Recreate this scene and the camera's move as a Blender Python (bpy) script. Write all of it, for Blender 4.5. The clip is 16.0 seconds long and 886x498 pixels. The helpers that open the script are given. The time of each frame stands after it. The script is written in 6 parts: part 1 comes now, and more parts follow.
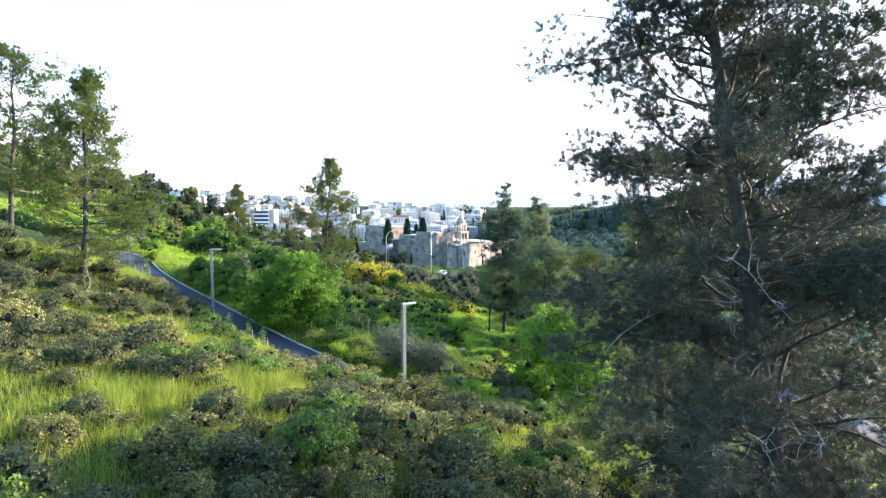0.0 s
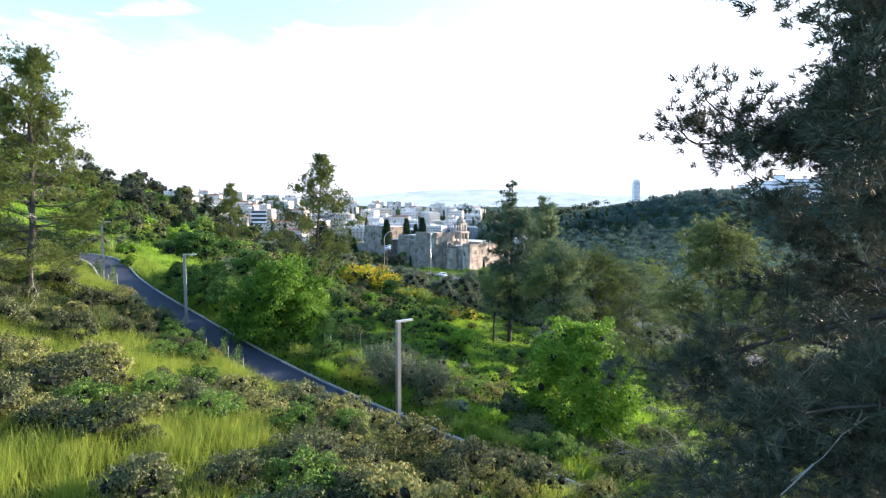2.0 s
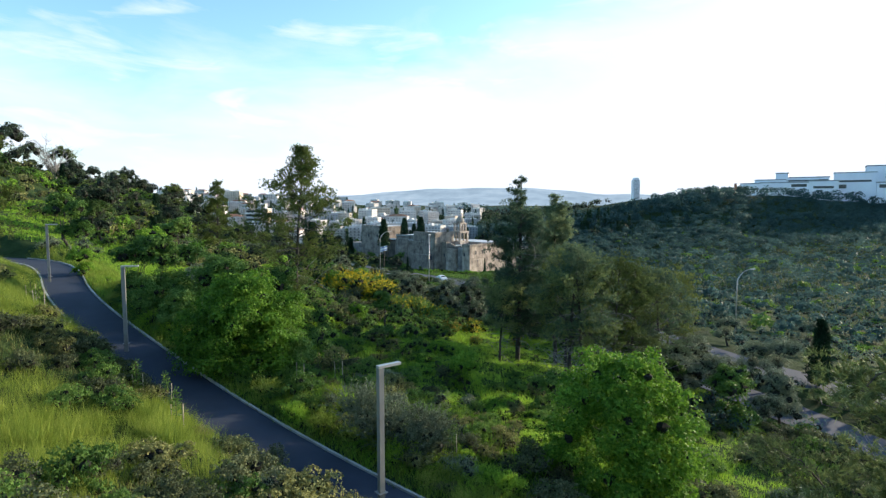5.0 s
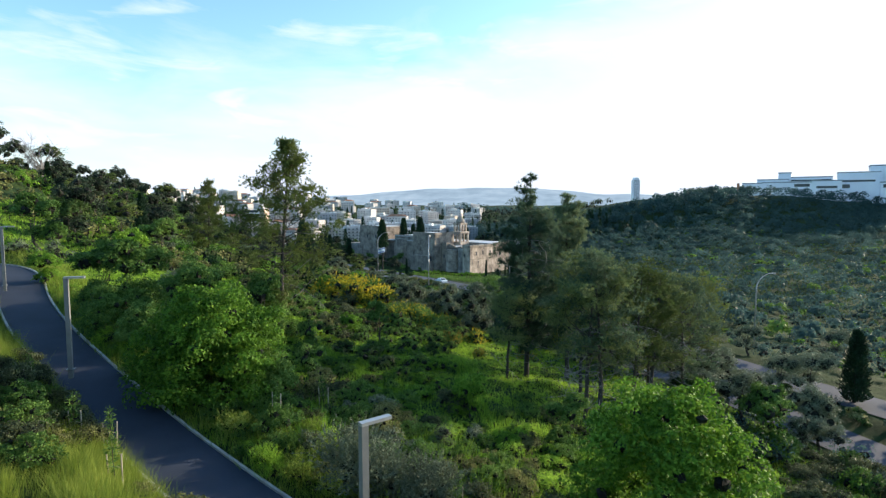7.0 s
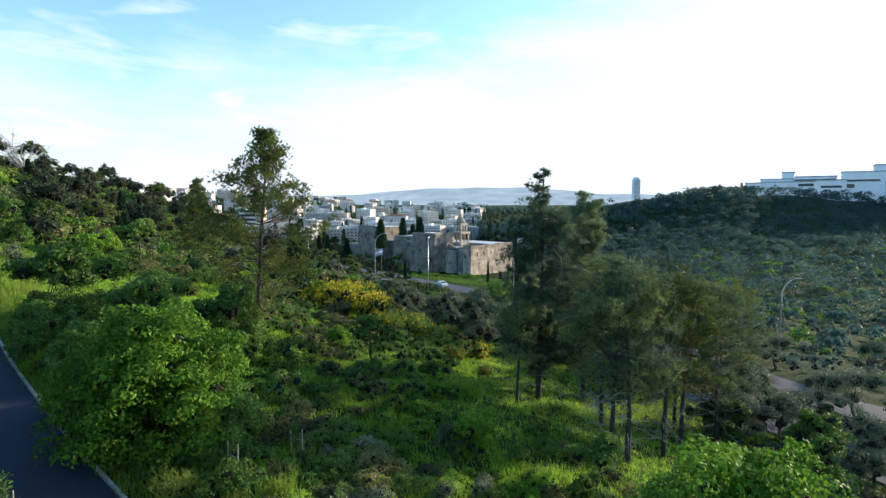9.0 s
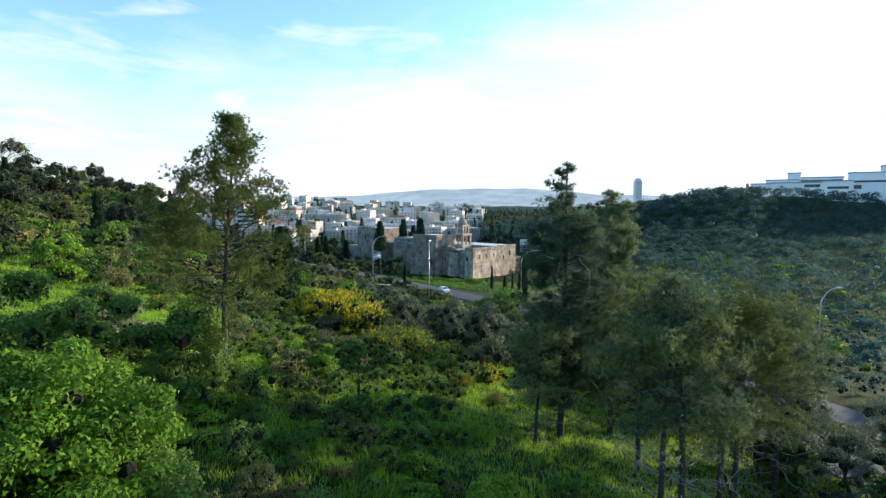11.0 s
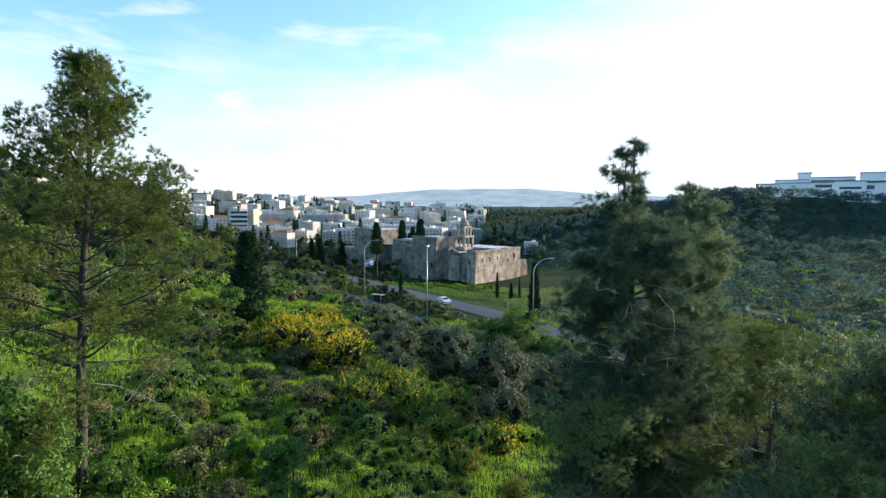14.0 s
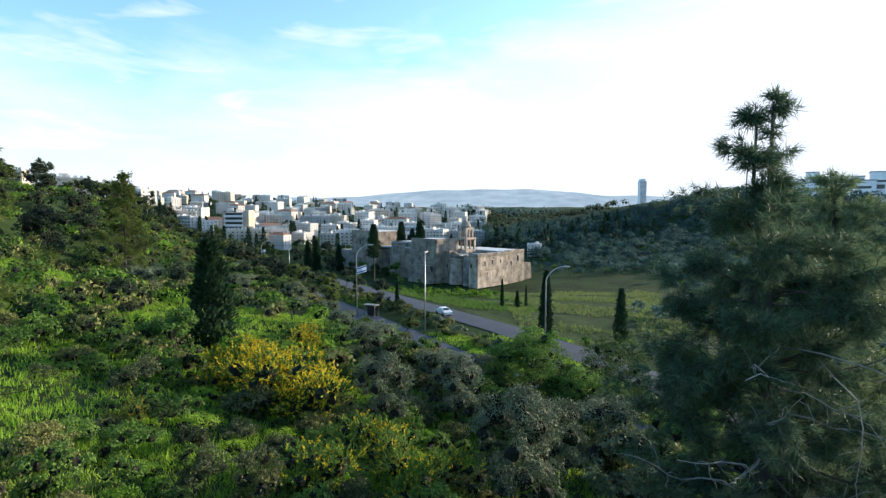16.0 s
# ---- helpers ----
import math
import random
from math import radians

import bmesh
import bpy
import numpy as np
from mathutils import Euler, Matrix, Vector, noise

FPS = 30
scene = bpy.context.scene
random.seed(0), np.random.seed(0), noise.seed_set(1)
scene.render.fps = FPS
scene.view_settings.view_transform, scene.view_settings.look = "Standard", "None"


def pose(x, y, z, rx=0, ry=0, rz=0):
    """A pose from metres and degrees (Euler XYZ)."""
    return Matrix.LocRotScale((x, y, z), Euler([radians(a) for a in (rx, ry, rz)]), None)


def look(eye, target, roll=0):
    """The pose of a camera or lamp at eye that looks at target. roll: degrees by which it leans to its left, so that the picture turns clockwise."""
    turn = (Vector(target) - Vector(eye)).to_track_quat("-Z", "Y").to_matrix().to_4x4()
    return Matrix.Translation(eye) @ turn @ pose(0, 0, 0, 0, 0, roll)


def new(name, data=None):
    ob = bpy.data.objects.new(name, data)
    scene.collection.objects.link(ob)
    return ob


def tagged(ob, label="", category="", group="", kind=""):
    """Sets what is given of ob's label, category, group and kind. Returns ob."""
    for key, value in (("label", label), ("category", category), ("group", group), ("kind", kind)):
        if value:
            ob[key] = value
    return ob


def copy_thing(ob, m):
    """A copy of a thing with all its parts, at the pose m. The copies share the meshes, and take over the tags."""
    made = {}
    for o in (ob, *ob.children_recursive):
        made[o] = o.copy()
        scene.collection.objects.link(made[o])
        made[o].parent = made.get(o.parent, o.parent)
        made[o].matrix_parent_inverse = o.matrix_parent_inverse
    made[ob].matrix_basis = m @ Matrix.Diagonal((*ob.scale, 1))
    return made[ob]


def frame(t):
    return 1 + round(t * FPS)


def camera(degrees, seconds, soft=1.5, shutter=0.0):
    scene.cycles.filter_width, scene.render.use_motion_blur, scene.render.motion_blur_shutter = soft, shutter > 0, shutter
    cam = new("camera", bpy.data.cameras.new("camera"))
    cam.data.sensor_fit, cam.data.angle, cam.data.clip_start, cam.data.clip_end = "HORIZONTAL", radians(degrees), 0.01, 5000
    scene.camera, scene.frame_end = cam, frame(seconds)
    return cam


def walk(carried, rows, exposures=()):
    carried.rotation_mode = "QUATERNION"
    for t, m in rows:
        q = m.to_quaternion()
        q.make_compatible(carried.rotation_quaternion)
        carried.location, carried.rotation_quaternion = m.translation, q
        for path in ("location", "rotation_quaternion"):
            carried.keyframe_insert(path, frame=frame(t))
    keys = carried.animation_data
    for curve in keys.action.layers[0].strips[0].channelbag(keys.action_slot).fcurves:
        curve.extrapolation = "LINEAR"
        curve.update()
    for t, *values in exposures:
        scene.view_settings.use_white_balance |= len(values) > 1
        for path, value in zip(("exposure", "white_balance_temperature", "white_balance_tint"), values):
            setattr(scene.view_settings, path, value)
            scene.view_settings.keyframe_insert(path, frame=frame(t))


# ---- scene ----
cam = camera(76.7, 16.0, 1.3)
METRES, EYE, TILT, LEAN, TURN = 60.0, 12.0, -2.4, 0.0, 0.0
ROWS = [
    (0.0, 0.0, 0.0, 0.0, 0.0, -2.09, -0.08),
    (0.5, -0.0003, 0.0226, 0.0014, 0.01, -2.1, -0.05),
    (1.0, -0.0007, 0.0441, 0.0023, 0.0, -2.09, -0.06),
    (1.5, -0.0011, 0.0661, 0.003, -0.02, -2.11, -0.05),
    (2.0, -0.0015, 0.0903, 0.004, -0.03, -2.12, -0.07),
    (2.5, -0.0019, 0.1149, 0.0053, -0.06, -2.16, -0.03),
    (3.0, -0.0019, 0.1388, 0.0062, -0.07, -2.18, -0.02),
    (3.5, -0.0018, 0.1632, 0.0074, -0.09, -2.22, -0.01),
    (4.0, -0.0008, 0.1865, 0.0085, -0.11, -2.23, 0.03),
    (6.5, -0.0037, 0.3037, 0.0138, -0.18, -2.24, -0.01),
    (7.0, -0.0041, 0.3283, 0.0146, -0.18, -2.24, 0.01),
    (7.5, -0.0042, 0.355, 0.0155, -0.17, -2.25, 0.0),
    (8.0, -0.0043, 0.3808, 0.0162, -0.17, -2.24, 0.0),
    (8.5, -0.0047, 0.4093, 0.0169, -0.18, -2.25, 0.01),
    (9.0, -0.005, 0.4389, 0.0185, -0.19, -2.26, -0.0),
    (11.5, -0.0083, 0.6074, 0.0261, -0.08, -2.15, -0.04),
    (12.0, -0.0077, 0.646, 0.028, -0.07, -2.16, -0.05),
    (12.5, -0.0075, 0.6854, 0.0297, -0.07, -2.18, -0.08),
    (13.0, -0.006, 0.7281, 0.0315, -0.05, -2.15, -0.1),
    (13.5, -0.0047, 0.7705, 0.0331, 0.01, -2.13, -0.12),
    (14.0, -0.0036, 0.8147, 0.0345, 0.04, -2.14, -0.12),
    (14.5, -0.003, 0.8575, 0.0367, 0.04, -2.12, -0.09),
    (15.0, -0.0021, 0.9034, 0.0386, 0.07, -2.06, -0.04),
    (15.5, -0.0019, 0.9493, 0.0404, 0.11, -2.07, -0.04),
    (16.0, -0.0007, 0.9988, 0.0429, 0.14, -2.07, 0.01),
]
walk(cam, [(t, pose(0, 0, EYE, TILT, LEAN, TURN) @ pose(METRES * x, METRES * y, METRES * z, 90 + pitch, roll, yaw)) for t, x, y, z, yaw, pitch, roll in ROWS],
     exposures=[(0.0, 2.1, 6450, 20), (1.5, 1.94, 6450, 20), (2.2, 1.52, 6450, 19), (3.0, 1.02, 6400, 15), (3.5, 0.81, 6350, 10), (16.0, 0.81, 6350, 10)])

# ---------------------------------------------------------------- world and sun
SUN_AZ, SUN_EL = radians(62.0), radians(11.8)
SUN_WAY = Vector((math.sin(SUN_AZ) * math.cos(SUN_EL), math.cos(SUN_AZ) * math.cos(SUN_EL), math.sin(SUN_EL)))


def build_world():
    w = bpy.data.worlds.new("sky")
    scene.world = w
    w.use_nodes = True
    nt = w.node_tree
    N, L = nt.nodes, nt.links
    N.clear()
    out = N.new("ShaderNodeOutputWorld")
    sky = N.new("ShaderNodeTexSky")
    sky.sky_type = "NISHITA"
    sky.sun_disc = False
    sky.sun_elevation, sky.sun_rotation = SUN_EL, SUN_AZ
    sky.air_density, sky.dust_density, sky.ozone_density = 1.0, 1.2, 1.5
    bg = N.new("ShaderNodeBackground")
    bg.inputs["Strength"].default_value = 0.15
    tint = N.new("ShaderNodeMix")
    tint.data_type, tint.blend_type = "RGBA", "MULTIPLY"
    for sock in tint.inputs:
        if sock.name == "A" and sock.type == "RGBA":
            L.new(sky.outputs[0], sock)
        if sock.name == "B" and sock.type == "RGBA":
            sock.default_value = (1.13, 1.43, 1.52, 1)
        if sock.name == "Factor":
            sock.default_value = 1.0 if sock.type == "VALUE" else (1.0, 1.0, 1.0)
    for sock in tint.outputs:
        if sock.type == "RGBA":
            L.new(sock, bg.inputs["Color"])
    # thin bright cloud veil: thick at the horizon, torn into wisps higher up
    co = N.new("ShaderNodeTexCoord")
    sep = N.new("ShaderNodeSeparateXYZ")
    L.new(co.outputs["Generated"], sep.inputs[0])
    mp = N.new("ShaderNodeMapping")
    mp.inputs["Rotation"].default_value = (0.0, radians(24), radians(8))
    mp.inputs["Scale"].default_value = (1.0, 1.0, 3.2)
    L.new(co.outputs["Generated"], mp.inputs["Vector"])
    nz = N.new("ShaderNodeTexNoise")
    nz.inputs["Scale"].default_value = 3.1
    nz.inputs["Detail"].default_value = 6.0
    nz.inputs["Roughness"].default_value = 0.52
    nz.inputs["Distortion"].default_value = 0.35
    L.new(mp.outputs[0], nz.inputs["Vector"])

    def math_node(op, a, b=None, clamp=False):
        m = N.new("ShaderNodeMath")
        m.operation, m.use_clamp = op, clamp
        for i, v in enumerate((a, b)):
            if v is None:
                continue
            if isinstance(v, (int, float)):
                m.inputs[i].default_value = v
            else:
                L.new(v, m.inputs[i])
        return m.outputs[0]

    low = math_node("MULTIPLY_ADD", sep.outputs["Z"], -4.3)      # height above the horizon
    low.node.inputs[2].default_value = 1.36
    side = math_node("MULTIPLY_ADD", sep.outputs["X"], 0.62)     # veil thickens towards the sun
    ahead = math_node("MULTIPLY_ADD", sep.outputs["Y"], 0.45)
    ahead.node.inputs[2].default_value = -0.38
    L.new(ahead, side.node.inputs[2])
    n = math_node("MULTIPLY_ADD", nz.outputs["Fac"], 2.7)
    n.node.inputs[2].default_value = -1.33
    mp2 = N.new("ShaderNodeMapping")
    mp2.inputs["Rotation"].default_value = (0.0, radians(-30), 0.0)
    mp2.inputs["Scale"].default_value = (2.2, 1.0, 9.0)
    L.new(co.outputs["Generated"], mp2.inputs["Vector"])
    streak = N.new("ShaderNodeTexNoise")
    streak.inputs["Scale"].default_value, streak.inputs["Detail"].default_value = 2.6, 7.0
    streak.inputs["Roughness"].default_value, streak.inputs["Distortion"].default_value = 0.55, 0.6
    L.new(mp2.outputs[0], streak.inputs["Vector"])
    wisp = math_node("MULTIPLY", math_node("SUBTRACT", streak.outputs["Fac"], 0.53, True), 3.4)
    veil = math_node("ADD", math_node("ADD", math_node("ADD", low, side), n), wisp, True)
    cloud = N.new("ShaderNodeBackground")
    cloud.inputs["Color"].default_value = (0.87, 0.95, 1.07, 1)
    cloud.inputs["Strength"].default_value = 0.68
    mix = N.new("ShaderNodeMixShader")
    L.new(veil, mix.inputs[0])
    L.new(bg.outputs[0], mix.inputs[1])
    L.new(cloud.outputs[0], mix.inputs[2])
    L.new(mix.outputs[0], out.inputs["Surface"])


build_world()
sun_data = bpy.data.lights.new("sun", "SUN")
sun_data.energy, sun_data.angle, sun_data.color = 5.0, radians(0.8), (1.0, 0.83, 0.6)
sun = new("sun", sun_data)
sun.matrix_world = look(SUN_WAY * 300, (0, 0, 0))


# ---------------------------------------------------------------- materials
def nodes_of(name):
    m = bpy.data.materials.new(name)
    m.use_nodes = True
    nt = m.node_tree
    return m, nt, nt.nodes["Principled BSDF"]


def ramp_node(nt, stops):
    r = nt.nodes.new("ShaderNodeValToRGB")
    e = r.color_ramp.elements
    while len(e) < len(stops):
        e.new(0.5)
    for el, (p, c) in zip(e, stops):
        el.position, el.color = p, (*c, 1)
    return r


def noise_node(nt, scale, detail=5.0, rough=0.55, world=True, stretch=None):
    n = nt.nodes.new("ShaderNodeTexNoise")
    n.inputs["Scale"].default_value, n.inputs["Detail"].default_value, n.inputs["Roughness"].default_value = scale, detail, rough
    if world:
        g = nt.nodes.new("ShaderNodeNewGeometry")
        src = g.outputs["Position"]
    else:
        src = nt.nodes.new("ShaderNodeTexCoord").outputs["Object"]
    if stretch:
        mp = nt.nodes.new("ShaderNodeMapping")
        mp.inputs["Scale"].default_value = stretch
        nt.links.new(src, mp.inputs["Vector"])
        src = mp.outputs[0]
    nt.links.new(src, n.inputs["Vector"])
    return n


def surface(name, c1, c2, big=0.5, fine=12.0, rough=0.85, bump=0.3, metal=0.0, world=True, stretch=None, obvar=0.0, bumpdist=0.02):
    """A surface with stains at one scale, grain at another, and fine relief."""
    m, nt, p = nodes_of(name)
    L = nt.links
    a = noise_node(nt, big, 4, 0.6, world, stretch)
    b = noise_node(nt, fine, 6, 0.65, world, stretch)
    mx = nt.nodes.new("ShaderNodeMath")
    mx.operation = "MULTIPLY_ADD"
    L.new(b.outputs["Fac"], mx.inputs[0])
    mx.inputs[1].default_value = 0.6
    L.new(a.outputs["Fac"], mx.inputs[2])
    fac = mx.outputs[0]
    if obvar:
        oi = nt.nodes.new("ShaderNodeObjectInfo")
        o2 = nt.nodes.new("ShaderNodeMath")
        o2.operation = "MULTIPLY_ADD"
        L.new(oi.outputs["Random"], o2.inputs[0])
        o2.inputs[1].default_value = obvar
        L.new(fac, o2.inputs[2])
        o3 = nt.nodes.new("ShaderNodeMath")
        o3.operation = "SUBTRACT"
        L.new(o2.outputs[0], o3.inputs[0])
        o3.inputs[1].default_value = obvar / 2
        fac = o3.outputs[0]
    r = ramp_node(nt, [(0.45, c1), (1.0, c2)])
    L.new(fac, r.inputs[0])
    L.new(r.outputs[0], p.inputs["Base Color"])
    p.inputs["Roughness"].default_value, p.inputs["Metallic"].default_value = rough, metal
    if bump:
        bp = nt.nodes.new("ShaderNodeBump")
        bp.inputs["Strength"].default_value, bp.inputs["Distance"].default_value = bump, bumpdist
        L.new(b.outputs["Fac"], bp.inputs["Height"])
        L.new(bp.outputs[0], p.inputs["Normal"])
    return m


def leaf(name, stops, trans=0.35, rough=0.55, tone=0.35):
    """Foliage: every leaf its own tone, every plant a shade of its own, with light through the blades."""
    m, nt, p = nodes_of(name)
    L, N = nt.links, nt.nodes
    g = N.new("ShaderNodeNewGeometry")
    oi = N.new("ShaderNodeObjectInfo")
    patch = noise_node(nt, 0.55, 3, 0.5)
    mx = N.new("ShaderNodeMath")
    mx.operation = "MULTIPLY_ADD"
    L.new(patch.outputs["Fac"], mx.inputs[0])
    mx.inputs[1].default_value = 0.75
    m2 = N.new("ShaderNodeMath")
    m2.operation = "MULTIPLY"
    L.new(g.outputs["Random Per Island"], m2.inputs[0])
    m2.inputs[1].default_value = 0.45
    L.new(m2.outputs[0], mx.inputs[2])
    m3 = N.new("ShaderNodeMath")
    m3.operation = "MULTIPLY_ADD"
    L.new(oi.outputs["Random"], m3.inputs[0])
    m3.inputs[1].default_value = tone
    L.new(mx.outputs[0], m3.inputs[2])
    m4 = N.new("ShaderNodeMath")
    m4.operation = "SUBTRACT"
    L.new(m3.outputs[0], m4.inputs[0])
    m4.inputs[1].default_value = tone / 2 + 0.1
    r = ramp_node(nt, [(q, tuple(min(1.0, v * k) for v, k in zip(c, (1.16, 1.34, 1.6)))) for q, c in stops])
    L.new(m4.outputs[0], r.inputs[0])
    L.new(r.outputs[0], p.inputs["Base Color"])
    p.inputs["Roughness"].default_value = rough
    p.inputs["Specular IOR Level"].default_value = 0.08
    t = N.new("ShaderNodeBsdfTranslucent")
    L.new(r.outputs[0], t.inputs["Color"])
    mix = N.new("ShaderNodeMixShader")
    mix.inputs[0].default_value = trans
    L.new(p.outputs[0], mix.inputs[1])
    L.new(t.outputs[0], mix.inputs[2])
    L.new(mix.outputs[0], N["Material Output"].inputs["Surface"])
    return m


M_PINE = leaf("pine_needles", [(0.1, (0.012, 0.019, 0.01)), (0.5, (0.036, 0.048, 0.024)), (0.95, (0.088, 0.096, 0.045))], 0.25)
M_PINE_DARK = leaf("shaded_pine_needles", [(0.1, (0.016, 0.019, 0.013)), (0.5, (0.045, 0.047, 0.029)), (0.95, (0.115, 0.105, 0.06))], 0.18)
M_PINE_PALE = leaf("pale_pine_needles", [(0.1, (0.052, 0.068, 0.022)), (0.5, (0.14, 0.158, 0.048)), (0.95, (0.28, 0.28, 0.098))], 0.33)
M_PINE_LIGHT = leaf("young_pine_needles", [(0.1, (0.034, 0.046, 0.012)), (0.5, (0.09, 0.108, 0.024)), (0.95, (0.2, 0.2, 0.045))], 0.3)
M_PINE_BLUE = leaf("blue_pine_needles", [(0.1, (0.019, 0.036, 0.022)), (0.5, (0.08, 0.11, 0.054)), (0.95, (0.25, 0.26, 0.105))], 0.36)
M_CYPRESS = leaf("cypress_leaf", [(0.1, (0.008, 0.018, 0.009)), (0.6, (0.022, 0.042, 0.018)), (1.0, (0.05, 0.075, 0.028))], 0.15)
M_BRIGHT = leaf("bright_leaf", [(0.1, (0.034, 0.07, 0.009)), (0.5, (0.105, 0.185, 0.017)), (0.95, (0.23, 0.325, 0.032))], 0.38)
M_GREEN = leaf("green_leaf", [(0.1, (0.034, 0.066, 0.013)), (0.5, (0.09, 0.145, 0.026)), (0.95, (0.185, 0.245, 0.05))], 0.35)
M_DARK = leaf("dark_leaf", [(0.1, (0.018, 0.034, 0.01)), (0.5, (0.048, 0.076, 0.017)), (0.95, (0.11, 0.145, 0.036))], 0.3)
M_SCRUB = leaf("scrub_leaf", [(0.1, (0.045, 0.043, 0.016)), (0.5, (0.15, 0.138, 0.042)), (0.95, (0.31, 0.265, 0.085))], 0.3)
M_HEATH = leaf("heath_leaf", [(0.1, (0.024, 0.028, 0.014)), (0.5, (0.076, 0.082, 0.034)), (0.95, (0.17, 0.16, 0.065))], 0.28)
M_OLIVE = leaf("olive_leaf", [(0.1, (0.05, 0.056, 0.03)), (0.5, (0.132, 0.14, 0.072)), (0.95, (0.235, 0.23, 0.128))], 0.14)
M_YELLOW = leaf("broom_flower", [(0.1, (0.3, 0.17, 0.005)), (0.5, (0.6, 0.38, 0.012)), (0.95, (0.8, 0.6, 0.05))], 0.35)
M_ORANGE = leaf("rust_leaf", [(0.1, (0.16, 0.09, 0.015)), (0.5, (0.34, 0.2, 0.03)), (0.95, (0.5, 0.34, 0.06))], 0.35)
M_GRASS = leaf("grass_blade", [(0.05, (0.062, 0.088, 0.015)), (0.5, (0.19, 0.225, 0.03)), (0.95, (0.4, 0.37, 0.075))], 0.45)
M_MEADOW = leaf("meadow_grass_blade", [(0.05, (0.085, 0.145, 0.016)), (0.5, (0.23, 0.335, 0.03)), (0.95, (0.41, 0.47, 0.056))], 0.45)
# green leaf with the blue haze of distance put into its colour
M_FAR_HAZE = leaf("far_scrub_leaf", [(0.1, (0.026, 0.048, 0.038)), (0.5, (0.052, 0.084, 0.066)), (0.95, (0.082, 0.12, 0.092))], 0.5)
M_DRY = leaf("field_grass_blade", [(0.05, (0.05, 0.072, 0.02)), (0.5, (0.1, 0.13, 0.034)), (0.95, (0.17, 0.18, 0.06))], 0.4)
M_BARK = surface("pine_bark", (0.016, 0.014, 0.012), (0.07, 0.062, 0.055), 2.0, 22.0, 0.95, 0.9, stretch=(1, 1, 0.3), bumpdist=0.05)
M_GREYBARK = surface("grey_dead_wood", (0.11, 0.1, 0.096), (0.33, 0.315, 0.3), 2.0, 30.0, 0.95, 0.5, stretch=(1, 1, 0.3))
M_ASPHALT = surface("asphalt_path", (0.011, 0.018, 0.036), (0.028, 0.039, 0.066), 0.35, 40.0, 0.88, 0.25)
M_ROAD = surface("asphalt_road", (0.019, 0.029, 0.052), (0.037, 0.05, 0.08), 0.2, 25.0, 0.85, 0.2)
M_KERB = surface("concrete_kerb", (0.24, 0.235, 0.22), (0.5, 0.49, 0.46), 1.5, 30.0, 0.9, 0.3, obvar=0.3)
M_STEEL = surface("grey_painted_steel", (0.16, 0.165, 0.17), (0.26, 0.26, 0.255), 1.0, 60.0, 0.5, 0.05, 0.3)
M_GALV = surface("galvanised_steel", (0.3, 0.31, 0.32), (0.5, 0.5, 0.5), 1.0, 50.0, 0.45, 0.05, 0.6)
M_STAKE = surface("bleached_wood_stake", (0.24, 0.2, 0.15), (0.5, 0.44, 0.35), 2.0, 40.0, 0.9, 0.3)
# near-black: the shade between inner twigs is put into this colour
M_INNER_SHADE = surface("inner_twigs", (0.002, 0.003, 0.0015), (0.008, 0.01, 0.005), 1.5, 14.0, 0.95, 0.6)
M_LENS = surface("frosted_lens", (0.55, 0.56, 0.56), (0.75, 0.76, 0.76), 3.0, 30.0, 0.3, 0.0)


def ground_material():
    m, nt, p = nodes_of("hill_ground")
    L, N = nt.links, nt.nodes
    a, b, c = noise_node(nt, 0.05, 5, 0.6), noise_node(nt, 0.6, 6, 0.65), noise_node(nt, 7.0, 6, 0.7)
    s1 = N.new("ShaderNodeMath")
    s1.operation = "MULTIPLY_ADD"
    L.new(b.outputs["Fac"], s1.inputs[0])
    s1.inputs[1].default_value = 0.7
    L.new(a.outputs["Fac"], s1.inputs[2])
    s2 = N.new("ShaderNodeMath")
    s2.operation = "MULTIPLY_ADD"
    L.new(c.outputs["Fac"], s2.inputs[0])
    s2.inputs[1].default_value = 0.5
    L.new(s1.outputs[0], s2.inputs[2])
    s3 = N.new("ShaderNodeMath")
    s3.operation = "MULTIPLY"
    L.new(s2.outputs[0], s3.inputs[0])
    s3.inputs[1].default_value = 0.5
    r = ramp_node(nt, [(0.4, (0.009, 0.017, 0.007)), (0.5, (0.018, 0.034, 0.011)), (0.6, (0.034, 0.058, 0.019)), (0.78, (0.065, 0.075, 0.036))])
    L.new(s3.outputs[0], r.inputs[0])
    L.new(r.outputs[0], p.inputs["Base Color"])
    p.inputs["Roughness"].default_value = 0.95
    p.inputs["Specular IOR Level"].default_value = 0.08
    bp = N.new("ShaderNodeBump")
    bp.inputs["Strength"].default_value, bp.inputs["Distance"].default_value = 0.7, 0.12
    L.new(c.outputs["Fac"], bp.inputs["Height"])
    L.new(bp.outputs[0], p.inputs["Normal"])
    return m


M_GROUND = ground_material()


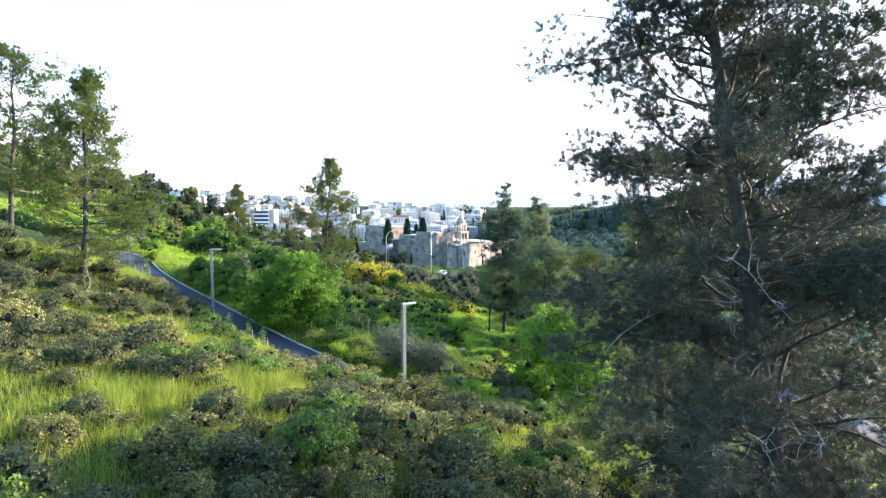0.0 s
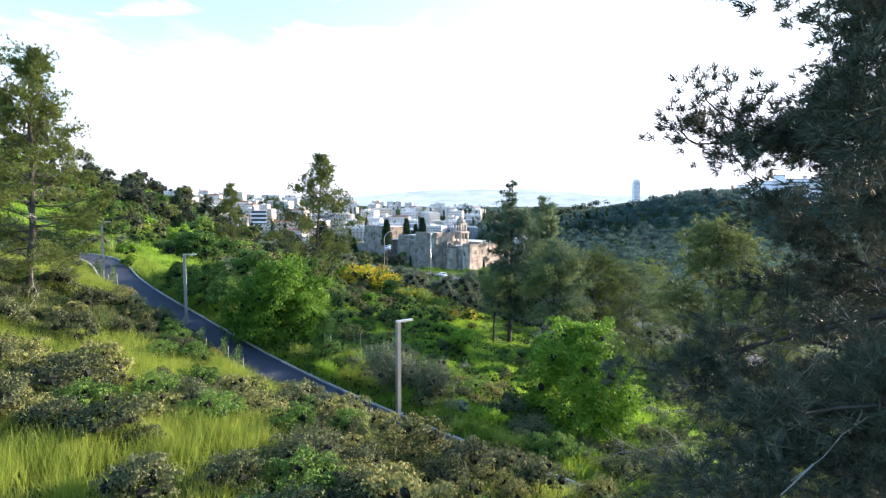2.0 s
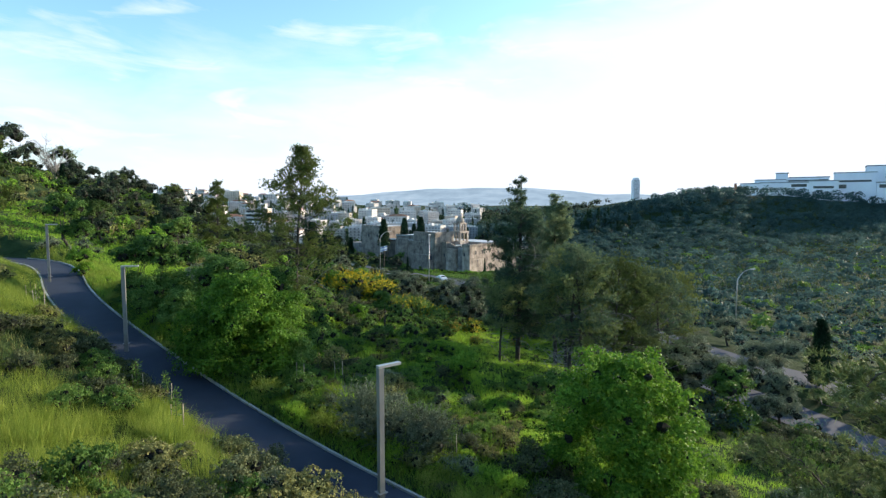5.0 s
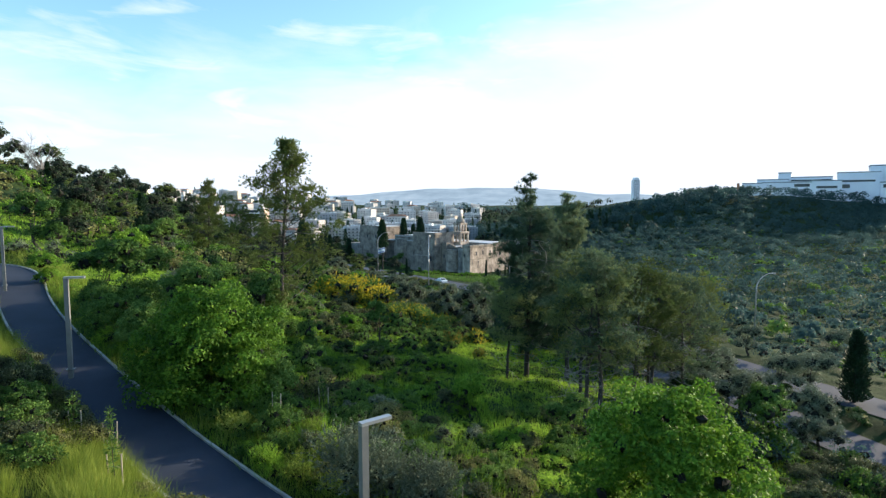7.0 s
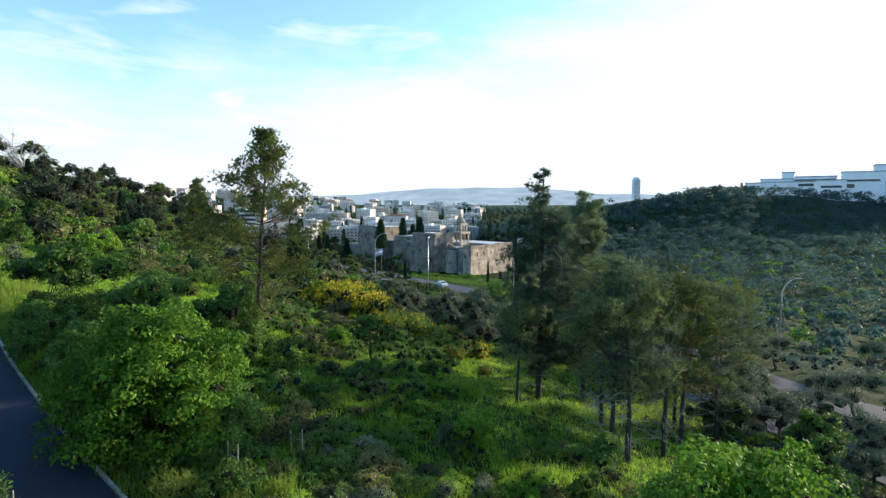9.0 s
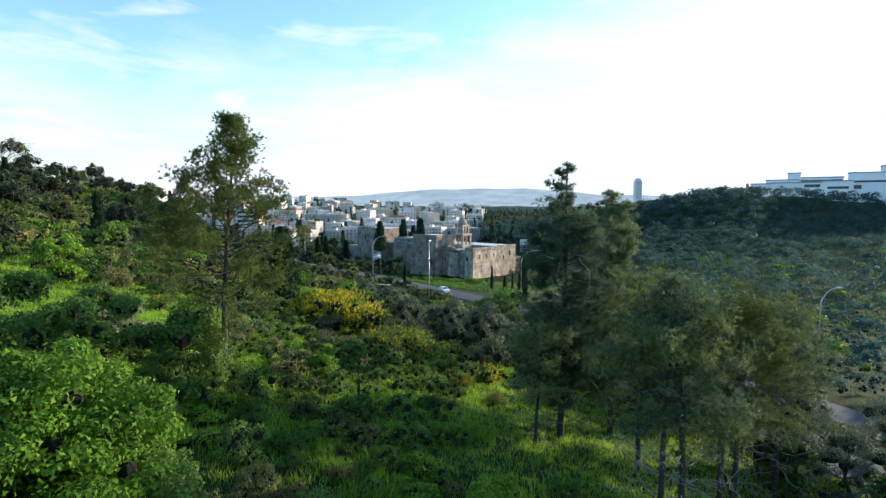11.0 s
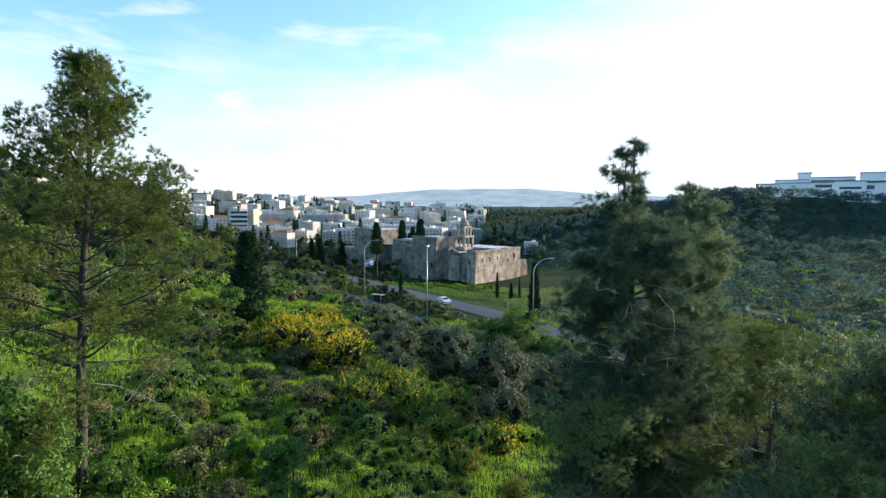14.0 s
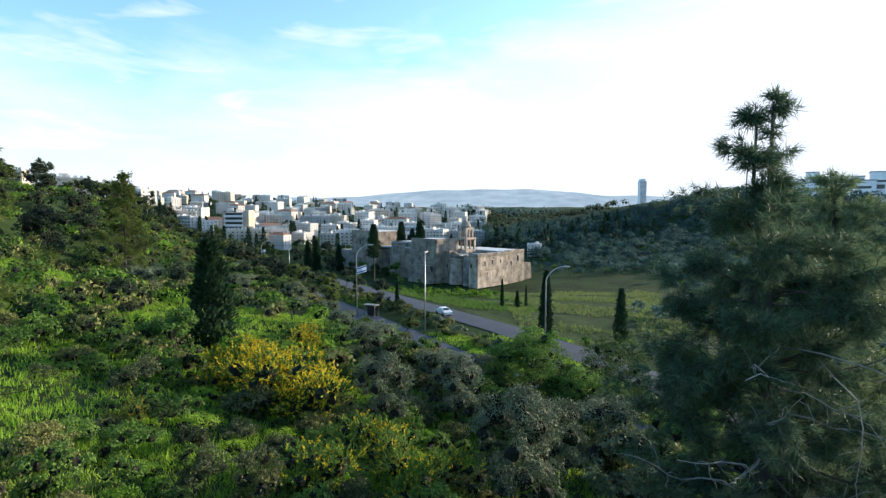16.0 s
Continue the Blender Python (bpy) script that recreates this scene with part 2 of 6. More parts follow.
# ---------------------------------------------------------------- mesh helpers
def mesh_of(name, verts, faces, mat, smooth=False, second=None, split=0):
    """A mesh from arrays; faces: an array of quads or triangles, or a list of such arrays."""
    me = bpy.data.meshes.new(name)
    verts = np.asarray(verts, np.float32).reshape(-1, 3)
    groups = [np.asarray(f, np.int32) for f in (faces if isinstance(faces, list) else [faces]) if len(f)]
    loops = np.concatenate([g.ravel() for g in groups])
    sizes = np.concatenate([np.full(len(g), g.shape[1], np.int32) for g in groups])
    starts = np.concatenate([[0], np.cumsum(sizes)[:-1]]).astype(np.int32)
    me.vertices.add(len(verts))
    me.vertices.foreach_set("co", verts.ravel())
    me.loops.add(len(loops))
    me.loops.foreach_set("vertex_index", loops)
    me.polygons.add(len(sizes))
    me.polygons.foreach_set("loop_start", starts)
    me.polygons.foreach_set("use_smooth", np.full(len(sizes), bool(smooth)))
    me.update(calc_edges=True)
    me.validate()
    if mat:
        me.materials.append(mat)
    if second:
        me.materials.append(second)
        me.polygons.foreach_set("material_index", (np.arange(len(sizes)) >= split).astype(np.int32))
    return me


class Shape:
    """Collects boxes, tubes and quads into one mesh."""

    def __init__(self):
        self.v, self.q, self.t, self.n = [], [], [], 0

    def add(self, v, q=(), t=()):
        v = np.asarray(v, float).reshape(-1, 3)
        if len(q):
            self.q.append(np.asarray(q, int) + self.n)
        if len(t):
            self.t.append(np.asarray(t, int) + self.n)
        self.v.append(v)
        self.n += len(v)

    def box(self, x0, x1, y0, y1, z0, z1, rz=0.0, at=(0, 0, 0), taper=0.0):
        c = np.array([[x, y, z] for z in (z0, z1) for x, y in ((x0, y0), (x1, y0), (x1, y1), (x0, y1))], float)
        if taper:
            m = c[:4].mean(0)
            c[4:, :2] = m[:2] + (c[4:, :2] - m[:2]) * (1 - taper)
        ca, sa = math.cos(rz), math.sin(rz)
        c[:, :2] = np.stack([c[:, 0] * ca - c[:, 1] * sa, c[:, 0] * sa + c[:, 1] * ca], 1)
        self.add(c + np.array(at, float), [[0, 3, 2, 1], [4, 5, 6, 7], [0, 1, 5, 4], [1, 2, 6, 5], [2, 3, 7, 6], [3, 0, 4, 7]])

    def tube(self, pts, radii, sides=6, cap=True):
        pts = np.asarray(pts, float)
        radii = np.broadcast_to(np.asarray(radii, float), (len(pts),))
        d = np.gradient(pts, axis=0)
        d /= np.linalg.norm(d, axis=1, keepdims=True) + 1e-9
        ref = np.array([1.0, 0, 0]) if abs(d[0][0]) < 0.8 else np.array([0, 1.0, 0])
        u = np.cross(d, ref)
        u /= np.linalg.norm(u, axis=1, keepdims=True) + 1e-9
        w = np.cross(d, u)
        a = np.arange(sides) * 2 * math.pi / sides
        ring = pts[:, None] + radii[:, None, None] * (np.cos(a)[None, :, None] * u[:, None] + np.sin(a)[None, :, None] * w[:, None])
        k = len(pts)
        i, j = np.meshgrid(np.arange(k - 1), np.arange(sides), indexing="ij")
        j2 = (j + 1) % sides
        q = np.stack([i * sides + j, i * sides + j2, (i + 1) * sides + j2, (i + 1) * sides + j], -1).reshape(-1, 4)
        v = ring.reshape(-1, 3)
        t = []
        if cap:
            v = np.concatenate([v, pts[:1], pts[-1:]])
            o = k * sides
            t = [[o, (s + 1) % sides, s] for s in range(sides)] + [[o + 1, (k - 1) * sides + s, (k - 1) * sides + (s + 1) % sides] for s in range(sides)]
        self.add(v, q, t)

    def mesh(self, name, mat, smooth=False):
        f = []
        if self.q:
            f.append(np.concatenate(self.q))
        if self.t:
            f.append(np.concatenate(self.t))
        return mesh_of(name, np.concatenate(self.v), f, mat, smooth)


def blades(p, d, s, length, width):
    """Rhombic leaves: base p, way d, side s."""
    length, width = np.asarray(length)[..., None], np.asarray(width)[..., None]
    v = np.stack([p, p + d * length * 0.45 + s * width * 0.5, p + d * length, p + d * length * 0.45 - s * width * 0.5], 1)
    return v.reshape(-1, 3), np.arange(len(p) * 4).reshape(-1, 4)


def slips(p, d, s, length, width):
    """Small leaves of one triangle each."""
    s = s * (np.asarray(width)[..., None] * 0.6)
    q = p + d * (np.asarray(length)[..., None] * 0.25)
    v = np.stack([q - s, q + s, p + d * np.asarray(length)[..., None]], 1)
    return v.reshape(-1, 3), np.arange(len(p) * 3).reshape(-1, 3)


def unit(v):
    return v / (np.linalg.norm(v, axis=-1, keepdims=True) + 1e-9)


def part(name, mesh, parent, label=""):
    ob = new(name, mesh)
    ob.parent = parent
    return tagged(ob, label) if label else ob


def thing(name, label, category, group="", kind="", at=None):
    e = new(name)
    e.empty_display_size = 0.3
    if at is not None:
        e.matrix_basis = at
    return tagged(e, label, category, group, kind)


# ---------------------------------------------------------------- the lie of the land
def curve(xs, ys):
    xs, ys = np.array(xs, float), np.array(ys, float)
    h = np.diff(xs)
    dl = np.diff(ys) / h
    m = np.zeros(len(xs))
    for i in range(1, len(xs) - 1):
        m[i] = 0 if dl[i - 1] * dl[i] <= 0 else (h[i - 1] + h[i]) / (h[i - 1] / dl[i] + h[i] / dl[i - 1])
    m[0], m[-1] = dl[0], dl[-1]

    def f(x):
        x = np.clip(np.asarray(x, float), xs[0], xs[-1])
        i = np.clip(np.searchsorted(xs, x) - 1, 0, len(xs) - 2)
        t = (x - xs[i]) / h[i]
        return ((1 + 2 * t) * (1 - t) ** 2 * ys[i] + t * (1 - t) ** 2 * h[i] * m[i] + t * t * (3 - 2 * t) * ys[i + 1] + t * t * (t - 1) * h[i] * m[i + 1])
    return f


AXIS = curve([-200, -40, 0, 15, 25, 36, 43, 50, 60, 70, 85, 100, 122, 150, 170, 200, 250, 292, 380, 450, 600, 800, 1000, 1200, 1600, 2600, 3500, 4600],
             [14, 6.0, 4.0, 3.0, 2.0, -0.8, -1.7, -2.0, -2.4, -2.9, -4.3, -6.0, -8.4, -8.9, -9.3, -12, -18, -22.6, -22, -19, -13, -7, -2, -3, -10, -5, 0, 0])
LEFT = curve([-200, 120, 150, 170, 260, 400, 4600], [0.2, 0.2, 0.12, 0.03, 0.05, 0.0, 0.0])
DROP = curve([0, 35, 45, 60, 110, 160, 5000], [0, -7.5, -7.7, -11, -28, -30, -30])
DROP_Y = curve([-200, 72, 87, 130, 200, 290, 400], [1, 1, 0.65, 0.42, 0.28, 0, 0])
HILL = curve([-320, -200, -100, -50, 0, 60, 200, 400], [0, 0.13, 0.34, 0.62, 1, 1.03, 0.5, 0.1])
CREST = curve([-200, -60, 0, 60, 100, 150, 193, 237, 266, 305, 353, 400, 800], [0, 1, 3, 9, 17, 29, 36.5, 40, 43, 42, 37, 36, 38])
TOWN = curve([380, 600, 900, 1500, 2500], [0, 0.034, 0.066, 0.06, 0])
PATH_X = [-75, -60, -46.9, -41.03, -36.13, -22.1, -12.61, 2.59, 7.9, 14.92, 26, 40, 62]
PATH_Y = [84.5, 83.5, 79.18, 73.56, 67.48, 53.2, 45.46, 34.55, 31.43, 27.46, 20.5, 8, -18]
PATH_Z = [5.6, 5.4, 5.07, 4.71, 3.8, 1.7, -0.2, -2.3, -3, -4.08, -5.8, -8.2, -12.2]
NEAR_ROAD = [(62, 22, -13.4), (50, 44, -12.2), (43, 60, -11.4), (38.5, 71.5, -10.8), (35.3, 79.5, -10.4), (30, 89.5, -9.9), (19.5, 107, -9.1), (4.5, 130, -8.8), (-7, 150, -8.9), (-19, 174, -10), (-36, 210, -12), (-57, 260, -14.8), (-90, 325, -18.5), (-140, 400, -20)]
FAR_ROAD = [(82, 30, -13), (66, 50, -11.6), (54, 67, -10.6), (46.5, 79.5, -9.9), (41, 88, -9.5), (33.5, 106, -9.2), (24, 129, -9.1), (12, 151, -9.0), (1, 169, -9.2), (-10, 193, -10.6), (-24, 222, -12.2), (-44, 268, -15.2), (-78, 336, -18.5), (-126, 412, -20)]


def polyline(pts, step=2.0):
    """Points of a smooth line through pts, about step apart."""
    pts = np.asarray(pts, float)
    s = np.concatenate([[0], np.cumsum(np.linalg.norm(np.diff(pts[:, :2], axis=0), axis=1))])
    u = np.linspace(0, s[-1], int(s[-1] / step) + 2)
    d = np.gradient(pts, s, axis=0)
    i = np.clip(np.searchsorted(s, u) - 1, 0, len(s) - 2)
    h = (s[i + 1] - s[i])[:, None]
    t = (u - s[i])[:, None] / h
    return (1 + 2 * t) * (1 - t) ** 2 * pts[i] + t * (1 - t) ** 2 * h * d[i] + t * t * (3 - 2 * t) * pts[i + 1] + t * t * (t - 1) * h * d[i + 1]


LINES = {"path": (polyline(list(zip(PATH_X, PATH_Y, PATH_Z)), 1.0), 1.75, 5.0),
         "near": (polyline(NEAR_ROAD), 3.1, 8.0), "far": (polyline(FAR_ROAD), 3.1, 8.0)}


def off_line(x, y, key):
    """Distance from a road's middle line, and its height there."""
    x, y = np.asarray(x, float), np.asarray(y, float)
    pts = LINES[key][0]
    a, e = pts[:-1], np.diff(pts, axis=0)
    ll = e[:, 0] ** 2 + e[:, 1] ** 2
    d, z = np.empty(x.shape), np.empty(x.shape)
    for i in range(0, len(x), 4000):
        px, py = x[i:i + 4000, None], y[i:i + 4000, None]
        t = np.clip(((px - a[:, 0]) * e[:, 0] + (py - a[:, 1]) * e[:, 1]) / ll, 0, 1)
        dd = (px - a[:, 0] - t * e[:, 0]) ** 2 + (py - a[:, 1] - t * e[:, 1]) ** 2
        k = np.argmin(dd, axis=1)
        r = np.arange(len(k))
        d[i:i + 4000], z[i:i + 4000] = np.sqrt(dd[r, k]), a[k, 2] + t[r, k] * e[k, 2]
    return d, z


def land(x, y, roads=True):
    x, y = np.asarray(x, float), np.asarray(y, float)
    z = AXIS(y) + LEFT(y) * np.minimum(np.maximum(-x, 0), 70) + DROP(np.maximum(x, 0)) * DROP_Y(y) - TOWN(y) * np.clip(x, -500, 300)
    ridge = 31 / (1 + np.exp(-(-x - 94 - np.maximum(y - 250, 0) * 0.45) / 13)) * np.clip((y - 40) / 90, 0, 1) * np.clip((620 - y) / 200, 0, 1)
    d = (x - 60) * -0.316 + (y - 480) * 0.949
    a = (x - 60) * 0.949 + (y - 480) * 0.316
    hill = HILL(d) * CREST(a) * np.clip((1300 - y) / 500, 0, 1)
    z = z + ridge + hill + 3.6 * np.exp(-((x + 34) / 11) ** 2 - ((y - 43) / 13) ** 2)
    near = np.clip((260 - np.hypot(x, y - 60)) / 160, 0, 1)
    z = z + near * (0.22 * np.sin(x * 0.61 + 1.3 * np.sin(y * 0.37)) * np.sin(y * 0.53 + 0.9) + 0.10 * np.sin(x * 1.7 + y * 1.1) * np.sin(y * 1.9 - x * 0.8))
    z = z + (1 - near) * 1.6 * np.sin(x * 0.021 + np.sin(y * 0.017) * 2) * np.sin(y * 0.023 + 1.0)
    if roads:
        for key, (pts, half, reach) in LINES.items():
            near_it = (x > pts[:, 0].min() - 12) & (x < pts[:, 0].max() + 12) & (y > pts[:, 1].min() - 12) & (y < pts[:, 1].max() + 12)
            if not near_it.any():
                continue
            dd, zz = np.full(x.shape, 1e9), np.zeros(x.shape)
            dd[near_it], zz[near_it] = off_line(x[near_it], y[near_it], key)
            k = np.clip((dd - half - 0.2) / (reach - half), 0, 1)
            k = k * k * (3 - 2 * k)
            z = np.where(dd < reach + 0.3, (zz - 0.06) * (1 - k) + z * k, z)
    return z


def land_at(x, y):
    return float(land(np.array([x], float), np.array([y], float))[0])


def build_ground():
    def axis(lo, hi, fine, step, grow, end0, end1):
        a = list(np.arange(lo, hi + 0.01, fine))
        s = fine
        while a[-1] < end1:
            s = min(s * grow, step)
            a.append(a[-1] + s)
        s = fine
        while a[0] > end0:
            s = min(s * grow, step)
            a.insert(0, a[0] - s)
        return np.array(a)
    xs, ys = axis(-40, 40, 1.0, 160, 1.05, -4400, 4400), axis(6, 110, 1.0, 140, 1.03, -1500, 4700)
    X, Y = np.meshgrid(xs, ys)
    Z = land(X.ravel(), Y.ravel()).reshape(X.shape)
    n = len(xs)
    i, j = np.meshgrid(np.arange(len(ys) - 1), np.arange(n - 1), indexing="ij")
    q = np.stack([i * n + j, i * n + j + 1, (i + 1) * n + j + 1, (i + 1) * n + j], -1).reshape(-1, 4)
    tagged(new("ground", mesh_of("ground", np.stack([X, Y, Z], -1), q, M_GROUND, True)), "green grassy hillside falling into a wide valley", "ground", kind="structure")


def ribbon(name, key, half, mat, label, lift=0.03):
    pts = LINES[key][0]
    d = unit(np.gradient(pts[:, :2], axis=0))
    nrm = np.stack([-d[:, 1], d[:, 0]], 1)
    cols = np.linspace(-half, half, 7)
    v = np.concatenate([np.concatenate([pts[:, :2] + nrm * c, pts[:, 2:] + lift + 0.04 * (1 - (c / half) ** 2)], 1)[:, None] for c in cols], 1)
    k, n = len(cols), len(pts)
    i, j = np.meshgrid(np.arange(n - 1), np.arange(k - 1), indexing="ij")
    q = np.stack([i * k + j, (i + 1) * k + j, (i + 1) * k + j + 1, i * k + j + 1], -1).reshape(-1, 4)
    return tagged(new(name, mesh_of(name, v, q[:, ::-1], mat, True)), label, "road", kind="structure"), pts, nrm


build_ground()
foot_path, PP, PN = ribbon("path", "path", 1.7, M_ASPHALT, "dark asphalt footpath with a pale concrete kerb")
near_road, NP, NN = ribbon("road", "near", 3.0, M_ROAD, "grey asphalt carriageway along the valley slope")
far_road, FP, FN = ribbon("road", "far", 3.0, M_ROAD, "grey asphalt carriageway below the stone monastery")


# ---------------------------------------------------------------- plants
def rng_of(seed):
    return np.random.default_rng(seed)


def walk_line(rng, p, d, length, n=6, wander=0.18, lift=0.0):
    pts, d = [np.array(p, float)], np.array(d, float)
    for _ in range(n):
        d = unit(d + rng.normal(0, wander, 3) + np.array([0, 0, lift]))
        pts.append(pts[-1] + d * length / n)
    return np.array(pts)


def along(pts, t):
    u = np.asarray(t) * (len(pts) - 1)
    i = np.clip(u.astype(int), 0, len(pts) - 2)
    f = (u - i)[:, None]
    return pts[i] * (1 - f) + pts[i + 1] * f, unit(pts[i + 1] - pts[i])


def needle_sprays(rng, pos, way, twig, per, length, width):
    """Twigs from pos along way, each set with needles: one thin triangle each."""
    n = len(pos)
    u = rng.uniform(0.3, 1.0, (n, per, 1))
    p = pos[:, None] + way[:, None] * (np.asarray(twig).reshape(-1, 1, 1) * u)
    d = unit(way[:, None] * 0.8 + rng.normal(0, 0.6, (n, per, 3)) + np.array([0, 0, 0.15]))
    s = unit(np.cross(d, rng.normal(0, 1, (n, per, 3))))
    k = n * per
    p, d, s = p.reshape(k, 3), d.reshape(k, 3), s.reshape(k, 3) * (rng.uniform(0.6, 1.2, (k, 1)) * width * 0.5)
    v = np.stack([p - s, p + s, p + d * (rng.uniform(0.7, 1.25, (k, 1)) * length)], 1)
    return v.reshape(-1, 3), np.arange(k * 3).reshape(-1, 3)


def needle_tufts(rng, pos, way, per, length, width, cone=0.72):
    """Brushes of needles that fan out from one point each: one thin triangle a needle."""
    n = len(pos)
    d = unit(way[:, None] + rng.normal(0, cone, (n, per, 3)))
    w = unit(np.cross(d, rng.normal(0, 1, (n, per, 3)))) * (rng.uniform(0.7, 1.2, (n, per, 1)) * width * 0.5)
    p = pos[:, None] + rng.normal(0, length * 0.12, (n, per, 3))
    v = np.stack([p - w, p + w, p + d * (rng.uniform(0.65, 1.15, (n, per, 1)) * length)], 2)
    return v.reshape(-1, 3), np.arange(n * per * 3).reshape(-1, 3)


def pine_meshes(seed, height, low, radius, limbs=46, subs=6, mat=None, r0=0.2, lean=(0, 0), shape="cone", lift=0.06, dead=0, spire=0.0, bow=1.4, wob_by=0.35,
                whorls=0, stray=0.3, deadr=0.03, puff=0.5, tufts=10, per=14, needle=0.2, wide=0.024, droop=0.0, inner=0.4, stems=1):
    """Trunk, crown and bare branches of a pine with its base at the origin; the needles stand in puffs at the ends of the side branches."""
    rng = rng_of(seed)
    wood, n = Shape(), 12
    t = np.linspace(0, 1, n)
    wob = np.cumsum(rng.normal(0, 0.012 * height, (n, 2)), 0)
    wob -= wob[0]
    trunk = np.stack([lean[0] * t ** bow + wob[:, 0] * wob_by, lean[1] * t ** bow + wob[:, 1] * wob_by, t * height], 1)
    trunk[0, 2] = -0.4
    wood.tube(trunk, r0 * (1 - t) ** 0.8 + 0.03, 8)
    for k in range(1, stems):                                    # a forked top
        fork, _ = along(trunk, np.array([0.6, 0.7, 0.8, 0.9, 0.985]))
        wood.tube(fork + np.array([-0.36, 0.15, 0]) * np.array([0, 0.5, 0.9, 1, 0.9])[:, None], np.linspace(0.1, 0.025, 5), 6)
    P, W, S = [], [], []
    az = rng.uniform(0, 6.28)
    for i in range(limbs):
        f = (i + rng.uniform(0, 1)) / limbs
        if whorls:                                               # branches in tiers, with gaps between
            f = min(0.985, max(0.02, (math.floor(f * whorls) + 0.5 + rng.normal(0, stray)) / whorls))
        tip = spire and f > 1 - spire
        if tip and i % 4 == 3:                                        # few boughs on the thin tip
            continue
        if shape == "cone":
            r = radius * (1 - f) ** 0.75 * min(1, 0.5 + f * 3.0)
        elif shape == "round":
            r = radius * math.sqrt(max(0.05, 1 - (2 * f - 0.95) ** 2))
        elif shape == "ovoid":                                   # broadest below the middle, drawn in to the top
            r = radius * min(1, 0.5 + f * 2.2) * (1 - f) ** 0.8 * 1.35
        else:                                                    # full and broad below, shoulders under a thin tip
            r = radius * (0.5 + 0.5 * (1 - f / (1 - spire))) * min(1, 0.6 + f * 4)
        if tip:
            f = 1 - spire + spire * min(0.98, (f - 1 + spire) / spire + rng.normal(0, 0.05))
            r = radius * rng.uniform(0.04, 0.17)
        h = low + (1 - low) * f
        r *= rng.uniform(0.62, 1.06)
        az += 2.4 + rng.normal(0, 0.5)
        el = 0.05 + (0.3 if shape == "flame" else 0.75) * f + rng.normal(0, 0.2)
        p0, _ = along(trunk, np.array([h]))
        d = np.array([math.cos(az) * math.cos(el), math.sin(az) * math.cos(el), math.sin(el)])
        line = walk_line(rng, p0[0], d, r, 7, 0.2, lift * (0.3 + f))
        wood.tube(line, np.linspace(max(0.014, r0 * 0.3 * (1 - 0.75 * f)), 0.01, len(line)), 4, False)
        k = 1 if tip else max(2, int(subs * (0.35 + 0.65 * r / radius)))
        u = np.sort(np.clip(rng.uniform(inner, 1.02, k), 0, 0.999))
        u[-1] = 0.999
        q, w = along(line, u)
        w = unit(w * 0.7 + rng.normal(0, 0.6, (k, 3)) * np.array([1, 1, 0.35]) + np.array([0, 0, 0.12 - droop * 0.3]))
        for a, b in zip(q, w):
            ln = walk_line(rng, a, b, 0.12 if tip else puff * rng.uniform(0.5, 1.3), 3, 0.25, 0.05)
            wood.tube(ln, [0.016, 0.013, 0.009, 0.006], 3, False)
            m = max(3, int(tufts * rng.uniform(0.6, 1.3)))
            off = rng.normal(0, 1, (m, 3)) * np.array([0.5, 0.5, 0.32]) * puff * (0.5 if tip else rng.uniform(0.6, 1.1))
            g = ln[-1] + off
            P.append(g), W.append(unit(unit(g - ln[0]) * 0.7 + off / puff * 0.5 + np.array([0, 0, 0.3 - droop])))
    P, W = np.concatenate(P), np.concatenate(W)
    crown = needle_tufts(rng, P, W, per, needle, wide)
    bare = []
    for i in range(dead):
        one = Shape()
        h = rng.uniform(0.1, 0.72 if shape == "flame" else max(low, 0.3) + 0.25)
        a = rng.uniform(0, 6.28)
        p0, _ = along(trunk, np.array([h]))
        d = np.array([math.cos(a), math.sin(a), rng.uniform(-0.3, 0.3)])
        ln = walk_line(rng, p0[0], unit(d), radius * rng.uniform(0.5, 1.1), 8, 0.26, 0.02)
        one.tube(ln, np.linspace(deadr, deadr * 0.28, 9), 4, False)
        for _ in range(6):
            b0, bw = along(ln, rng.uniform(0.25, 0.95, 1))
            l2 = walk_line(rng, b0[0], unit(bw[0] + rng.normal(0, 0.7, 3)), rng.uniform(0.3, 1.0), 5, 0.35)
            one.tube(l2, np.linspace(0.011, 0.004, 6), 3, False)
        bare.append(one.mesh("bare_branch", M_GREYBARK))
    return wood.mesh("trunk", M_BARK, True), mesh_of("crown", *crown, mat or M_PINE), bare


def tree(name, meshes, label, category, at, group=""):
    e = thing(name, label, category, group, at=at)
    part("trunk", meshes[0], e)
    part("crown", meshes[1], e)
    if len(meshes) > 2 and meshes[2]:
        for m in meshes[2]:
            part("bare_branch", m, e, "grey leafless branch")
    return e


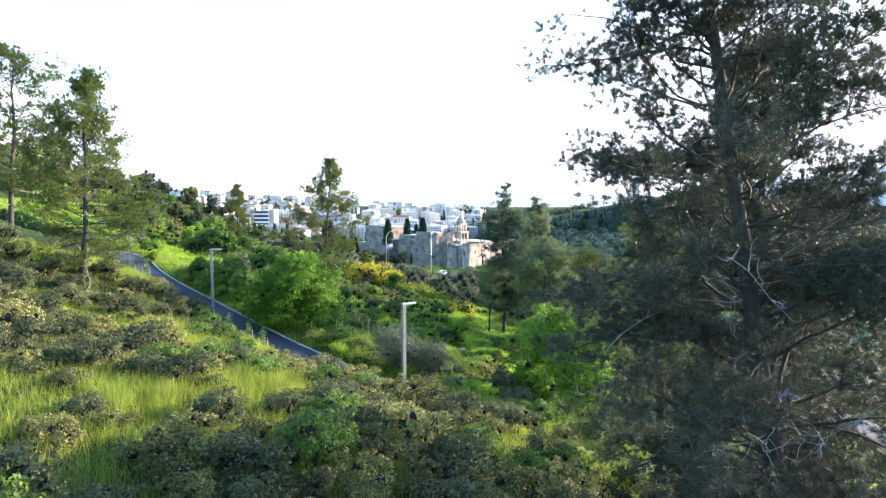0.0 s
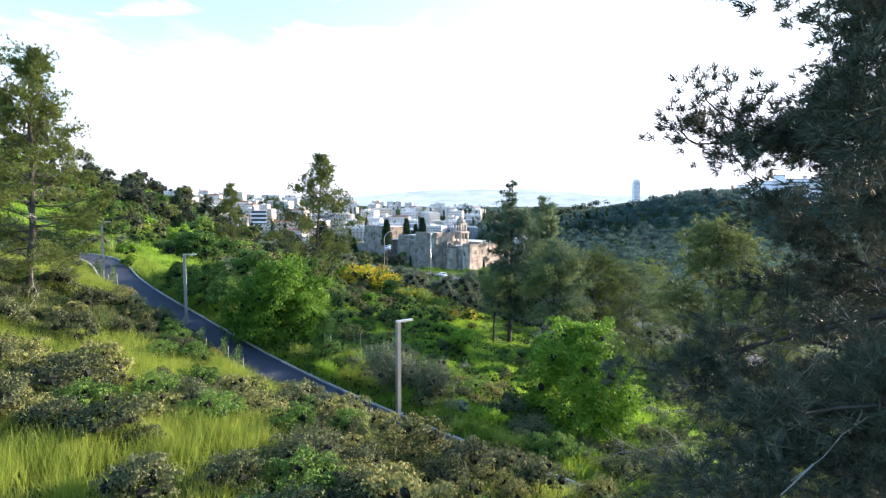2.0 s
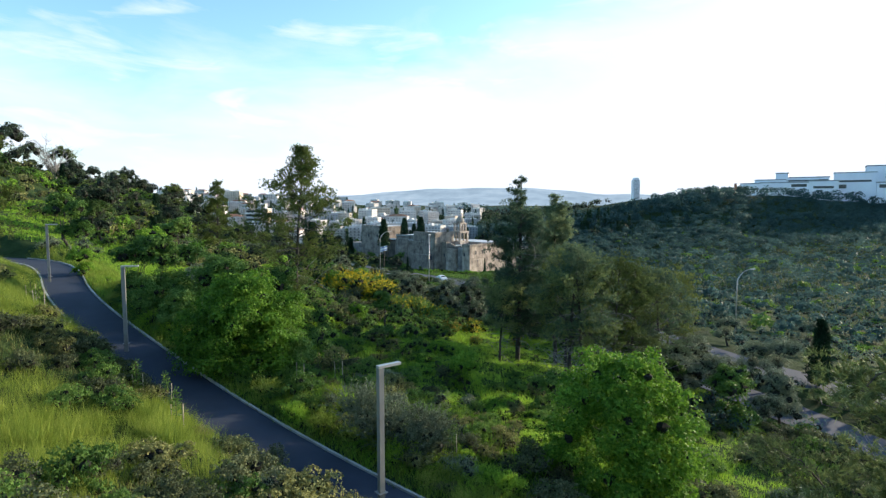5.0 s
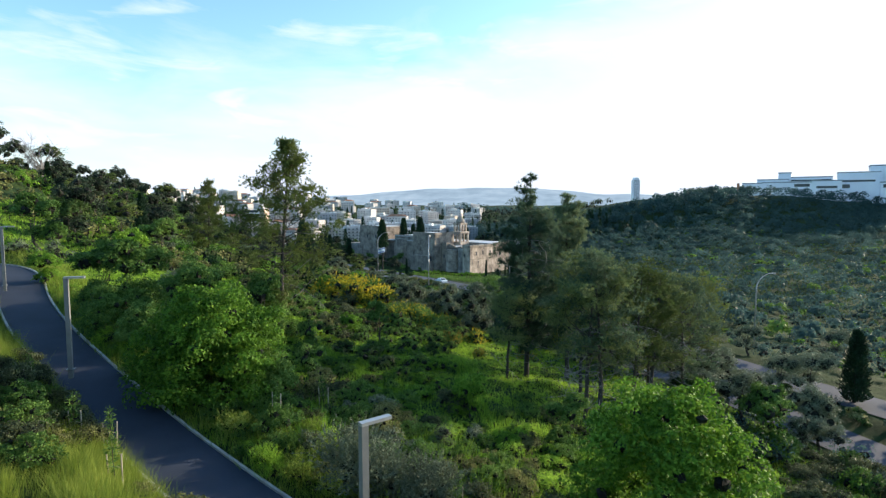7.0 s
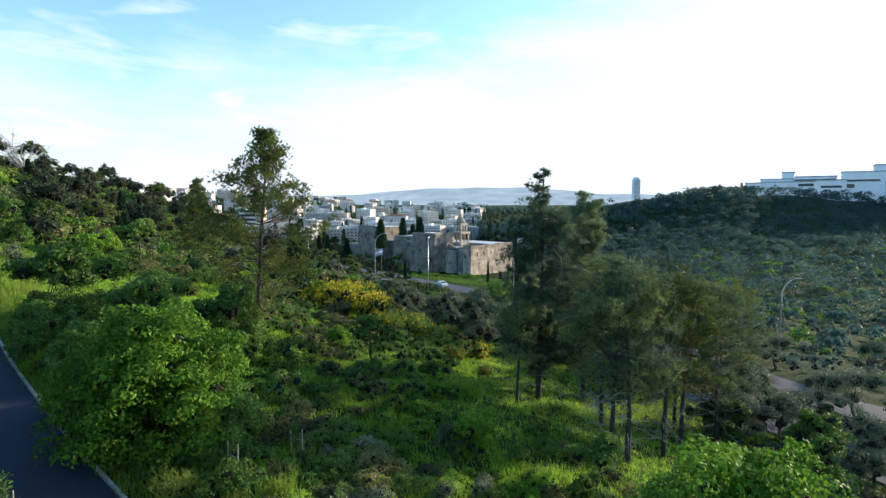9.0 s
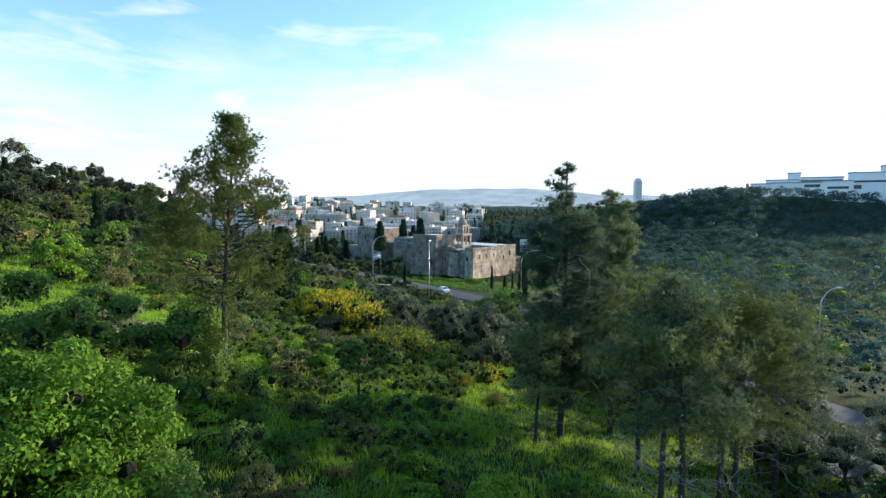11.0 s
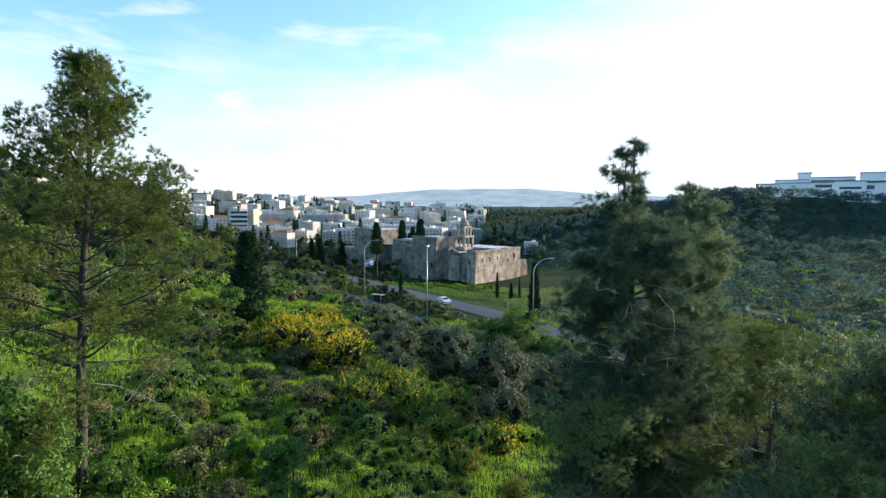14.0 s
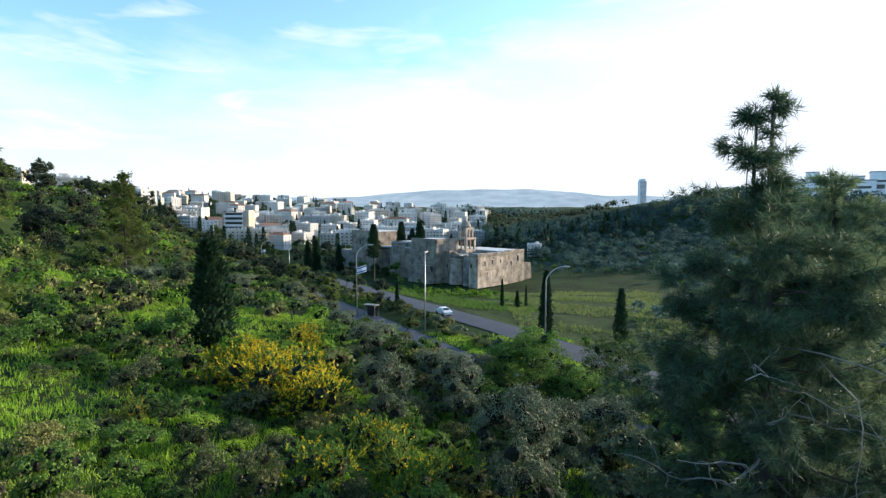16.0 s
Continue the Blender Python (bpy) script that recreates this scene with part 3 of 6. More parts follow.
def lump_leaves(rng, centres, radii, leaves, size, wide, flat=1.0, core=0.74, droop=0.0, bottom=-0.35, fine=False):
    """Leaves over the shells of many lumps, with a ragged core of inner foliage, coloured as the shade inside."""
    share = radii ** 2 / (radii ** 2).sum()
    idx = rng.choice(len(radii), leaves, p=share)
    n = unit(rng.normal(0, 1, (leaves, 3)))
    n[:, 2] = np.where(n[:, 2] < bottom, -n[:, 2], n[:, 2])
    rr = radii[idx] * rng.uniform(0.72, 1.1, leaves)
    p = centres[idx] + n * rr[:, None] * np.array([1, 1, flat])
    d = unit(unit(np.cross(n, rng.normal(0, 1, (leaves, 3)))) + n * rng.uniform(0.0, 0.7, (leaves, 1)) + np.array([0, 0, 0.15 - droop]))
    s = unit(np.cross(d, n + rng.normal(0, 0.35, (leaves, 3))))
    p = p - d * (size * 0.4)
    v, q = (blades if fine else slips)(p, d, s, rng.uniform(0.65, 1.25, leaves) * size, rng.uniform(0.7, 1.2, leaves) * wide)
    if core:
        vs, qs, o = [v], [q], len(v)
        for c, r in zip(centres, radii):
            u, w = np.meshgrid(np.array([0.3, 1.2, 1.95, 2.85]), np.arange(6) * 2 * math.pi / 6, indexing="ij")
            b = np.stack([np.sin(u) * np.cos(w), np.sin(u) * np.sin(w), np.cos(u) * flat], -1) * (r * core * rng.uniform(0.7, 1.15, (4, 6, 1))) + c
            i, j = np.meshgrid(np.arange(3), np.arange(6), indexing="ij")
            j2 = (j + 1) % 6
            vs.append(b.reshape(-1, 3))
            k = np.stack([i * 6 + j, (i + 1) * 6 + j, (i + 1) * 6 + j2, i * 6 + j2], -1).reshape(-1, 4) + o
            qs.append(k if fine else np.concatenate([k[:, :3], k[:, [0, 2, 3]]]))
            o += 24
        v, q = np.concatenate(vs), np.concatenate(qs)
    return v, q, leaves


def lumps_in(rng, n, rx, rz, z0, rmin, rmax):
    """Lump centres gathered round a few lobes in a dome of half-width rx and height rz above z0."""
    k = max(3, n // 6)
    a, r = rng.uniform(0, 6.28, k), rx * np.sqrt(rng.uniform(0.02, 1, k)) * 0.72
    zz = z0 + rz * rng.uniform(0.2, 0.88, k) * np.sqrt(np.clip(1 - (r / rx) ** 2, 0.15, 1))
    lobes = np.stack([r * np.cos(a), r * np.sin(a), zz], 1)
    lobes[0] = (0, 0, z0 + rz * 0.45)
    c = lobes[np.arange(n) % k] + rng.normal(0, 0.2 * rx, (n, 3)) * np.array([1, 1, 0.8])
    return c, rng.uniform(rmin, rmax, n)


def bush_meshes(seed, rx, height, mat, lumps=14, leaves=2600, size=0.16, wide=0.09, trunk=0.0, flat=0.85, mix=None, mixshare=0.0, core=0.6, stems=7, fine=False):
    rng = rng_of(seed)
    wood = Shape()
    z0 = trunk
    c, r = lumps_in(rng, lumps, rx, height - z0, z0, rx * 0.22, rx * 0.42)
    c[:, 2] = np.maximum(c[:, 2], z0 * 0.9 + r * 0.3)
    c[:, 2] = np.minimum(c[:, 2], height - r * 0.8)
    if not trunk:                                                # foliage down to the ground
        low = np.arange(len(c)) % 3 == 0
        c[low, 2] = r[low] * rng.uniform(0.4, 1.1, low.sum())
    if trunk > 0:
        tl = walk_line(rng, (0, 0, -0.2), (0, 0, 1), trunk + 0.4, 4, 0.12)
        wood.tube(tl, np.linspace(0.09, 0.06, 5) * (1 + rx * 0.35), 7)
        root = tl[-1]
    else:
        root = np.array([0, 0, -0.1])
    for k in range(min(stems, lumps)):
        e = c[k] + np.array([0, 0, r[k] * 0.3])
        mid = root * 0.5 + e * 0.5 + rng.normal(0, 0.12 * rx, 3)
        wood.tube(np.array([root, mid, e]), [0.03 + 0.018 * rx, 0.025, 0.008], 5, False)
    out = [wood.mesh("trunk" if trunk else "woody_base", M_BARK, True)]
    main = int(leaves * (1 - mixshare))
    v, q, k = lump_leaves(rng, c, r, main, size, wide, flat, core, fine=fine)
    out.append(mesh_of("foliage", v, q, mat, False, M_INNER_SHADE, k))
    if mix:
        out.append(mesh_of("blossom", *lump_leaves(rng, c, r * 1.04, leaves - main, size * 0.7, wide * 0.9, flat, 0, bottom=-0.1)[:2], mix))
    return out


def sprig_meshes(seed, rx, height, mat, lumps=9, sprays=330, per=8, size=0.085, wide=0.05, twig=0.24, core=0.36, spread=0.45, trunk=0.0, mix=None, mixshare=0.0):
    """A soft shrub or small tree: leafy shoots that stand out of a few lumps."""
    rng = rng_of(seed)
    c, r = lumps_in(rng, lumps, rx, (height - trunk) * 0.9, trunk, rx * 0.24, rx * 0.42)
    far = np.hypot(c[:, 0], c[:, 1]) / (rx * 0.72)
    c[:, :2] /= np.maximum(far, 1)[:, None]
    r *= 1 if lumps < 30 else 0.85
    c[:, 2] = np.clip(c[:, 2], trunk + r * 0.2, np.maximum(height * 0.94 - r * 0.9, trunk + r * 0.25))
    if not trunk:                                                # foliage down to the ground
        low = np.arange(lumps) % 3 == 0
        c[low, 2] = r[low] * rng.uniform(0.3, 1.0, low.sum())
    i = rng.choice(lumps, sprays, p=r ** 2 / (r ** 2).sum())
    n = unit(rng.normal(0, 1, (sprays, 3)) * np.array([1, 1, 0.9]))
    n[:, 2] = np.abs(n[:, 2]) * np.where(rng.random(sprays) < 0.2, -0.5, 1)
    p = c[i] + n * (r[i] * rng.uniform(0.55, 1.0, sprays))[:, None]
    way = unit(n * 0.7 + np.array([0, 0, 0.6]) + rng.normal(0, spread, (sprays, 3)))
    v, q = needle_sprays(rng, p, way, twig * rng.uniform(0.6, 1.5, sprays), per, size, wide)
    k, o = len(q), len(v)
    v2, q2, _ = lump_leaves(rng, c, r, 1, 0.01, 0.01, 0.85, core)
    wood = Shape()
    root = np.array([0, 0, -0.1])
    if trunk:
        line = walk_line(rng, (0, 0, -0.2), (0, 0, 1), trunk + 0.4, 4, 0.12)
        wood.tube(line, np.linspace(0.09, 0.06, 5) * (1 + rx * 0.35), 7)
        root = line[-1]
    for j in range(6):
        wood.tube(np.array([root, root * 0.5 + c[j] * 0.5, c[j] + (0, 0, r[j] * 0.5)]), [0.03 + rx * 0.012, 0.022, 0.008], 4, False)
    out = [wood.mesh("trunk" if trunk else "woody_base", M_BARK, True), mesh_of("foliage", np.concatenate([v, v2]), np.concatenate([q, q2 + o]), mat, False, M_INNER_SHADE, k)]
    if mix:
        m = int(sprays * mixshare)
        out.append(mesh_of("blossom", *needle_sprays(rng, p[:m] + way[:m] * twig * 0.4, way[:m], np.full(m, twig), per, size * 0.75, wide), mix))
    return out


def clump_meshes(seed, rx, height, mat, lobes=9, clumps=9, leaves=2200, size=0.085, wide=0.055, trunk=0.0, small=0.5, core=0.6, mix=None, mixshare=0.0, spread=0.64, dome=False):
    """A leafy shrub or tree: lobes set with smaller clumps, whose leaves lie along their outer side."""
    rng = rng_of(seed)
    crown = height - trunk
    a, r = np.arange(lobes) * 2.4 + rng.uniform(0, 0.9, lobes), rx * spread * np.sqrt((np.arange(lobes) + 0.3) / lobes)
    R = rx * rng.uniform(0.2, 0.43, lobes)
    top = trunk + crown * np.sqrt(np.clip(1 - (r / rx) ** 2 * 0.9, 0.1, 1)) * rng.uniform(0.82, 1.04, lobes)
    z = np.maximum(top - R * 0.85, trunk + R * 0.4)
    low = np.arange(lobes) % 3 == 1
    z[low] = trunk + np.minimum(R[low] * rng.uniform(0.5, 1.2, low.sum()), z[low] - trunk)
    if dome:                                                     # lobes all over a rounded crown, down to the ground
        up = np.linspace(-0.85, 0.97, lobes)
        R = rx * rng.uniform(0.26, 0.42, lobes)
        r = (rx - R * 0.8) * np.sqrt(1 - up ** 2 * np.where(up < 0, 0.35, 1)) * rng.uniform(0.8, 1.06, lobes)
        z = np.maximum(trunk + crown * (0.42 + 0.43 * up) * rng.uniform(0.9, 1.06, lobes), R * 0.5)
    c = np.stack([r * np.cos(a), r * np.sin(a), z], 1)
    n = unit(rng.normal(0, 1, (lobes, clumps, 3)) + np.array([0, 0, 0.35]))
    cc = (c[:, None] + n * (R[:, None, None] * rng.uniform(0.6, 1.0, (lobes, clumps, 1))) * np.array([1, 1, 0.85])).reshape(-1, 3)
    cr = (R[:, None] * small * rng.uniform(0.65, 1.25, (lobes, clumps))).ravel()
    cc[:, 2] = np.maximum(cc[:, 2], trunk * 0.8 + cr * 0.4)
    v, q, k = lump_leaves(rng, cc, cr, leaves, size, wide, 0.85, 0, bottom=-0.2)
    v2, q2, _ = lump_leaves(rng, c, R, 1, 0.01, 0.01, 0.85, core)
    wood = Shape()
    root = np.array([0, 0, -0.1])
    if trunk:
        line = walk_line(rng, (0, 0, -0.2), (0, 0, 1), trunk + 0.4, 4, 0.16)
        wood.tube(line, np.linspace(0.09, 0.06, 5) * (1 + rx * 0.35), 7)
        root = line[-1]
    for j in range(min(6, lobes) if trunk else 1):
        wood.tube(np.array([root, root * 0.5 + c[j] * 0.5 + rng.normal(0, 0.06 * rx, 3), c[j] + (0, 0, R[j] * 0.5)]), [0.03 + rx * 0.014, 0.022, 0.008], 4, False)
    out = [wood.mesh("trunk" if trunk else "woody_base", M_BARK, True), mesh_of("foliage", np.concatenate([v, v2]), np.concatenate([q, q2 + len(v)]), mat, False, M_INNER_SHADE, k)]
    if mix:
        out.append(mesh_of("blossom", *lump_leaves(rng, cc, cr * 1.08, int(leaves * mixshare), size * 0.8, wide, 0.85, 0, bottom=0.0)[:2], mix))
    return out


def bush(name, meshes, label, category, at, group=""):
    e = thing(name, label, category, group, at=at)
    for m in meshes:
        part(m.name.split(".")[0], m, e)
    return e


def cypress_meshes(seed, height, r, leaves=2600, size=0.3, wide=0.1):
    rng = rng_of(seed)
    wood = Shape()
    wood.tube(np.array([[0, 0, -0.2], [0, 0, height * 0.5], [0, 0, height * 0.93]]), [r * 0.14, r * 0.09, 0.02], 6)
    f = rng.uniform(0.03, 1, leaves) ** 0.9
    a = rng.uniform(0, 6.28, leaves)
    prof = r * np.clip(np.minimum((f + 0.03) * 7, (1.04 - f) ** 0.6 * 1.1), 0, 1) * (0.86 + 0.16 * np.sin(a * 3 + f * 17) + 0.1 * np.sin(f * 41 + a))
    rr = prof * rng.uniform(0.6, 1.08, leaves)
    p = np.stack([rr * np.cos(a), rr * np.sin(a), f * height * 0.97], 1)
    d = unit(np.stack([np.cos(a) * 0.35, np.sin(a) * 0.35, np.ones(leaves)], 1) + rng.normal(0, 0.25, (leaves, 3)))
    s = unit(np.cross(d, np.stack([np.cos(a), np.sin(a), np.zeros(leaves)], 1) + rng.normal(0, 0.4, (leaves, 3))))
    return wood.mesh("trunk", M_BARK, True), mesh_of("crown", *blades(p, d, s, rng.uniform(0.7, 1.3, leaves) * size, rng.uniform(0.7, 1.2, leaves) * wide), M_CYPRESS)


def on_land(x, y, rz=0.0, s=1.0, sink=0.05, sz=None):
    return Matrix.LocRotScale((x, y, land_at(x, y) - sink), Euler((0, 0, rz)), (s, s, sz or s))


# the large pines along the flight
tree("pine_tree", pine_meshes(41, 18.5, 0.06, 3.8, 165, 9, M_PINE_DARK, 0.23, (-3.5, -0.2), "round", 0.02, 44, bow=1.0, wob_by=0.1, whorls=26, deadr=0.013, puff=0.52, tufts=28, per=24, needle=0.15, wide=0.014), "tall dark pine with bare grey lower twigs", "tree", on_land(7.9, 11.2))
tree("pine_tree", pine_meshes(12, 10.9, 0.12, 4.6, 80, 9, M_PINE_PALE, 0.17, (-0.6, 0.0), "ovoid", -0.01, 60, whorls=10, deadr=0.018, puff=0.55, tufts=16, per=17, needle=0.18, wide=0.02), "leaning light green pine with bare grey branches", "tree", on_land(8.9, 22.3))
tree("pine_tree", pine_meshes(13, 15.0, 0.14, 4.6, 96, 9, M_PINE_LIGHT, 0.19, (0.5, 0), "ovoid", 0.09, 10, wob_by=0.5, whorls=9, stray=0.35, puff=0.6, tufts=18, per=17, needle=0.2, wide=0.028), "light green pine with a broad low skirt on the grassy slope", "tree", on_land(-26.7, 41.1))
tree("pine_tree", pine_meshes(14, 15.8, 0.25, 5.0, 66, 8, M_PINE_LIGHT, 0.19, (0.4, 0.4), "round", 0.1, 6, whorls=8, stray=0.35, puff=0.65, tufts=16, per=16, needle=0.22, wide=0.03), "light green pine beside the slope path", "tree", on_land(-36.8, 48))
tree("pine_tree", pine_meshes(15, 17.4, 0.3, 5.9, 100, 9, M_PINE_LIGHT, 0.2, (0.9, 0.0), "ovoid", 0.06, 9, wob_by=0.3, whorls=10, stray=0.35, puff=0.6, tufts=14, per=17, needle=0.22, wide=0.03), "tall open pine with a thin bare lower trunk", "tree", on_land(-15.2, 71.3))
tree("pine_tree", pine_meshes(16, 20.0, 0.17, 4.9, 130, 9, M_PINE_BLUE, 0.24, (0.35, 0.6), "flame", 0.02, 40, 0.21, wob_by=0.12, whorls=14, puff=0.5, tufts=14, per=25, needle=0.34, wide=0.022, droop=0.6, inner=0.25, stems=2), "tall dark conifer with a forked sparse tip", "tree", on_land(8.2, 74.2))
tree("pine_tree", pine_meshes(17, 20.0, 0.2, 3.4, 100, 8, M_PINE_BLUE, 0.22, (-0.1, 0.0), "flame", 0.02, 24, 0.1, wob_by=0.15, whorls=12, puff=0.55, tufts=14, per=22, needle=0.32, wide=0.028, droop=0.5, inner=0.25), "dark conifer standing close behind a taller one", "tree", on_land(13.3, 78.8))
UMBRELLA = [pine_meshes(20 + i, 11.5 + i, 0.44, 4.2, 46, 7, (M_PINE_PALE, M_PINE_BLUE, M_PINE_LIGHT)[i], 0.17, (0.8 - i * 0.7, 0.5), "round", 0.05, 26, whorls=5, stray=0.1, puff=0.66, tufts=14, per=15, needle=0.24, wide=0.034) for i in range(3)]
for i, (x, y, s) in enumerate([(11.2, 63.3, 1.0), (12.5, 63.4, 1.02), (16.4, 67.0, 0.95), (19.2, 70.8, 1.0), (21.5, 77.0, 0.9), (12.7, 70.8, 0.92), (6.0, 72.1, 0.7), (23.0, 72.0, 1.0), (26.5, 79.0, 0.95)]):
    tree("pine_tree", UMBRELLA[i % 3], "slim pine with a straight bare trunk on the lit meadow", "tree", on_land(x, y, i * 1.9, s), "meadow pines")

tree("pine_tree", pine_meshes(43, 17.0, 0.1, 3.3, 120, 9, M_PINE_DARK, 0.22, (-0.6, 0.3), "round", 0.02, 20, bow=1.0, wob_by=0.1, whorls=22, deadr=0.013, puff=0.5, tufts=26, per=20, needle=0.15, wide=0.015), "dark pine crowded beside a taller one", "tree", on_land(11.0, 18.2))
tree("pine_tree", pine_meshes(44, 22.3, 0.18, 6.0, 80, 7, M_PINE_LIGHT, 0.24, (0.5, 0), "ovoid", 0.06, 8, whorls=9, puff=0.8, tufts=16, per=14, needle=0.34, wide=0.07), "broad light green pine on the slope above the road", "tree", on_land(-61.6, 167))

tree("pine_tree", pine_meshes(45, 11.5, 0.1, 4.6, 70, 8, M_PINE_PALE, 0.18, (0.3, 0.2), "ovoid", 0.02, 30, whorls=9, puff=0.6, tufts=16, per=16, needle=0.24, wide=0.03), "broad pale pine with low boughs above the road", "tree", on_land(20.6, 85.0))

# leafy bushes and small trees that stand out
bush("bush", clump_meshes(31, 4.3, 6.2, M_BRIGHT, 34, 15, 44000, 0.22, 0.14, small=0.42, core=0.22, dome=True), "large rounded bright green bush beside the path", "bush", on_land(-13.9, 52.5))
bush("tree", clump_meshes(32, 4.2, 8.8, M_BRIGHT, 38, 15, 48000, 0.2, 0.13, small=0.42, core=0.22, dome=True), "rounded bright green leafy tree", "tree", on_land(9.6, 43.2))
SHOOTS = sprig_meshes(33, 2.3, 4.6, M_OLIVE, 20, 1300, 14, 0.15, 0.05, 0.8, 0.25, 0.5)
bush("olive_tree", SHOOTS, "young silvery olive tree behind a path lamp", "tree", on_land(-3.3, 43.4))
bush("olive_tree", SHOOTS, "low silvery olive shoots behind a path lamp", "tree", on_land(-1.3, 42.4, 2.0, 0.8))
for x, y, rx, h, mt, lab in ((-23.6, 60.6, 3.2, 3.8, M_GREEN, "broad green bush beside the path"), (-20.6, 58.0, 2.3, 2.8, M_GREEN, "green bush beside the path"), (-16.4, 68.6, 2.7, 4.4, M_GREEN, "tall green bush behind a brighter one"), (-27.4, 77.6, 3.0, 3.0, M_OLIVE, "silvery grey round bush on the slope"), (-11.4, 54.0, 2.2, 2.8, M_GREEN, "green bush leaning on a larger one")):
    bush("bush", clump_meshes(int(h * 100), rx, h, mt, 20, 11, 12000, 0.19, 0.11, small=0.44, core=0.22, dome=True), lab, "bush", on_land(x, y))


# ---------------------------------------------------------------- lamps of the path
def path_lamp():
    e = thing("path_lamp", "square grey steel path lamp with a flat arm", "lamp", "path lamps")
    s = Shape()
    s.box(-0.11, 0.11, -0.11, 0.11, -0.5, 5.1)
    part("post", s.mesh("post", M_STEEL), e)
    s = Shape()
    s.box(-0.11, 0.92, -0.108, 0.108, 5.1, 5.2)
    part("arm", s.mesh("arm", M_GALV), e)
    s = Shape()
    s.box(0.35, 0.9, -0.06, 0.06, 5.085, 5.099)
    part("lens", s.mesh("lens", M_LENS), e, "frosted lamp lens")
    s = Shape()
    s.box(-0.2, 0.2, -0.2, 0.2, 0.0, 0.03)
    part("base_plate", s.mesh("base_plate", M_STEEL), e)
    return e


lamp = path_lamp()
lamp.matrix_basis = pose(-2.52, 35.6, 0.5, 0, 0, 38)
for x, y, z, rz in ((-20.93, 50.4, 2.83, 18), (-38.5, 68.5, 4.9, 30)):
    copy_thing(lamp, pose(x, y, z, 0, 0, rz))

for i in range(0, len(PP) - 1):
    if i == 0:
        ks = Shape()
        ks.box(-0.49, 0.49, -0.07, 0.07, -0.2, 0.13)
        kmesh = ks.mesh("kerb", M_KERB)
    m = (PP[i] + PP[i + 1]) / 2
    nn = (PN[i] + PN[i + 1]) / 2
    d = PP[i + 1] - PP[i]
    if not (-52 < m[0] < 16):
        continue
    for side in (1.79, -1.79):
        ob = new("kerb", kmesh)
        ob.parent = foot_path
        ob.matrix_basis = Matrix.LocRotScale((m[0] + nn[0] * side, m[1] + nn[1] * side, m[2]), Euler((0, -math.atan2(d[2], math.hypot(d[0], d[1])), math.atan2(d[1], d[0]))), (1.0, 1, 1))


# ---------------------------------------------------------------- masonry and other built surfaces
M_STONE_W = surface("white_limestone", (0.4, 0.375, 0.36), (0.72, 0.67, 0.64), 0.15, 1.2, 0.9, 0.2, obvar=0.35)
M_STONE_C = surface("cream_limestone", (0.4, 0.34, 0.285), (0.68, 0.58, 0.49), 0.15, 1.2, 0.9, 0.2, obvar=0.35)
M_STONE_P = surface("peach_limestone", (0.4, 0.3, 0.235), (0.55, 0.43, 0.34), 0.1, 1.5, 0.9, 0.2)
M_STONE_G = surface("grey_plaster", (0.19, 0.2, 0.22), (0.38, 0.385, 0.4), 0.15, 1.2, 0.9, 0.2, obvar=0.35)
M_ROOF = surface("pale_roof_felt", (0.4, 0.41, 0.42), (0.62, 0.63, 0.64), 0.2, 3.0, 0.8, 0.1)
M_TILE = surface("red_roof_tiles", (0.22, 0.09, 0.05), (0.4, 0.19, 0.11), 0.4, 6.0, 0.85, 0.4)
M_WINDOW = surface("dark_window", (0.03, 0.035, 0.045), (0.08, 0.09, 0.11), 0.3, 2.0, 0.2, 0.0)
M_WHITE = surface("white_paint", (0.66, 0.67, 0.68), (0.82, 0.82, 0.82), 0.5, 8.0, 0.45, 0.05)
M_PANEL = surface("white_wall_panels", (0.76, 0.73, 0.8), (0.88, 0.85, 0.9), 0.05, 0.6, 0.7, 0.1)
M_BLACK = surface("black_paint", (0.015, 0.016, 0.018), (0.04, 0.04, 0.045), 1.0, 10.0, 0.5, 0.05)
M_BLUE = surface("blue_cloth", (0.02, 0.06, 0.3), (0.04, 0.1, 0.45), 1.0, 10.0, 0.8, 0.05)
M_TYRE = surface("tyre_rubber", (0.012, 0.012, 0.013), (0.03, 0.03, 0.032), 4.0, 40.0, 0.9, 0.1)


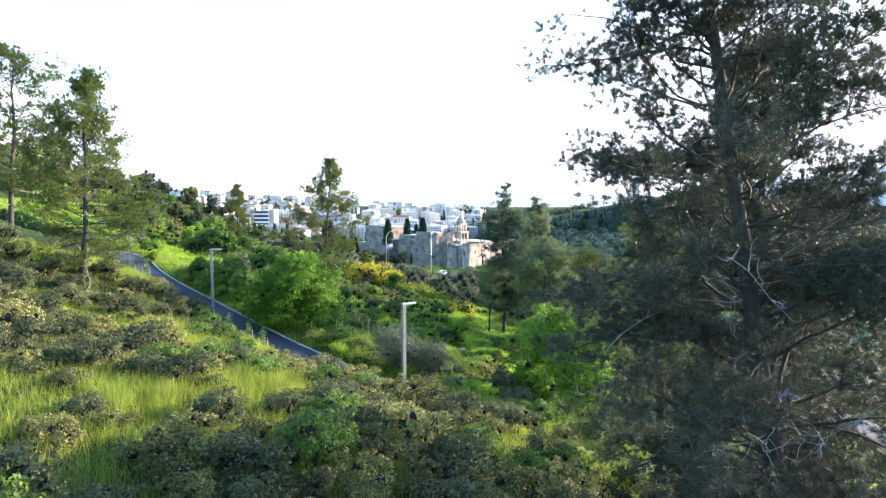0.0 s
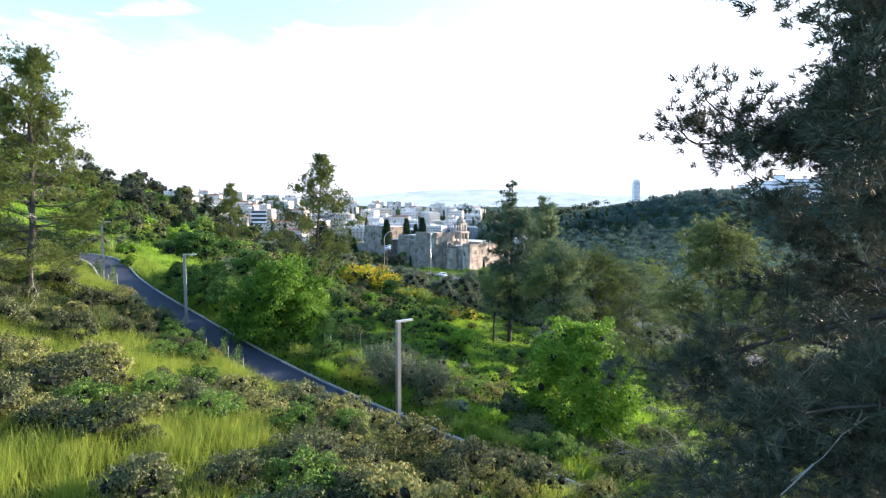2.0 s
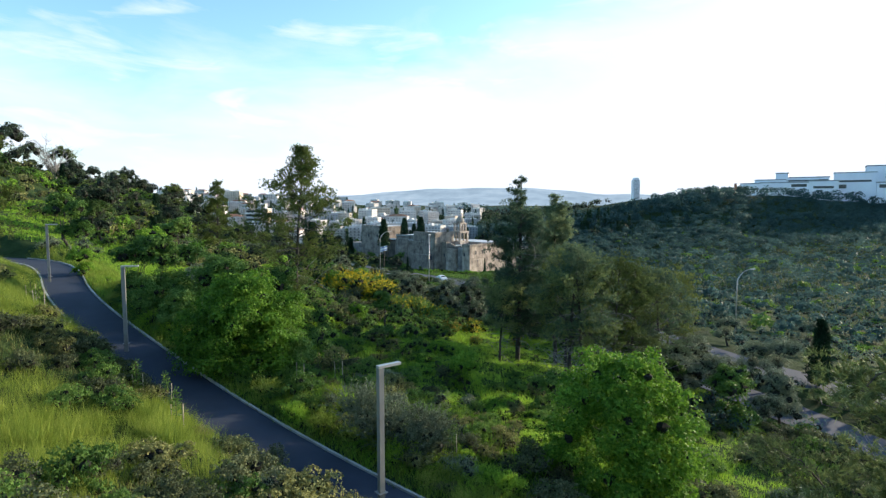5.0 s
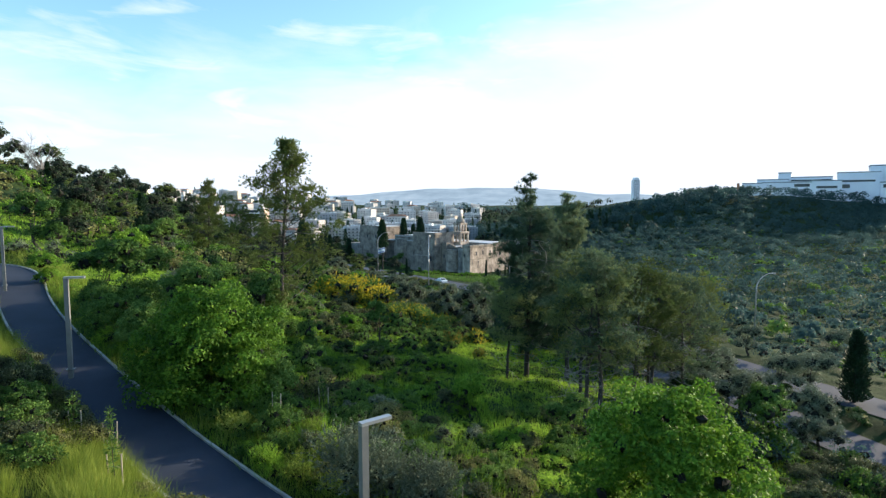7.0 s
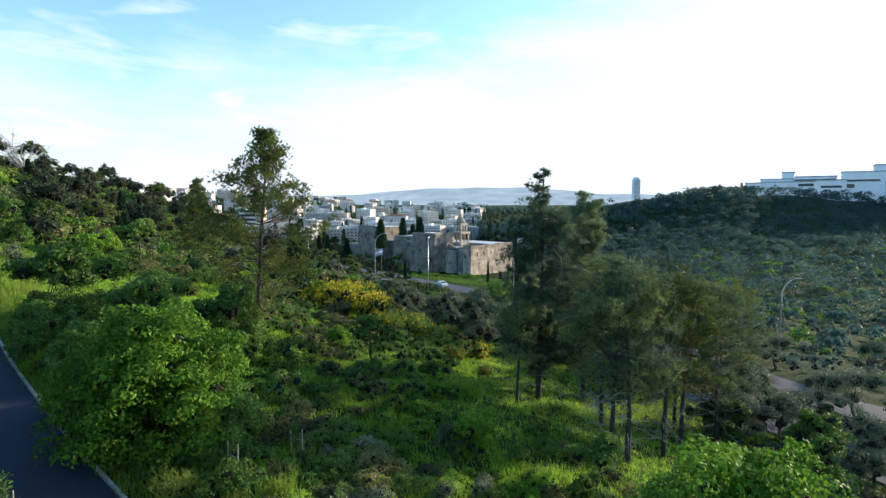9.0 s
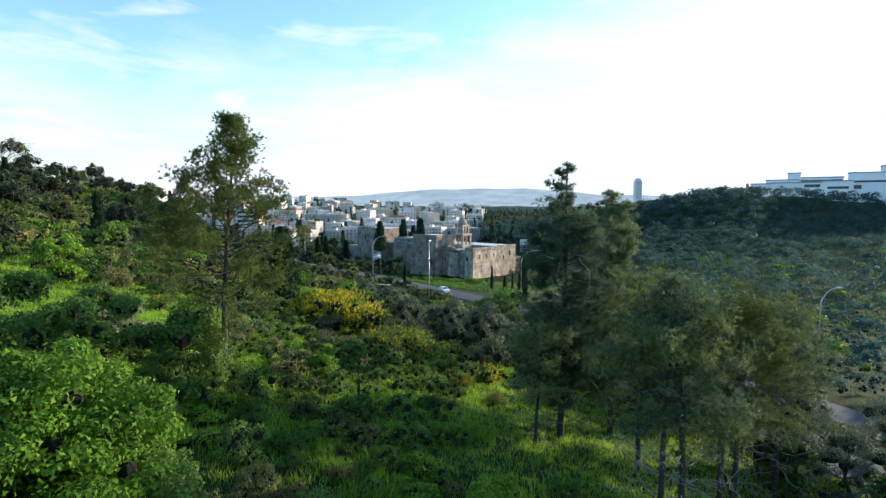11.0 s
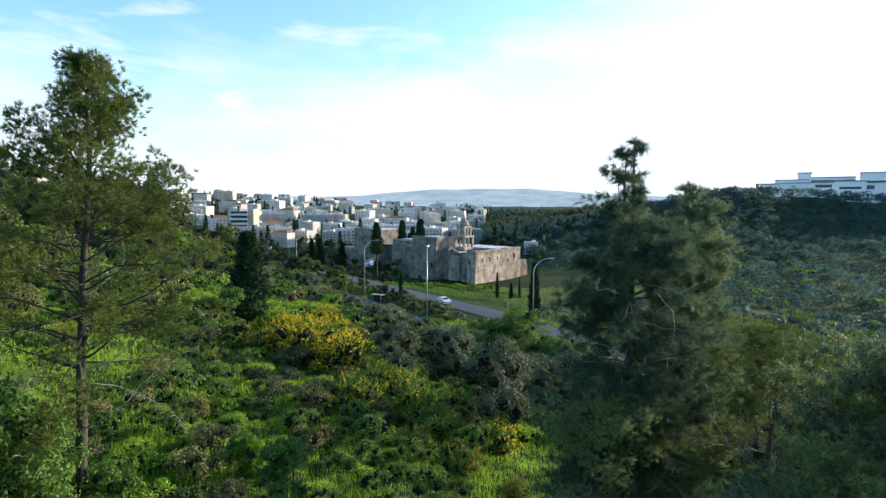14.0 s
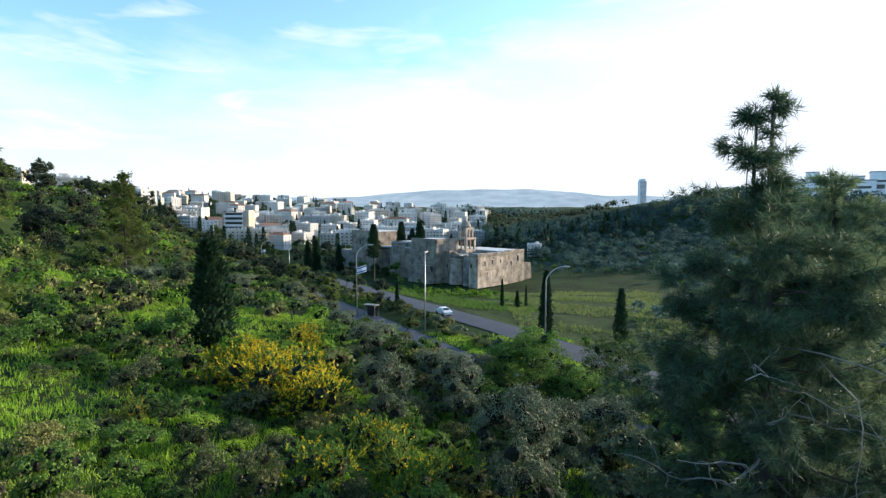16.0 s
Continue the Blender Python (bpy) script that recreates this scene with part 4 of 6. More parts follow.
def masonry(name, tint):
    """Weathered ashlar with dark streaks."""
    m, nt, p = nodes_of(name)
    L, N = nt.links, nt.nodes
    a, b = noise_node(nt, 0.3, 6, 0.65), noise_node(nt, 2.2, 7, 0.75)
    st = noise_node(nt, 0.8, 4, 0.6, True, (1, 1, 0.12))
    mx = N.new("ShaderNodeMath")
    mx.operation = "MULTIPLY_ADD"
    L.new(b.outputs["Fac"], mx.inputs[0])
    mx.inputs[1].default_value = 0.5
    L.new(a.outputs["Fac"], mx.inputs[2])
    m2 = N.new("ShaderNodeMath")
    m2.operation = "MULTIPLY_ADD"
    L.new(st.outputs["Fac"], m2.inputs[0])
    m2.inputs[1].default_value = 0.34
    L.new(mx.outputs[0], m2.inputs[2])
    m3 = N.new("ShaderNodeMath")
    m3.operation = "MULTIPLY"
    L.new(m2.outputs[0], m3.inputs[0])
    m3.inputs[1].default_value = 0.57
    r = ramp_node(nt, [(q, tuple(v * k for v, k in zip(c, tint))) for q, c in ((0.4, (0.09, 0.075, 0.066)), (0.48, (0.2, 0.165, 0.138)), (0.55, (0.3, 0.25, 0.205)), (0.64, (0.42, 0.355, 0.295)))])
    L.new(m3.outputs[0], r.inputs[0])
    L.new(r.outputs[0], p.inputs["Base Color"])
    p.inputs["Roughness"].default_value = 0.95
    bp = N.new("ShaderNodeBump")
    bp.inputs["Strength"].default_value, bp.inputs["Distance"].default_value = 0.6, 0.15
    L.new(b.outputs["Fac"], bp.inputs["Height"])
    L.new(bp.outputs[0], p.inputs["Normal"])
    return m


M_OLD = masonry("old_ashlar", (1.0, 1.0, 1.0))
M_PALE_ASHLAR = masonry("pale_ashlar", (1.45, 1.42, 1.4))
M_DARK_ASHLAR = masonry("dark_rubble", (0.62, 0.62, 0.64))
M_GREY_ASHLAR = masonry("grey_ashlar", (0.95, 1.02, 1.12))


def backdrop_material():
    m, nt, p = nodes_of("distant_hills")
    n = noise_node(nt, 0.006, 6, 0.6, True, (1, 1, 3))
    # aerial haze is put into this pale blue, which glows by itself
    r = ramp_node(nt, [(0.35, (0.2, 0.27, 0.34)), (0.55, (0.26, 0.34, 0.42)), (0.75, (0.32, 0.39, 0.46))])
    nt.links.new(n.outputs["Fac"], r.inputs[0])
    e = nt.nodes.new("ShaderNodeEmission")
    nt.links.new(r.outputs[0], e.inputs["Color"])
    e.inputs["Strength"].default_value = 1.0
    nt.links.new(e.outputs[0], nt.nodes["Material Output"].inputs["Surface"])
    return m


def build_backdrop():
    """Ridges beyond the town, self-glowing in a pale haze colour."""
    for y0, base, amp, mid, wid, seed in ((3900, 62, 76, 350, 900, 3), (3300, 30, 52, 900, 900, 5)):
        xs, hs = np.linspace(-3200, 3600, 120), np.linspace(0, 1, 8)
        top = base + amp * np.exp(-((xs - mid) / wid) ** 2) + 5 * np.sin(xs * 0.006 + seed) + 2.5 * np.sin(xs * 0.017 + seed)
        v = np.stack([np.stack([xs, np.full(120, y0 + 500 * h), -60 + (top + 60) * math.sin(h * math.pi / 2)], 1) for h in hs], 1)
        i, j = np.meshgrid(np.arange(119), np.arange(7), indexing="ij")
        q = np.stack([i * 8 + j, (i + 1) * 8 + j, (i + 1) * 8 + j + 1, i * 8 + j + 1], -1).reshape(-1, 4)
        tagged(new("backdrop", mesh_of("backdrop", v, q, M_HAZE, True)), "distant hills on the horizon, self-glowing in haze blue", "hills", kind="structure")


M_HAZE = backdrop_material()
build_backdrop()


# ---------------------------------------------------------------- the monastery
E1, E2 = np.array([math.cos(radians(46)), math.sin(radians(46))]), np.array([-math.sin(radians(46)), math.cos(radians(46))])
MON_AT = pose(14.0, 295.0, -23.2, 0, 0, 46)
mon = thing("monastery", "old fortress-like stone monastery with a bell tower", "monastery", at=MON_AT)


def mon_part(name, boxes, mat, parent=None, label=""):
    s = Shape()
    for b in boxes:
        s.box(*b[:6], taper=b[6] if len(b) > 6 else 0.0)
    return part(name, s.mesh(name, mat), parent or mon, label)


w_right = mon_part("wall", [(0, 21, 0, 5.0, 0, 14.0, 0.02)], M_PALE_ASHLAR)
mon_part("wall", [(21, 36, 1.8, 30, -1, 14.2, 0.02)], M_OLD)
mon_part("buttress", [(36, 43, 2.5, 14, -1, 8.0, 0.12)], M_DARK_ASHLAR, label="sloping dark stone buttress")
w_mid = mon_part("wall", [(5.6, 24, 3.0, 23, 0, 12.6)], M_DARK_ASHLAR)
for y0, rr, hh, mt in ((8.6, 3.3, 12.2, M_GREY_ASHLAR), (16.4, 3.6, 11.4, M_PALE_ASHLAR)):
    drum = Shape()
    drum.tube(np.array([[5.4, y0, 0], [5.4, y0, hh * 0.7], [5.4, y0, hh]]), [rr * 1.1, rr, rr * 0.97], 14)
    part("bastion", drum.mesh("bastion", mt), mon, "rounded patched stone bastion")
mon_part("wall", [(3.4, 6.4, 19.5, 23, 0, 14.8, 0.1)], M_OLD)
mon_part("wall", [(3.0, 30, 26, 60, 0, 14.6)], M_OLD)
w_tow = mon_part("tower", [(-1.4, 13, 23, 40, 0, 19.4, 0.03)], M_OLD, label="square stone tower with three small windows")
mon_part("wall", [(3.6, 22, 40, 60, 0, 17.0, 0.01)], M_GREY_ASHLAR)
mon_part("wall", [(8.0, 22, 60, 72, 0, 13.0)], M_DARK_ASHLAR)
apse = Shape()
apse.tube(np.array([[5.5, 54, 0], [5.5, 54, 13], [5.5, 54, 15.5]]), [5.6, 5.2, 4.8], 14)
part("apse", apse.mesh("apse", M_OLD, False), mon, "rounded stone apse")
mon_part("buttress", [(-4.4, -1.2, 24, 39, 0, 8.0, 0.3)], M_OLD, label="sloping stone wall foot")
for y0 in (6.2, 11.0):
    mon_part("buttress", [(3.4, 6.2, y0 - 2.0, y0 - 0.8, 0, 9.5, 0.2)], M_OLD)
w_left = mon_part("wall", [(3.0, 22, 72, 92, 0, 21.5, 0.02)], M_OLD)
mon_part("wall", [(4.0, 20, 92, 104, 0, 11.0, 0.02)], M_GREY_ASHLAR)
for b in ((0.4, 20.6, 0.5, 4.6, 14.0, 14.25), (6.2, 21.2, 4.7, 22.8, 12.6, 12.85), (21.3, 35.6, 2.2, 29.5, 14.2, 14.45), (3.4, 29.5, 26.4, 59.5, 14.6, 14.85), (-0.5, 12, 24, 39, 19.35, 19.6), (2.8, 21.4, 41, 59.5, 17.0, 17.25), (3.6, 21.4, 72.6, 91, 21.4, 21.7), (5, 20, 60.5, 71.5, 14.0, 14.3)):
    mon_part("roof", [b], M_ROOF, label="pale flat roof")
# parapets, string courses and cornices, a little proud of the walls
for b in ((-0.25, 21.0, -0.25, 0.35, 13.2, 14.7), (-0.25, 0.35, 0.35, 4.9, 13.2, 14.7), (-1.3, 12.6, 22.9, 23.6, 18.7, 20.1), (-1.6, -0.9, 23.7, 39.6, 18.7, 20.1), (3.5, 4.1, 40.3, 59.6, 16.3, 17.7), (21.1, 35.6, 1.7, 2.3, 13.6, 14.9), (2.8, 3.4, 72.4, 91.2, 20.8, 22.2)):
    mon_part("parapet", [b], M_OLD)
for b in ((-1.65, -1.2, 23.2, 39.8, 14.2, 14.6), (-0.2, 20.8, -0.16, 0.2, 7.4, 7.7), (5.4, 5.7, 3.2, 15.4, 8.6, 8.9)):
    mon_part("string_course", [b], M_OLD)
rt = rng_of(64)
for k in range(16):                                              # broken wall head between tower and corner block
    y0 = 3.2 + k * 1.25
    mon_part("merlon", [(5.5, 6.6, y0, y0 + 1.15, 12.4, 12.7 + rt.uniform(0, 0.6) + (2.2 - abs(k - 15) * 0.35 if k > 9 else 0))], M_OLD)
for x0, y0, z0, w, h in ((4.5, 0, 9.4, 0.8, 2.0), (9.5, 0, 9.6, 0.8, 2.0), (15.2, 0, 9.8, 0.8, 1.8), (25.5, 1.8, 8.0, 0.8, 1.8), (30.5, 1.8, 9.5, 0.9, 2.6), (6.0, 0, 5.2, 0.7, 1.3)):
    mon_part("window", [(x0, x0 + w, y0 + 0.02, y0 + 0.9, z0, z0 + h)], M_WINDOW)
    mon_part("lintel", [(x0 - 0.2, x0 + w + 0.2, y0 - 0.02, y0 + 0.6, z0 + h, z0 + h + 0.35)], M_STONE_C)
for y0, z0, w, h, xf in ((29.0, 15.6, 1.3, 2.1, -1.3), (32.0, 15.6, 1.3, 2.1, -1.3), (35.0, 15.6, 1.3, 2.1, -1.3), (43, 12, 1.2, 1.9, 3.5), (48, 12, 1.2, 1.9, 3.5), (54, 12, 1.2, 1.9, 3.5), (46, 6, 1.2, 1.6, 3.5), (27, 9.5, 0.8, 1.6, -1.3), (33, 10.5, 0.8, 1.6, -1.3), (37, 7.5, 0.8, 1.4, -1.3), (80, 9, 1.1, 1.8, 3.0), (64, 8, 1.4, 2.4, 7.9), (76, 15, 1.1, 1.8, 3.0), (84, 15, 1.1, 1.8, 3.0), (12.0, 5.0, 1.6, 3.4, 5.4), (20.6, 7.0, 0.9, 1.5, 3.3), (3.2, 8.5, 0.8, 1.8, -0.2), (25.5, 4.5, 1.4, 3.0, -2.6)):
    mon_part("window", [(xf + 0.1, xf + 1.2, y0, y0 + w, z0, z0 + h)], M_WINDOW)
# bell tower: two open storeys with corner piers, arched heads and a small dome
bell = Shape()
bx, by, bz = 17.0, 22.0, 13.2
bell.box(bx - 3.5, bx + 3.5, by - 3.5, by + 3.5, bz, bz + 1.6)
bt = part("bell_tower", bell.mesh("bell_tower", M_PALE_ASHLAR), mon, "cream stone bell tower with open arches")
for z0, r, h in ((bz + 1.6, 3.3, 5.0), (bz + 7.2, 2.6, 4.0)):
    for sx in (-1, 1):
        for sy in (-1, 1):
            bell = Shape()
            bell.box(bx + sx * (r - 0.45) - 0.45, bx + sx * (r - 0.45) + 0.45, by + sy * (r - 0.45) - 0.45, by + sy * (r - 0.45) + 0.45, z0, z0 + h)
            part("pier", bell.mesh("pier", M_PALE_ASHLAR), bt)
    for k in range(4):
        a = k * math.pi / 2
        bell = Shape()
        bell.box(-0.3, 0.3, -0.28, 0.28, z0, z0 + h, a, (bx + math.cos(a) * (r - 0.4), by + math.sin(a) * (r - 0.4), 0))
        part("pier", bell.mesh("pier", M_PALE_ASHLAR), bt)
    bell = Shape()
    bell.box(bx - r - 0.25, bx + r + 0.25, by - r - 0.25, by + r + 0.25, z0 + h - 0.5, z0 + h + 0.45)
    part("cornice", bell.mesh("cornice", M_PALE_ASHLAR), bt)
dome = Shape()
dz = bz + 11.6
dome.tube(np.array([[bx, by, dz + h * 1.5] for h in (0, 0.5, 1.1, 1.7, 2.2, 2.5, 2.6, 3.6)]), [2.5, 2.4, 2.1, 1.6, 1.0, 0.45, 0.1, 0.06], 14)
part("dome", dome.mesh("dome", M_OLD, True), mon, "small stone dome with a cross post")


# ---------------------------------------------------------------- town houses
def house_kind(seed, w, d, floors, mat, red=False):
    rng = rng_of(seed)
    H = floors * 3.0 + 0.6
    e = thing("apartment_house", "", "building")
    s = Shape()
    s.box(-w / 2, w / 2, -d / 2, d / 2, -7, H)
    for x0, x1, y0, y1 in ((-w / 2 - 0.1, w / 2 + 0.1, -d / 2 - 0.1, -d / 2 + 0.2), (-w / 2 - 0.1, w / 2 + 0.1, d / 2 - 0.2, d / 2 + 0.1), (-w / 2 - 0.1, -w / 2 + 0.2, -d / 2 + 0.2, d / 2 - 0.2), (w / 2 - 0.2, w / 2 + 0.1, -d / 2 + 0.2, d / 2 - 0.2)):
        s.box(x0, x1, y0, y1, H - 0.3, H + 0.9)
    part("wall", s.mesh("wall", mat), e)
    win, bal = Shape(), Shape()
    cols = max(3, int(w / 3.4))
    style = rng.choice(3, cols, p=(0.5, 0.35, 0.15))
    for f in range(floors):
        z = f * 3.0 + 1.0
        for c in range(cols):
            x = -w / 2 + (c + 0.5) * w / cols
            ww = (0.55, 0.85, 0.4)[style[c]]
            win.box(x - ww, x + ww, -d / 2 - 0.04, -d / 2 + 0.5, z, z + 1.2)
            if style[c] == 1:
                bal.box(x - w / cols * 0.48, x + w / cols * 0.48, -d / 2 - 1.5, -d / 2 - 0.01, z - 0.95, z - 0.75)
                bal.box(x - w / cols * 0.48, x + w / cols * 0.48, -d / 2 - 1.5, -d / 2 - 1.35, z - 0.75, z + 0.2)
        for sgn in (-1, 1):
            for c in range(max(2, int(d / 4.5))):
                y = -d / 2 + (c + 0.5) * d / max(2, int(d / 4.5))
                win.box(sgn * w / 2 - 0.3, sgn * w / 2 + 0.04 * sgn + (0.3 if sgn < 0 else 0), y - 0.6, y + 0.6, z, z + 1.3)
    tagged(part("glazing", win.mesh("glazing", M_WINDOW), e, "dark windows"), kind="stuff")
    if bal.n:
        tagged(part("balcony_stack", bal.mesh("balcony_stack", mat), e), kind="stuff")
    if red:
        s = Shape()
        s.add([[-w / 2 - 0.6, -d / 2 - 0.6, H + 0.5], [w / 2 + 0.6, -d / 2 - 0.6, H + 0.5], [w / 2 + 0.6, d / 2 + 0.6, H + 0.5], [-w / 2 - 0.6, d / 2 + 0.6, H + 0.5], [-w / 4, 0, H + 3.4], [w / 4, 0, H + 3.4]],
              [[0, 1, 5, 4], [2, 3, 4, 5], [3, 2, 1, 0]], [[1, 2, 5], [3, 0, 4]])
        part("roof", s.mesh("roof", M_TILE), e, "red tiled hipped roof")
    else:
        s = Shape()
        s.box(-w / 2 + 0.2, w / 2 - 0.2, -d / 2 + 0.2, d / 2 - 0.2, H, H + 0.15)
        part("roof", s.mesh("roof", M_ROOF), e)
        x = rng.uniform(-w / 4, w / 4)
        s = Shape()
        s.box(x - 2, x + 2, -2, 2.5, H + 0.15, H + 3)
        part("roof_hut", s.mesh("roof_hut", mat), e)
        s = Shape()
        for k in range(int(w / 3)):
            tx = -w / 2 + 1.5 + k * 3.0 + rng.uniform(-0.5, 0.5)
            ty = rng.uniform(-d / 2 + 1.2, -d / 2 + 2.2)
            s.tube(np.array([[tx - 0.8, ty, H + 1.7], [tx + 0.8, ty, H + 1.7]]), [0.42, 0.42], 7)
            s.box(tx - 0.8, tx + 0.8, ty - 1.2, ty - 0.3, H + 0.15, H + 0.6)
            s.box(tx - 0.6, tx + 0.6, ty - 0.2, ty + 0.2, H + 0.15, H + 1.4)
        tagged(part("tank_row", s.mesh("tank_row", M_WHITE), e, "white solar water tanks"), kind="stuff")
    return e


HOUSES, HOUSE_LABELS = [], []
for i, (w, d, fl, mt, red, lab) in enumerate((
        (24, 13, 4, M_STONE_W, False, "white stone apartment house with roof tanks"), (30, 14, 5, M_STONE_C, False, "long cream stone apartment house"),
        (18, 13, 4, M_STONE_C, False, "cream stone apartment house with balconies"), (26, 12, 4, M_STONE_W, True, "white apartment house with a red tiled roof"),
        (20, 14, 6, M_STONE_W, False, "six-storey white stone apartment house"), (34, 13, 4, M_STONE_G, False, "long grey plastered apartment house"),
        (16, 12, 3, M_STONE_W, False, "small white stone house with roof tanks"), (22, 16, 11, M_STONE_W, False, "white high-rise apartment tower"))):
    h = house_kind(200 + i, w, d, fl, mt, red)
    tagged(h, lab)
    HOUSES.append(h)
rh = rng_of(77)
used = set()


def put_house(k, x, y, rz, up=0.0, s=1.0):
    m = pose(x, y, land_at(x, y) + up, 0, 0, rz) @ Matrix.Diagonal((s, s, s, 1))
    if k in used:
        o = copy_thing(HOUSES[k], m)
        o.matrix_basis = m
    else:
        used.add(k)
        HOUSES[k].matrix_basis = m


for y, step in ((440, 23), (470, 22), (502, 21), (536, 21), (572, 21), (610, 22), (650, 23), (694, 24), (742, 25), (795, 27), (855, 29), (925, 32), (1005, 37)):
    x = -0.52 * y
    while x < 0.085 * (y - 60) - 6:
        if y > 440 or x < -0.09 * y:
            if rh.random() < 0.86:
                k = int(rh.choice(7, p=(0.2, 0.07, 0.24, 0.14, 0.2, 0.05, 0.1)))
                put_house(k, x + rh.uniform(-6, 6), y + rh.uniform(-10, 10), rh.uniform(-40, 34), rh.uniform(-1.5, 2.5), rh.uniform(0.58, 0.82))
        x += step + rh.uniform(-4, 8)
for x, y in ((-205, 1130), (-190, 1110), (-128, 1090), (-98, 1075), (-86, 1060), (-262, 1120), (-60, 1000)):
    put_house(7, x, y, rh.uniform(-20, 20), -8, 0.62)
put_house(2, -190, 342, 30, 2), put_house(1, -247, 368, 22, 6), put_house(6, 58, 420, -12, 2.0, 0.55)

# the slab block above the road: peach end wall, striped balconies
def slab_block():
    e = thing("apartment_block", "tall apartment block with striped balconies and a peach end wall", "building", at=pose(-140.5, 442, land_at(-143, 442) - 4.6, 0, 0, 2))
    s = Shape()
    s.box(-8.5, 5.2, -6, 6, -6, 27)
    part("wall", s.mesh("wall", M_STONE_C), e)
    s = Shape()
    s.box(5.2, 9, -6.4, 6.4, -6, 28)
    part("end_wall", s.mesh("end_wall", M_STONE_P), e, "peach stone end wall")
    s = Shape()
    s.box(-8.8, -7.4, -6.4, -5.9, -6, 28)
    part("pier", s.mesh("pier", M_STONE_P), e)
    for f in range(8):
        s = Shape()
        s.box(-7.3, 5.1, -7.6, -6.0, 2.2 + f * 3.1, 3.3 + f * 3.1)
        part("balcony", s.mesh("balcony", M_WHITE), e, "white balcony band")
        s = Shape()
        s.box(-6.6, 4.4, -6.05, -5.5, 3.5 + f * 3.1, 5.0 + f * 3.1)
        part("window", s.mesh("window", M_WINDOW), e)
    s = Shape()
    s.box(-8.5, 8.8, -6, 6, 28.0, 28.3)
    part("roof", s.mesh("roof", M_ROOF), e)


slab_block()


def museum():
    """Stepped white flat-roofed blocks on the hill crest."""
    e = thing("museum", "stepped white flat-roofed museum blocks on the hill", "building", at=pose(414, 622, 26, 0, 0, -34))
    n = 0
    for x0, x1, y0, y1, z0, z1 in ((-100, -79, -10, 12, -14, 3.6), (-80, -58, -12, 14, -14, 8), (-66, -36, -6, 20, -14, 12), (-46, -34, 2, 18, 12, 19.5), (-60, -12, -16, 4, -14, 8.5), (-38, 4, 6, 26, -14, 14.5), (-14, 12, -20, 0, -14, 9.5),
                                   (8, 44, -6, 20, -14, 18), (36, 76, 4, 30, -14, 25), (44, 70, -14, 4, -14, 7), (70, 120, -14, 24, -14, 22), (84, 110, -30, -14, -14, 12)):
        s = Shape()
        s.box(x0, x1, y0, y1, z0, z1)
        part("block", s.mesh("block", M_PANEL), e)
        s = Shape()
        s.box(x0 - 0.4, x1 + 0.4, y0 - 0.4, y1 + 0.4, z1, z1 + 1.1)
        part("roof_edge", s.mesh("roof_edge", M_STONE_G), e, "grey roof edge")
    for x0, x1, y0, z0, z1 in ((-56, -44, -16.2, 1.0, 2.6), (-78, -62, -12.3, 1.5, 3.2), (-30, -16, -16.2, 4, 7), (-34, 0, 5.7, 10.6, 12.2), (-10, 8, -20.3, 2, 4.4), (12, 40, -6.3, 8.5, 10.5), (40, 74, 3.7, 5, 7.5), (74, 116, -14.4, 3, 5.5), (-6, 3, 5.6, 8.5, 12.5), (12.5, 19, -6.3, 2, 6), (46, 68, -14.3, 2.0, 5.5), (52, 62, 3.6, 12, 20), (72, 80, -14.4, 8, 16)):
        s = Shape()
        s.box(x0, x1, y0 - 0.1, y0 + 0.3, z0, z1)
        part("window", s.mesh("window", M_WINDOW), e)


museum()
s = Shape()
s.box(-15, 15, -10, 10, -10, 112)
s.box(-10, 9, -10.5, 10.5, 112, 121)
ft = thing("office_tower", "slim pale glass office tower far off", "building", at=pose(862, 2515, 5, 0, 0, 8))
part("shaft", s.mesh("shaft", M_PANEL), ft)
s = Shape()
for k in range(30):
    s.box(-14, 14, -10.3, -9.9, 4 + k * 3.6, 5.2 + k * 3.6)
tagged(part("glazing", s.mesh("glazing", M_WINDOW), ft), kind="stuff")
s = Shape()
s.box(-0.9, 0.9, -0.9, 0.9, -4, 24)
tagged(new("chimney", s.mesh("chimney", M_TILE)), "plain brown brick chimney on the wooded crest", "chimney").matrix_basis = pose(293, 575, 8)


s = Shape()
s.tube(np.array([[0, 0, -0.5], [0, 0, 44 - land_at(-191, 273)]]), [0.22, 0.08], 6)
tagged(new("radio_mast", s.mesh("radio_mast", M_GALV)), "thin grey radio mast on the wooded ridge", "mast").matrix_basis = pose(-191, 273, land_at(-191, 273))


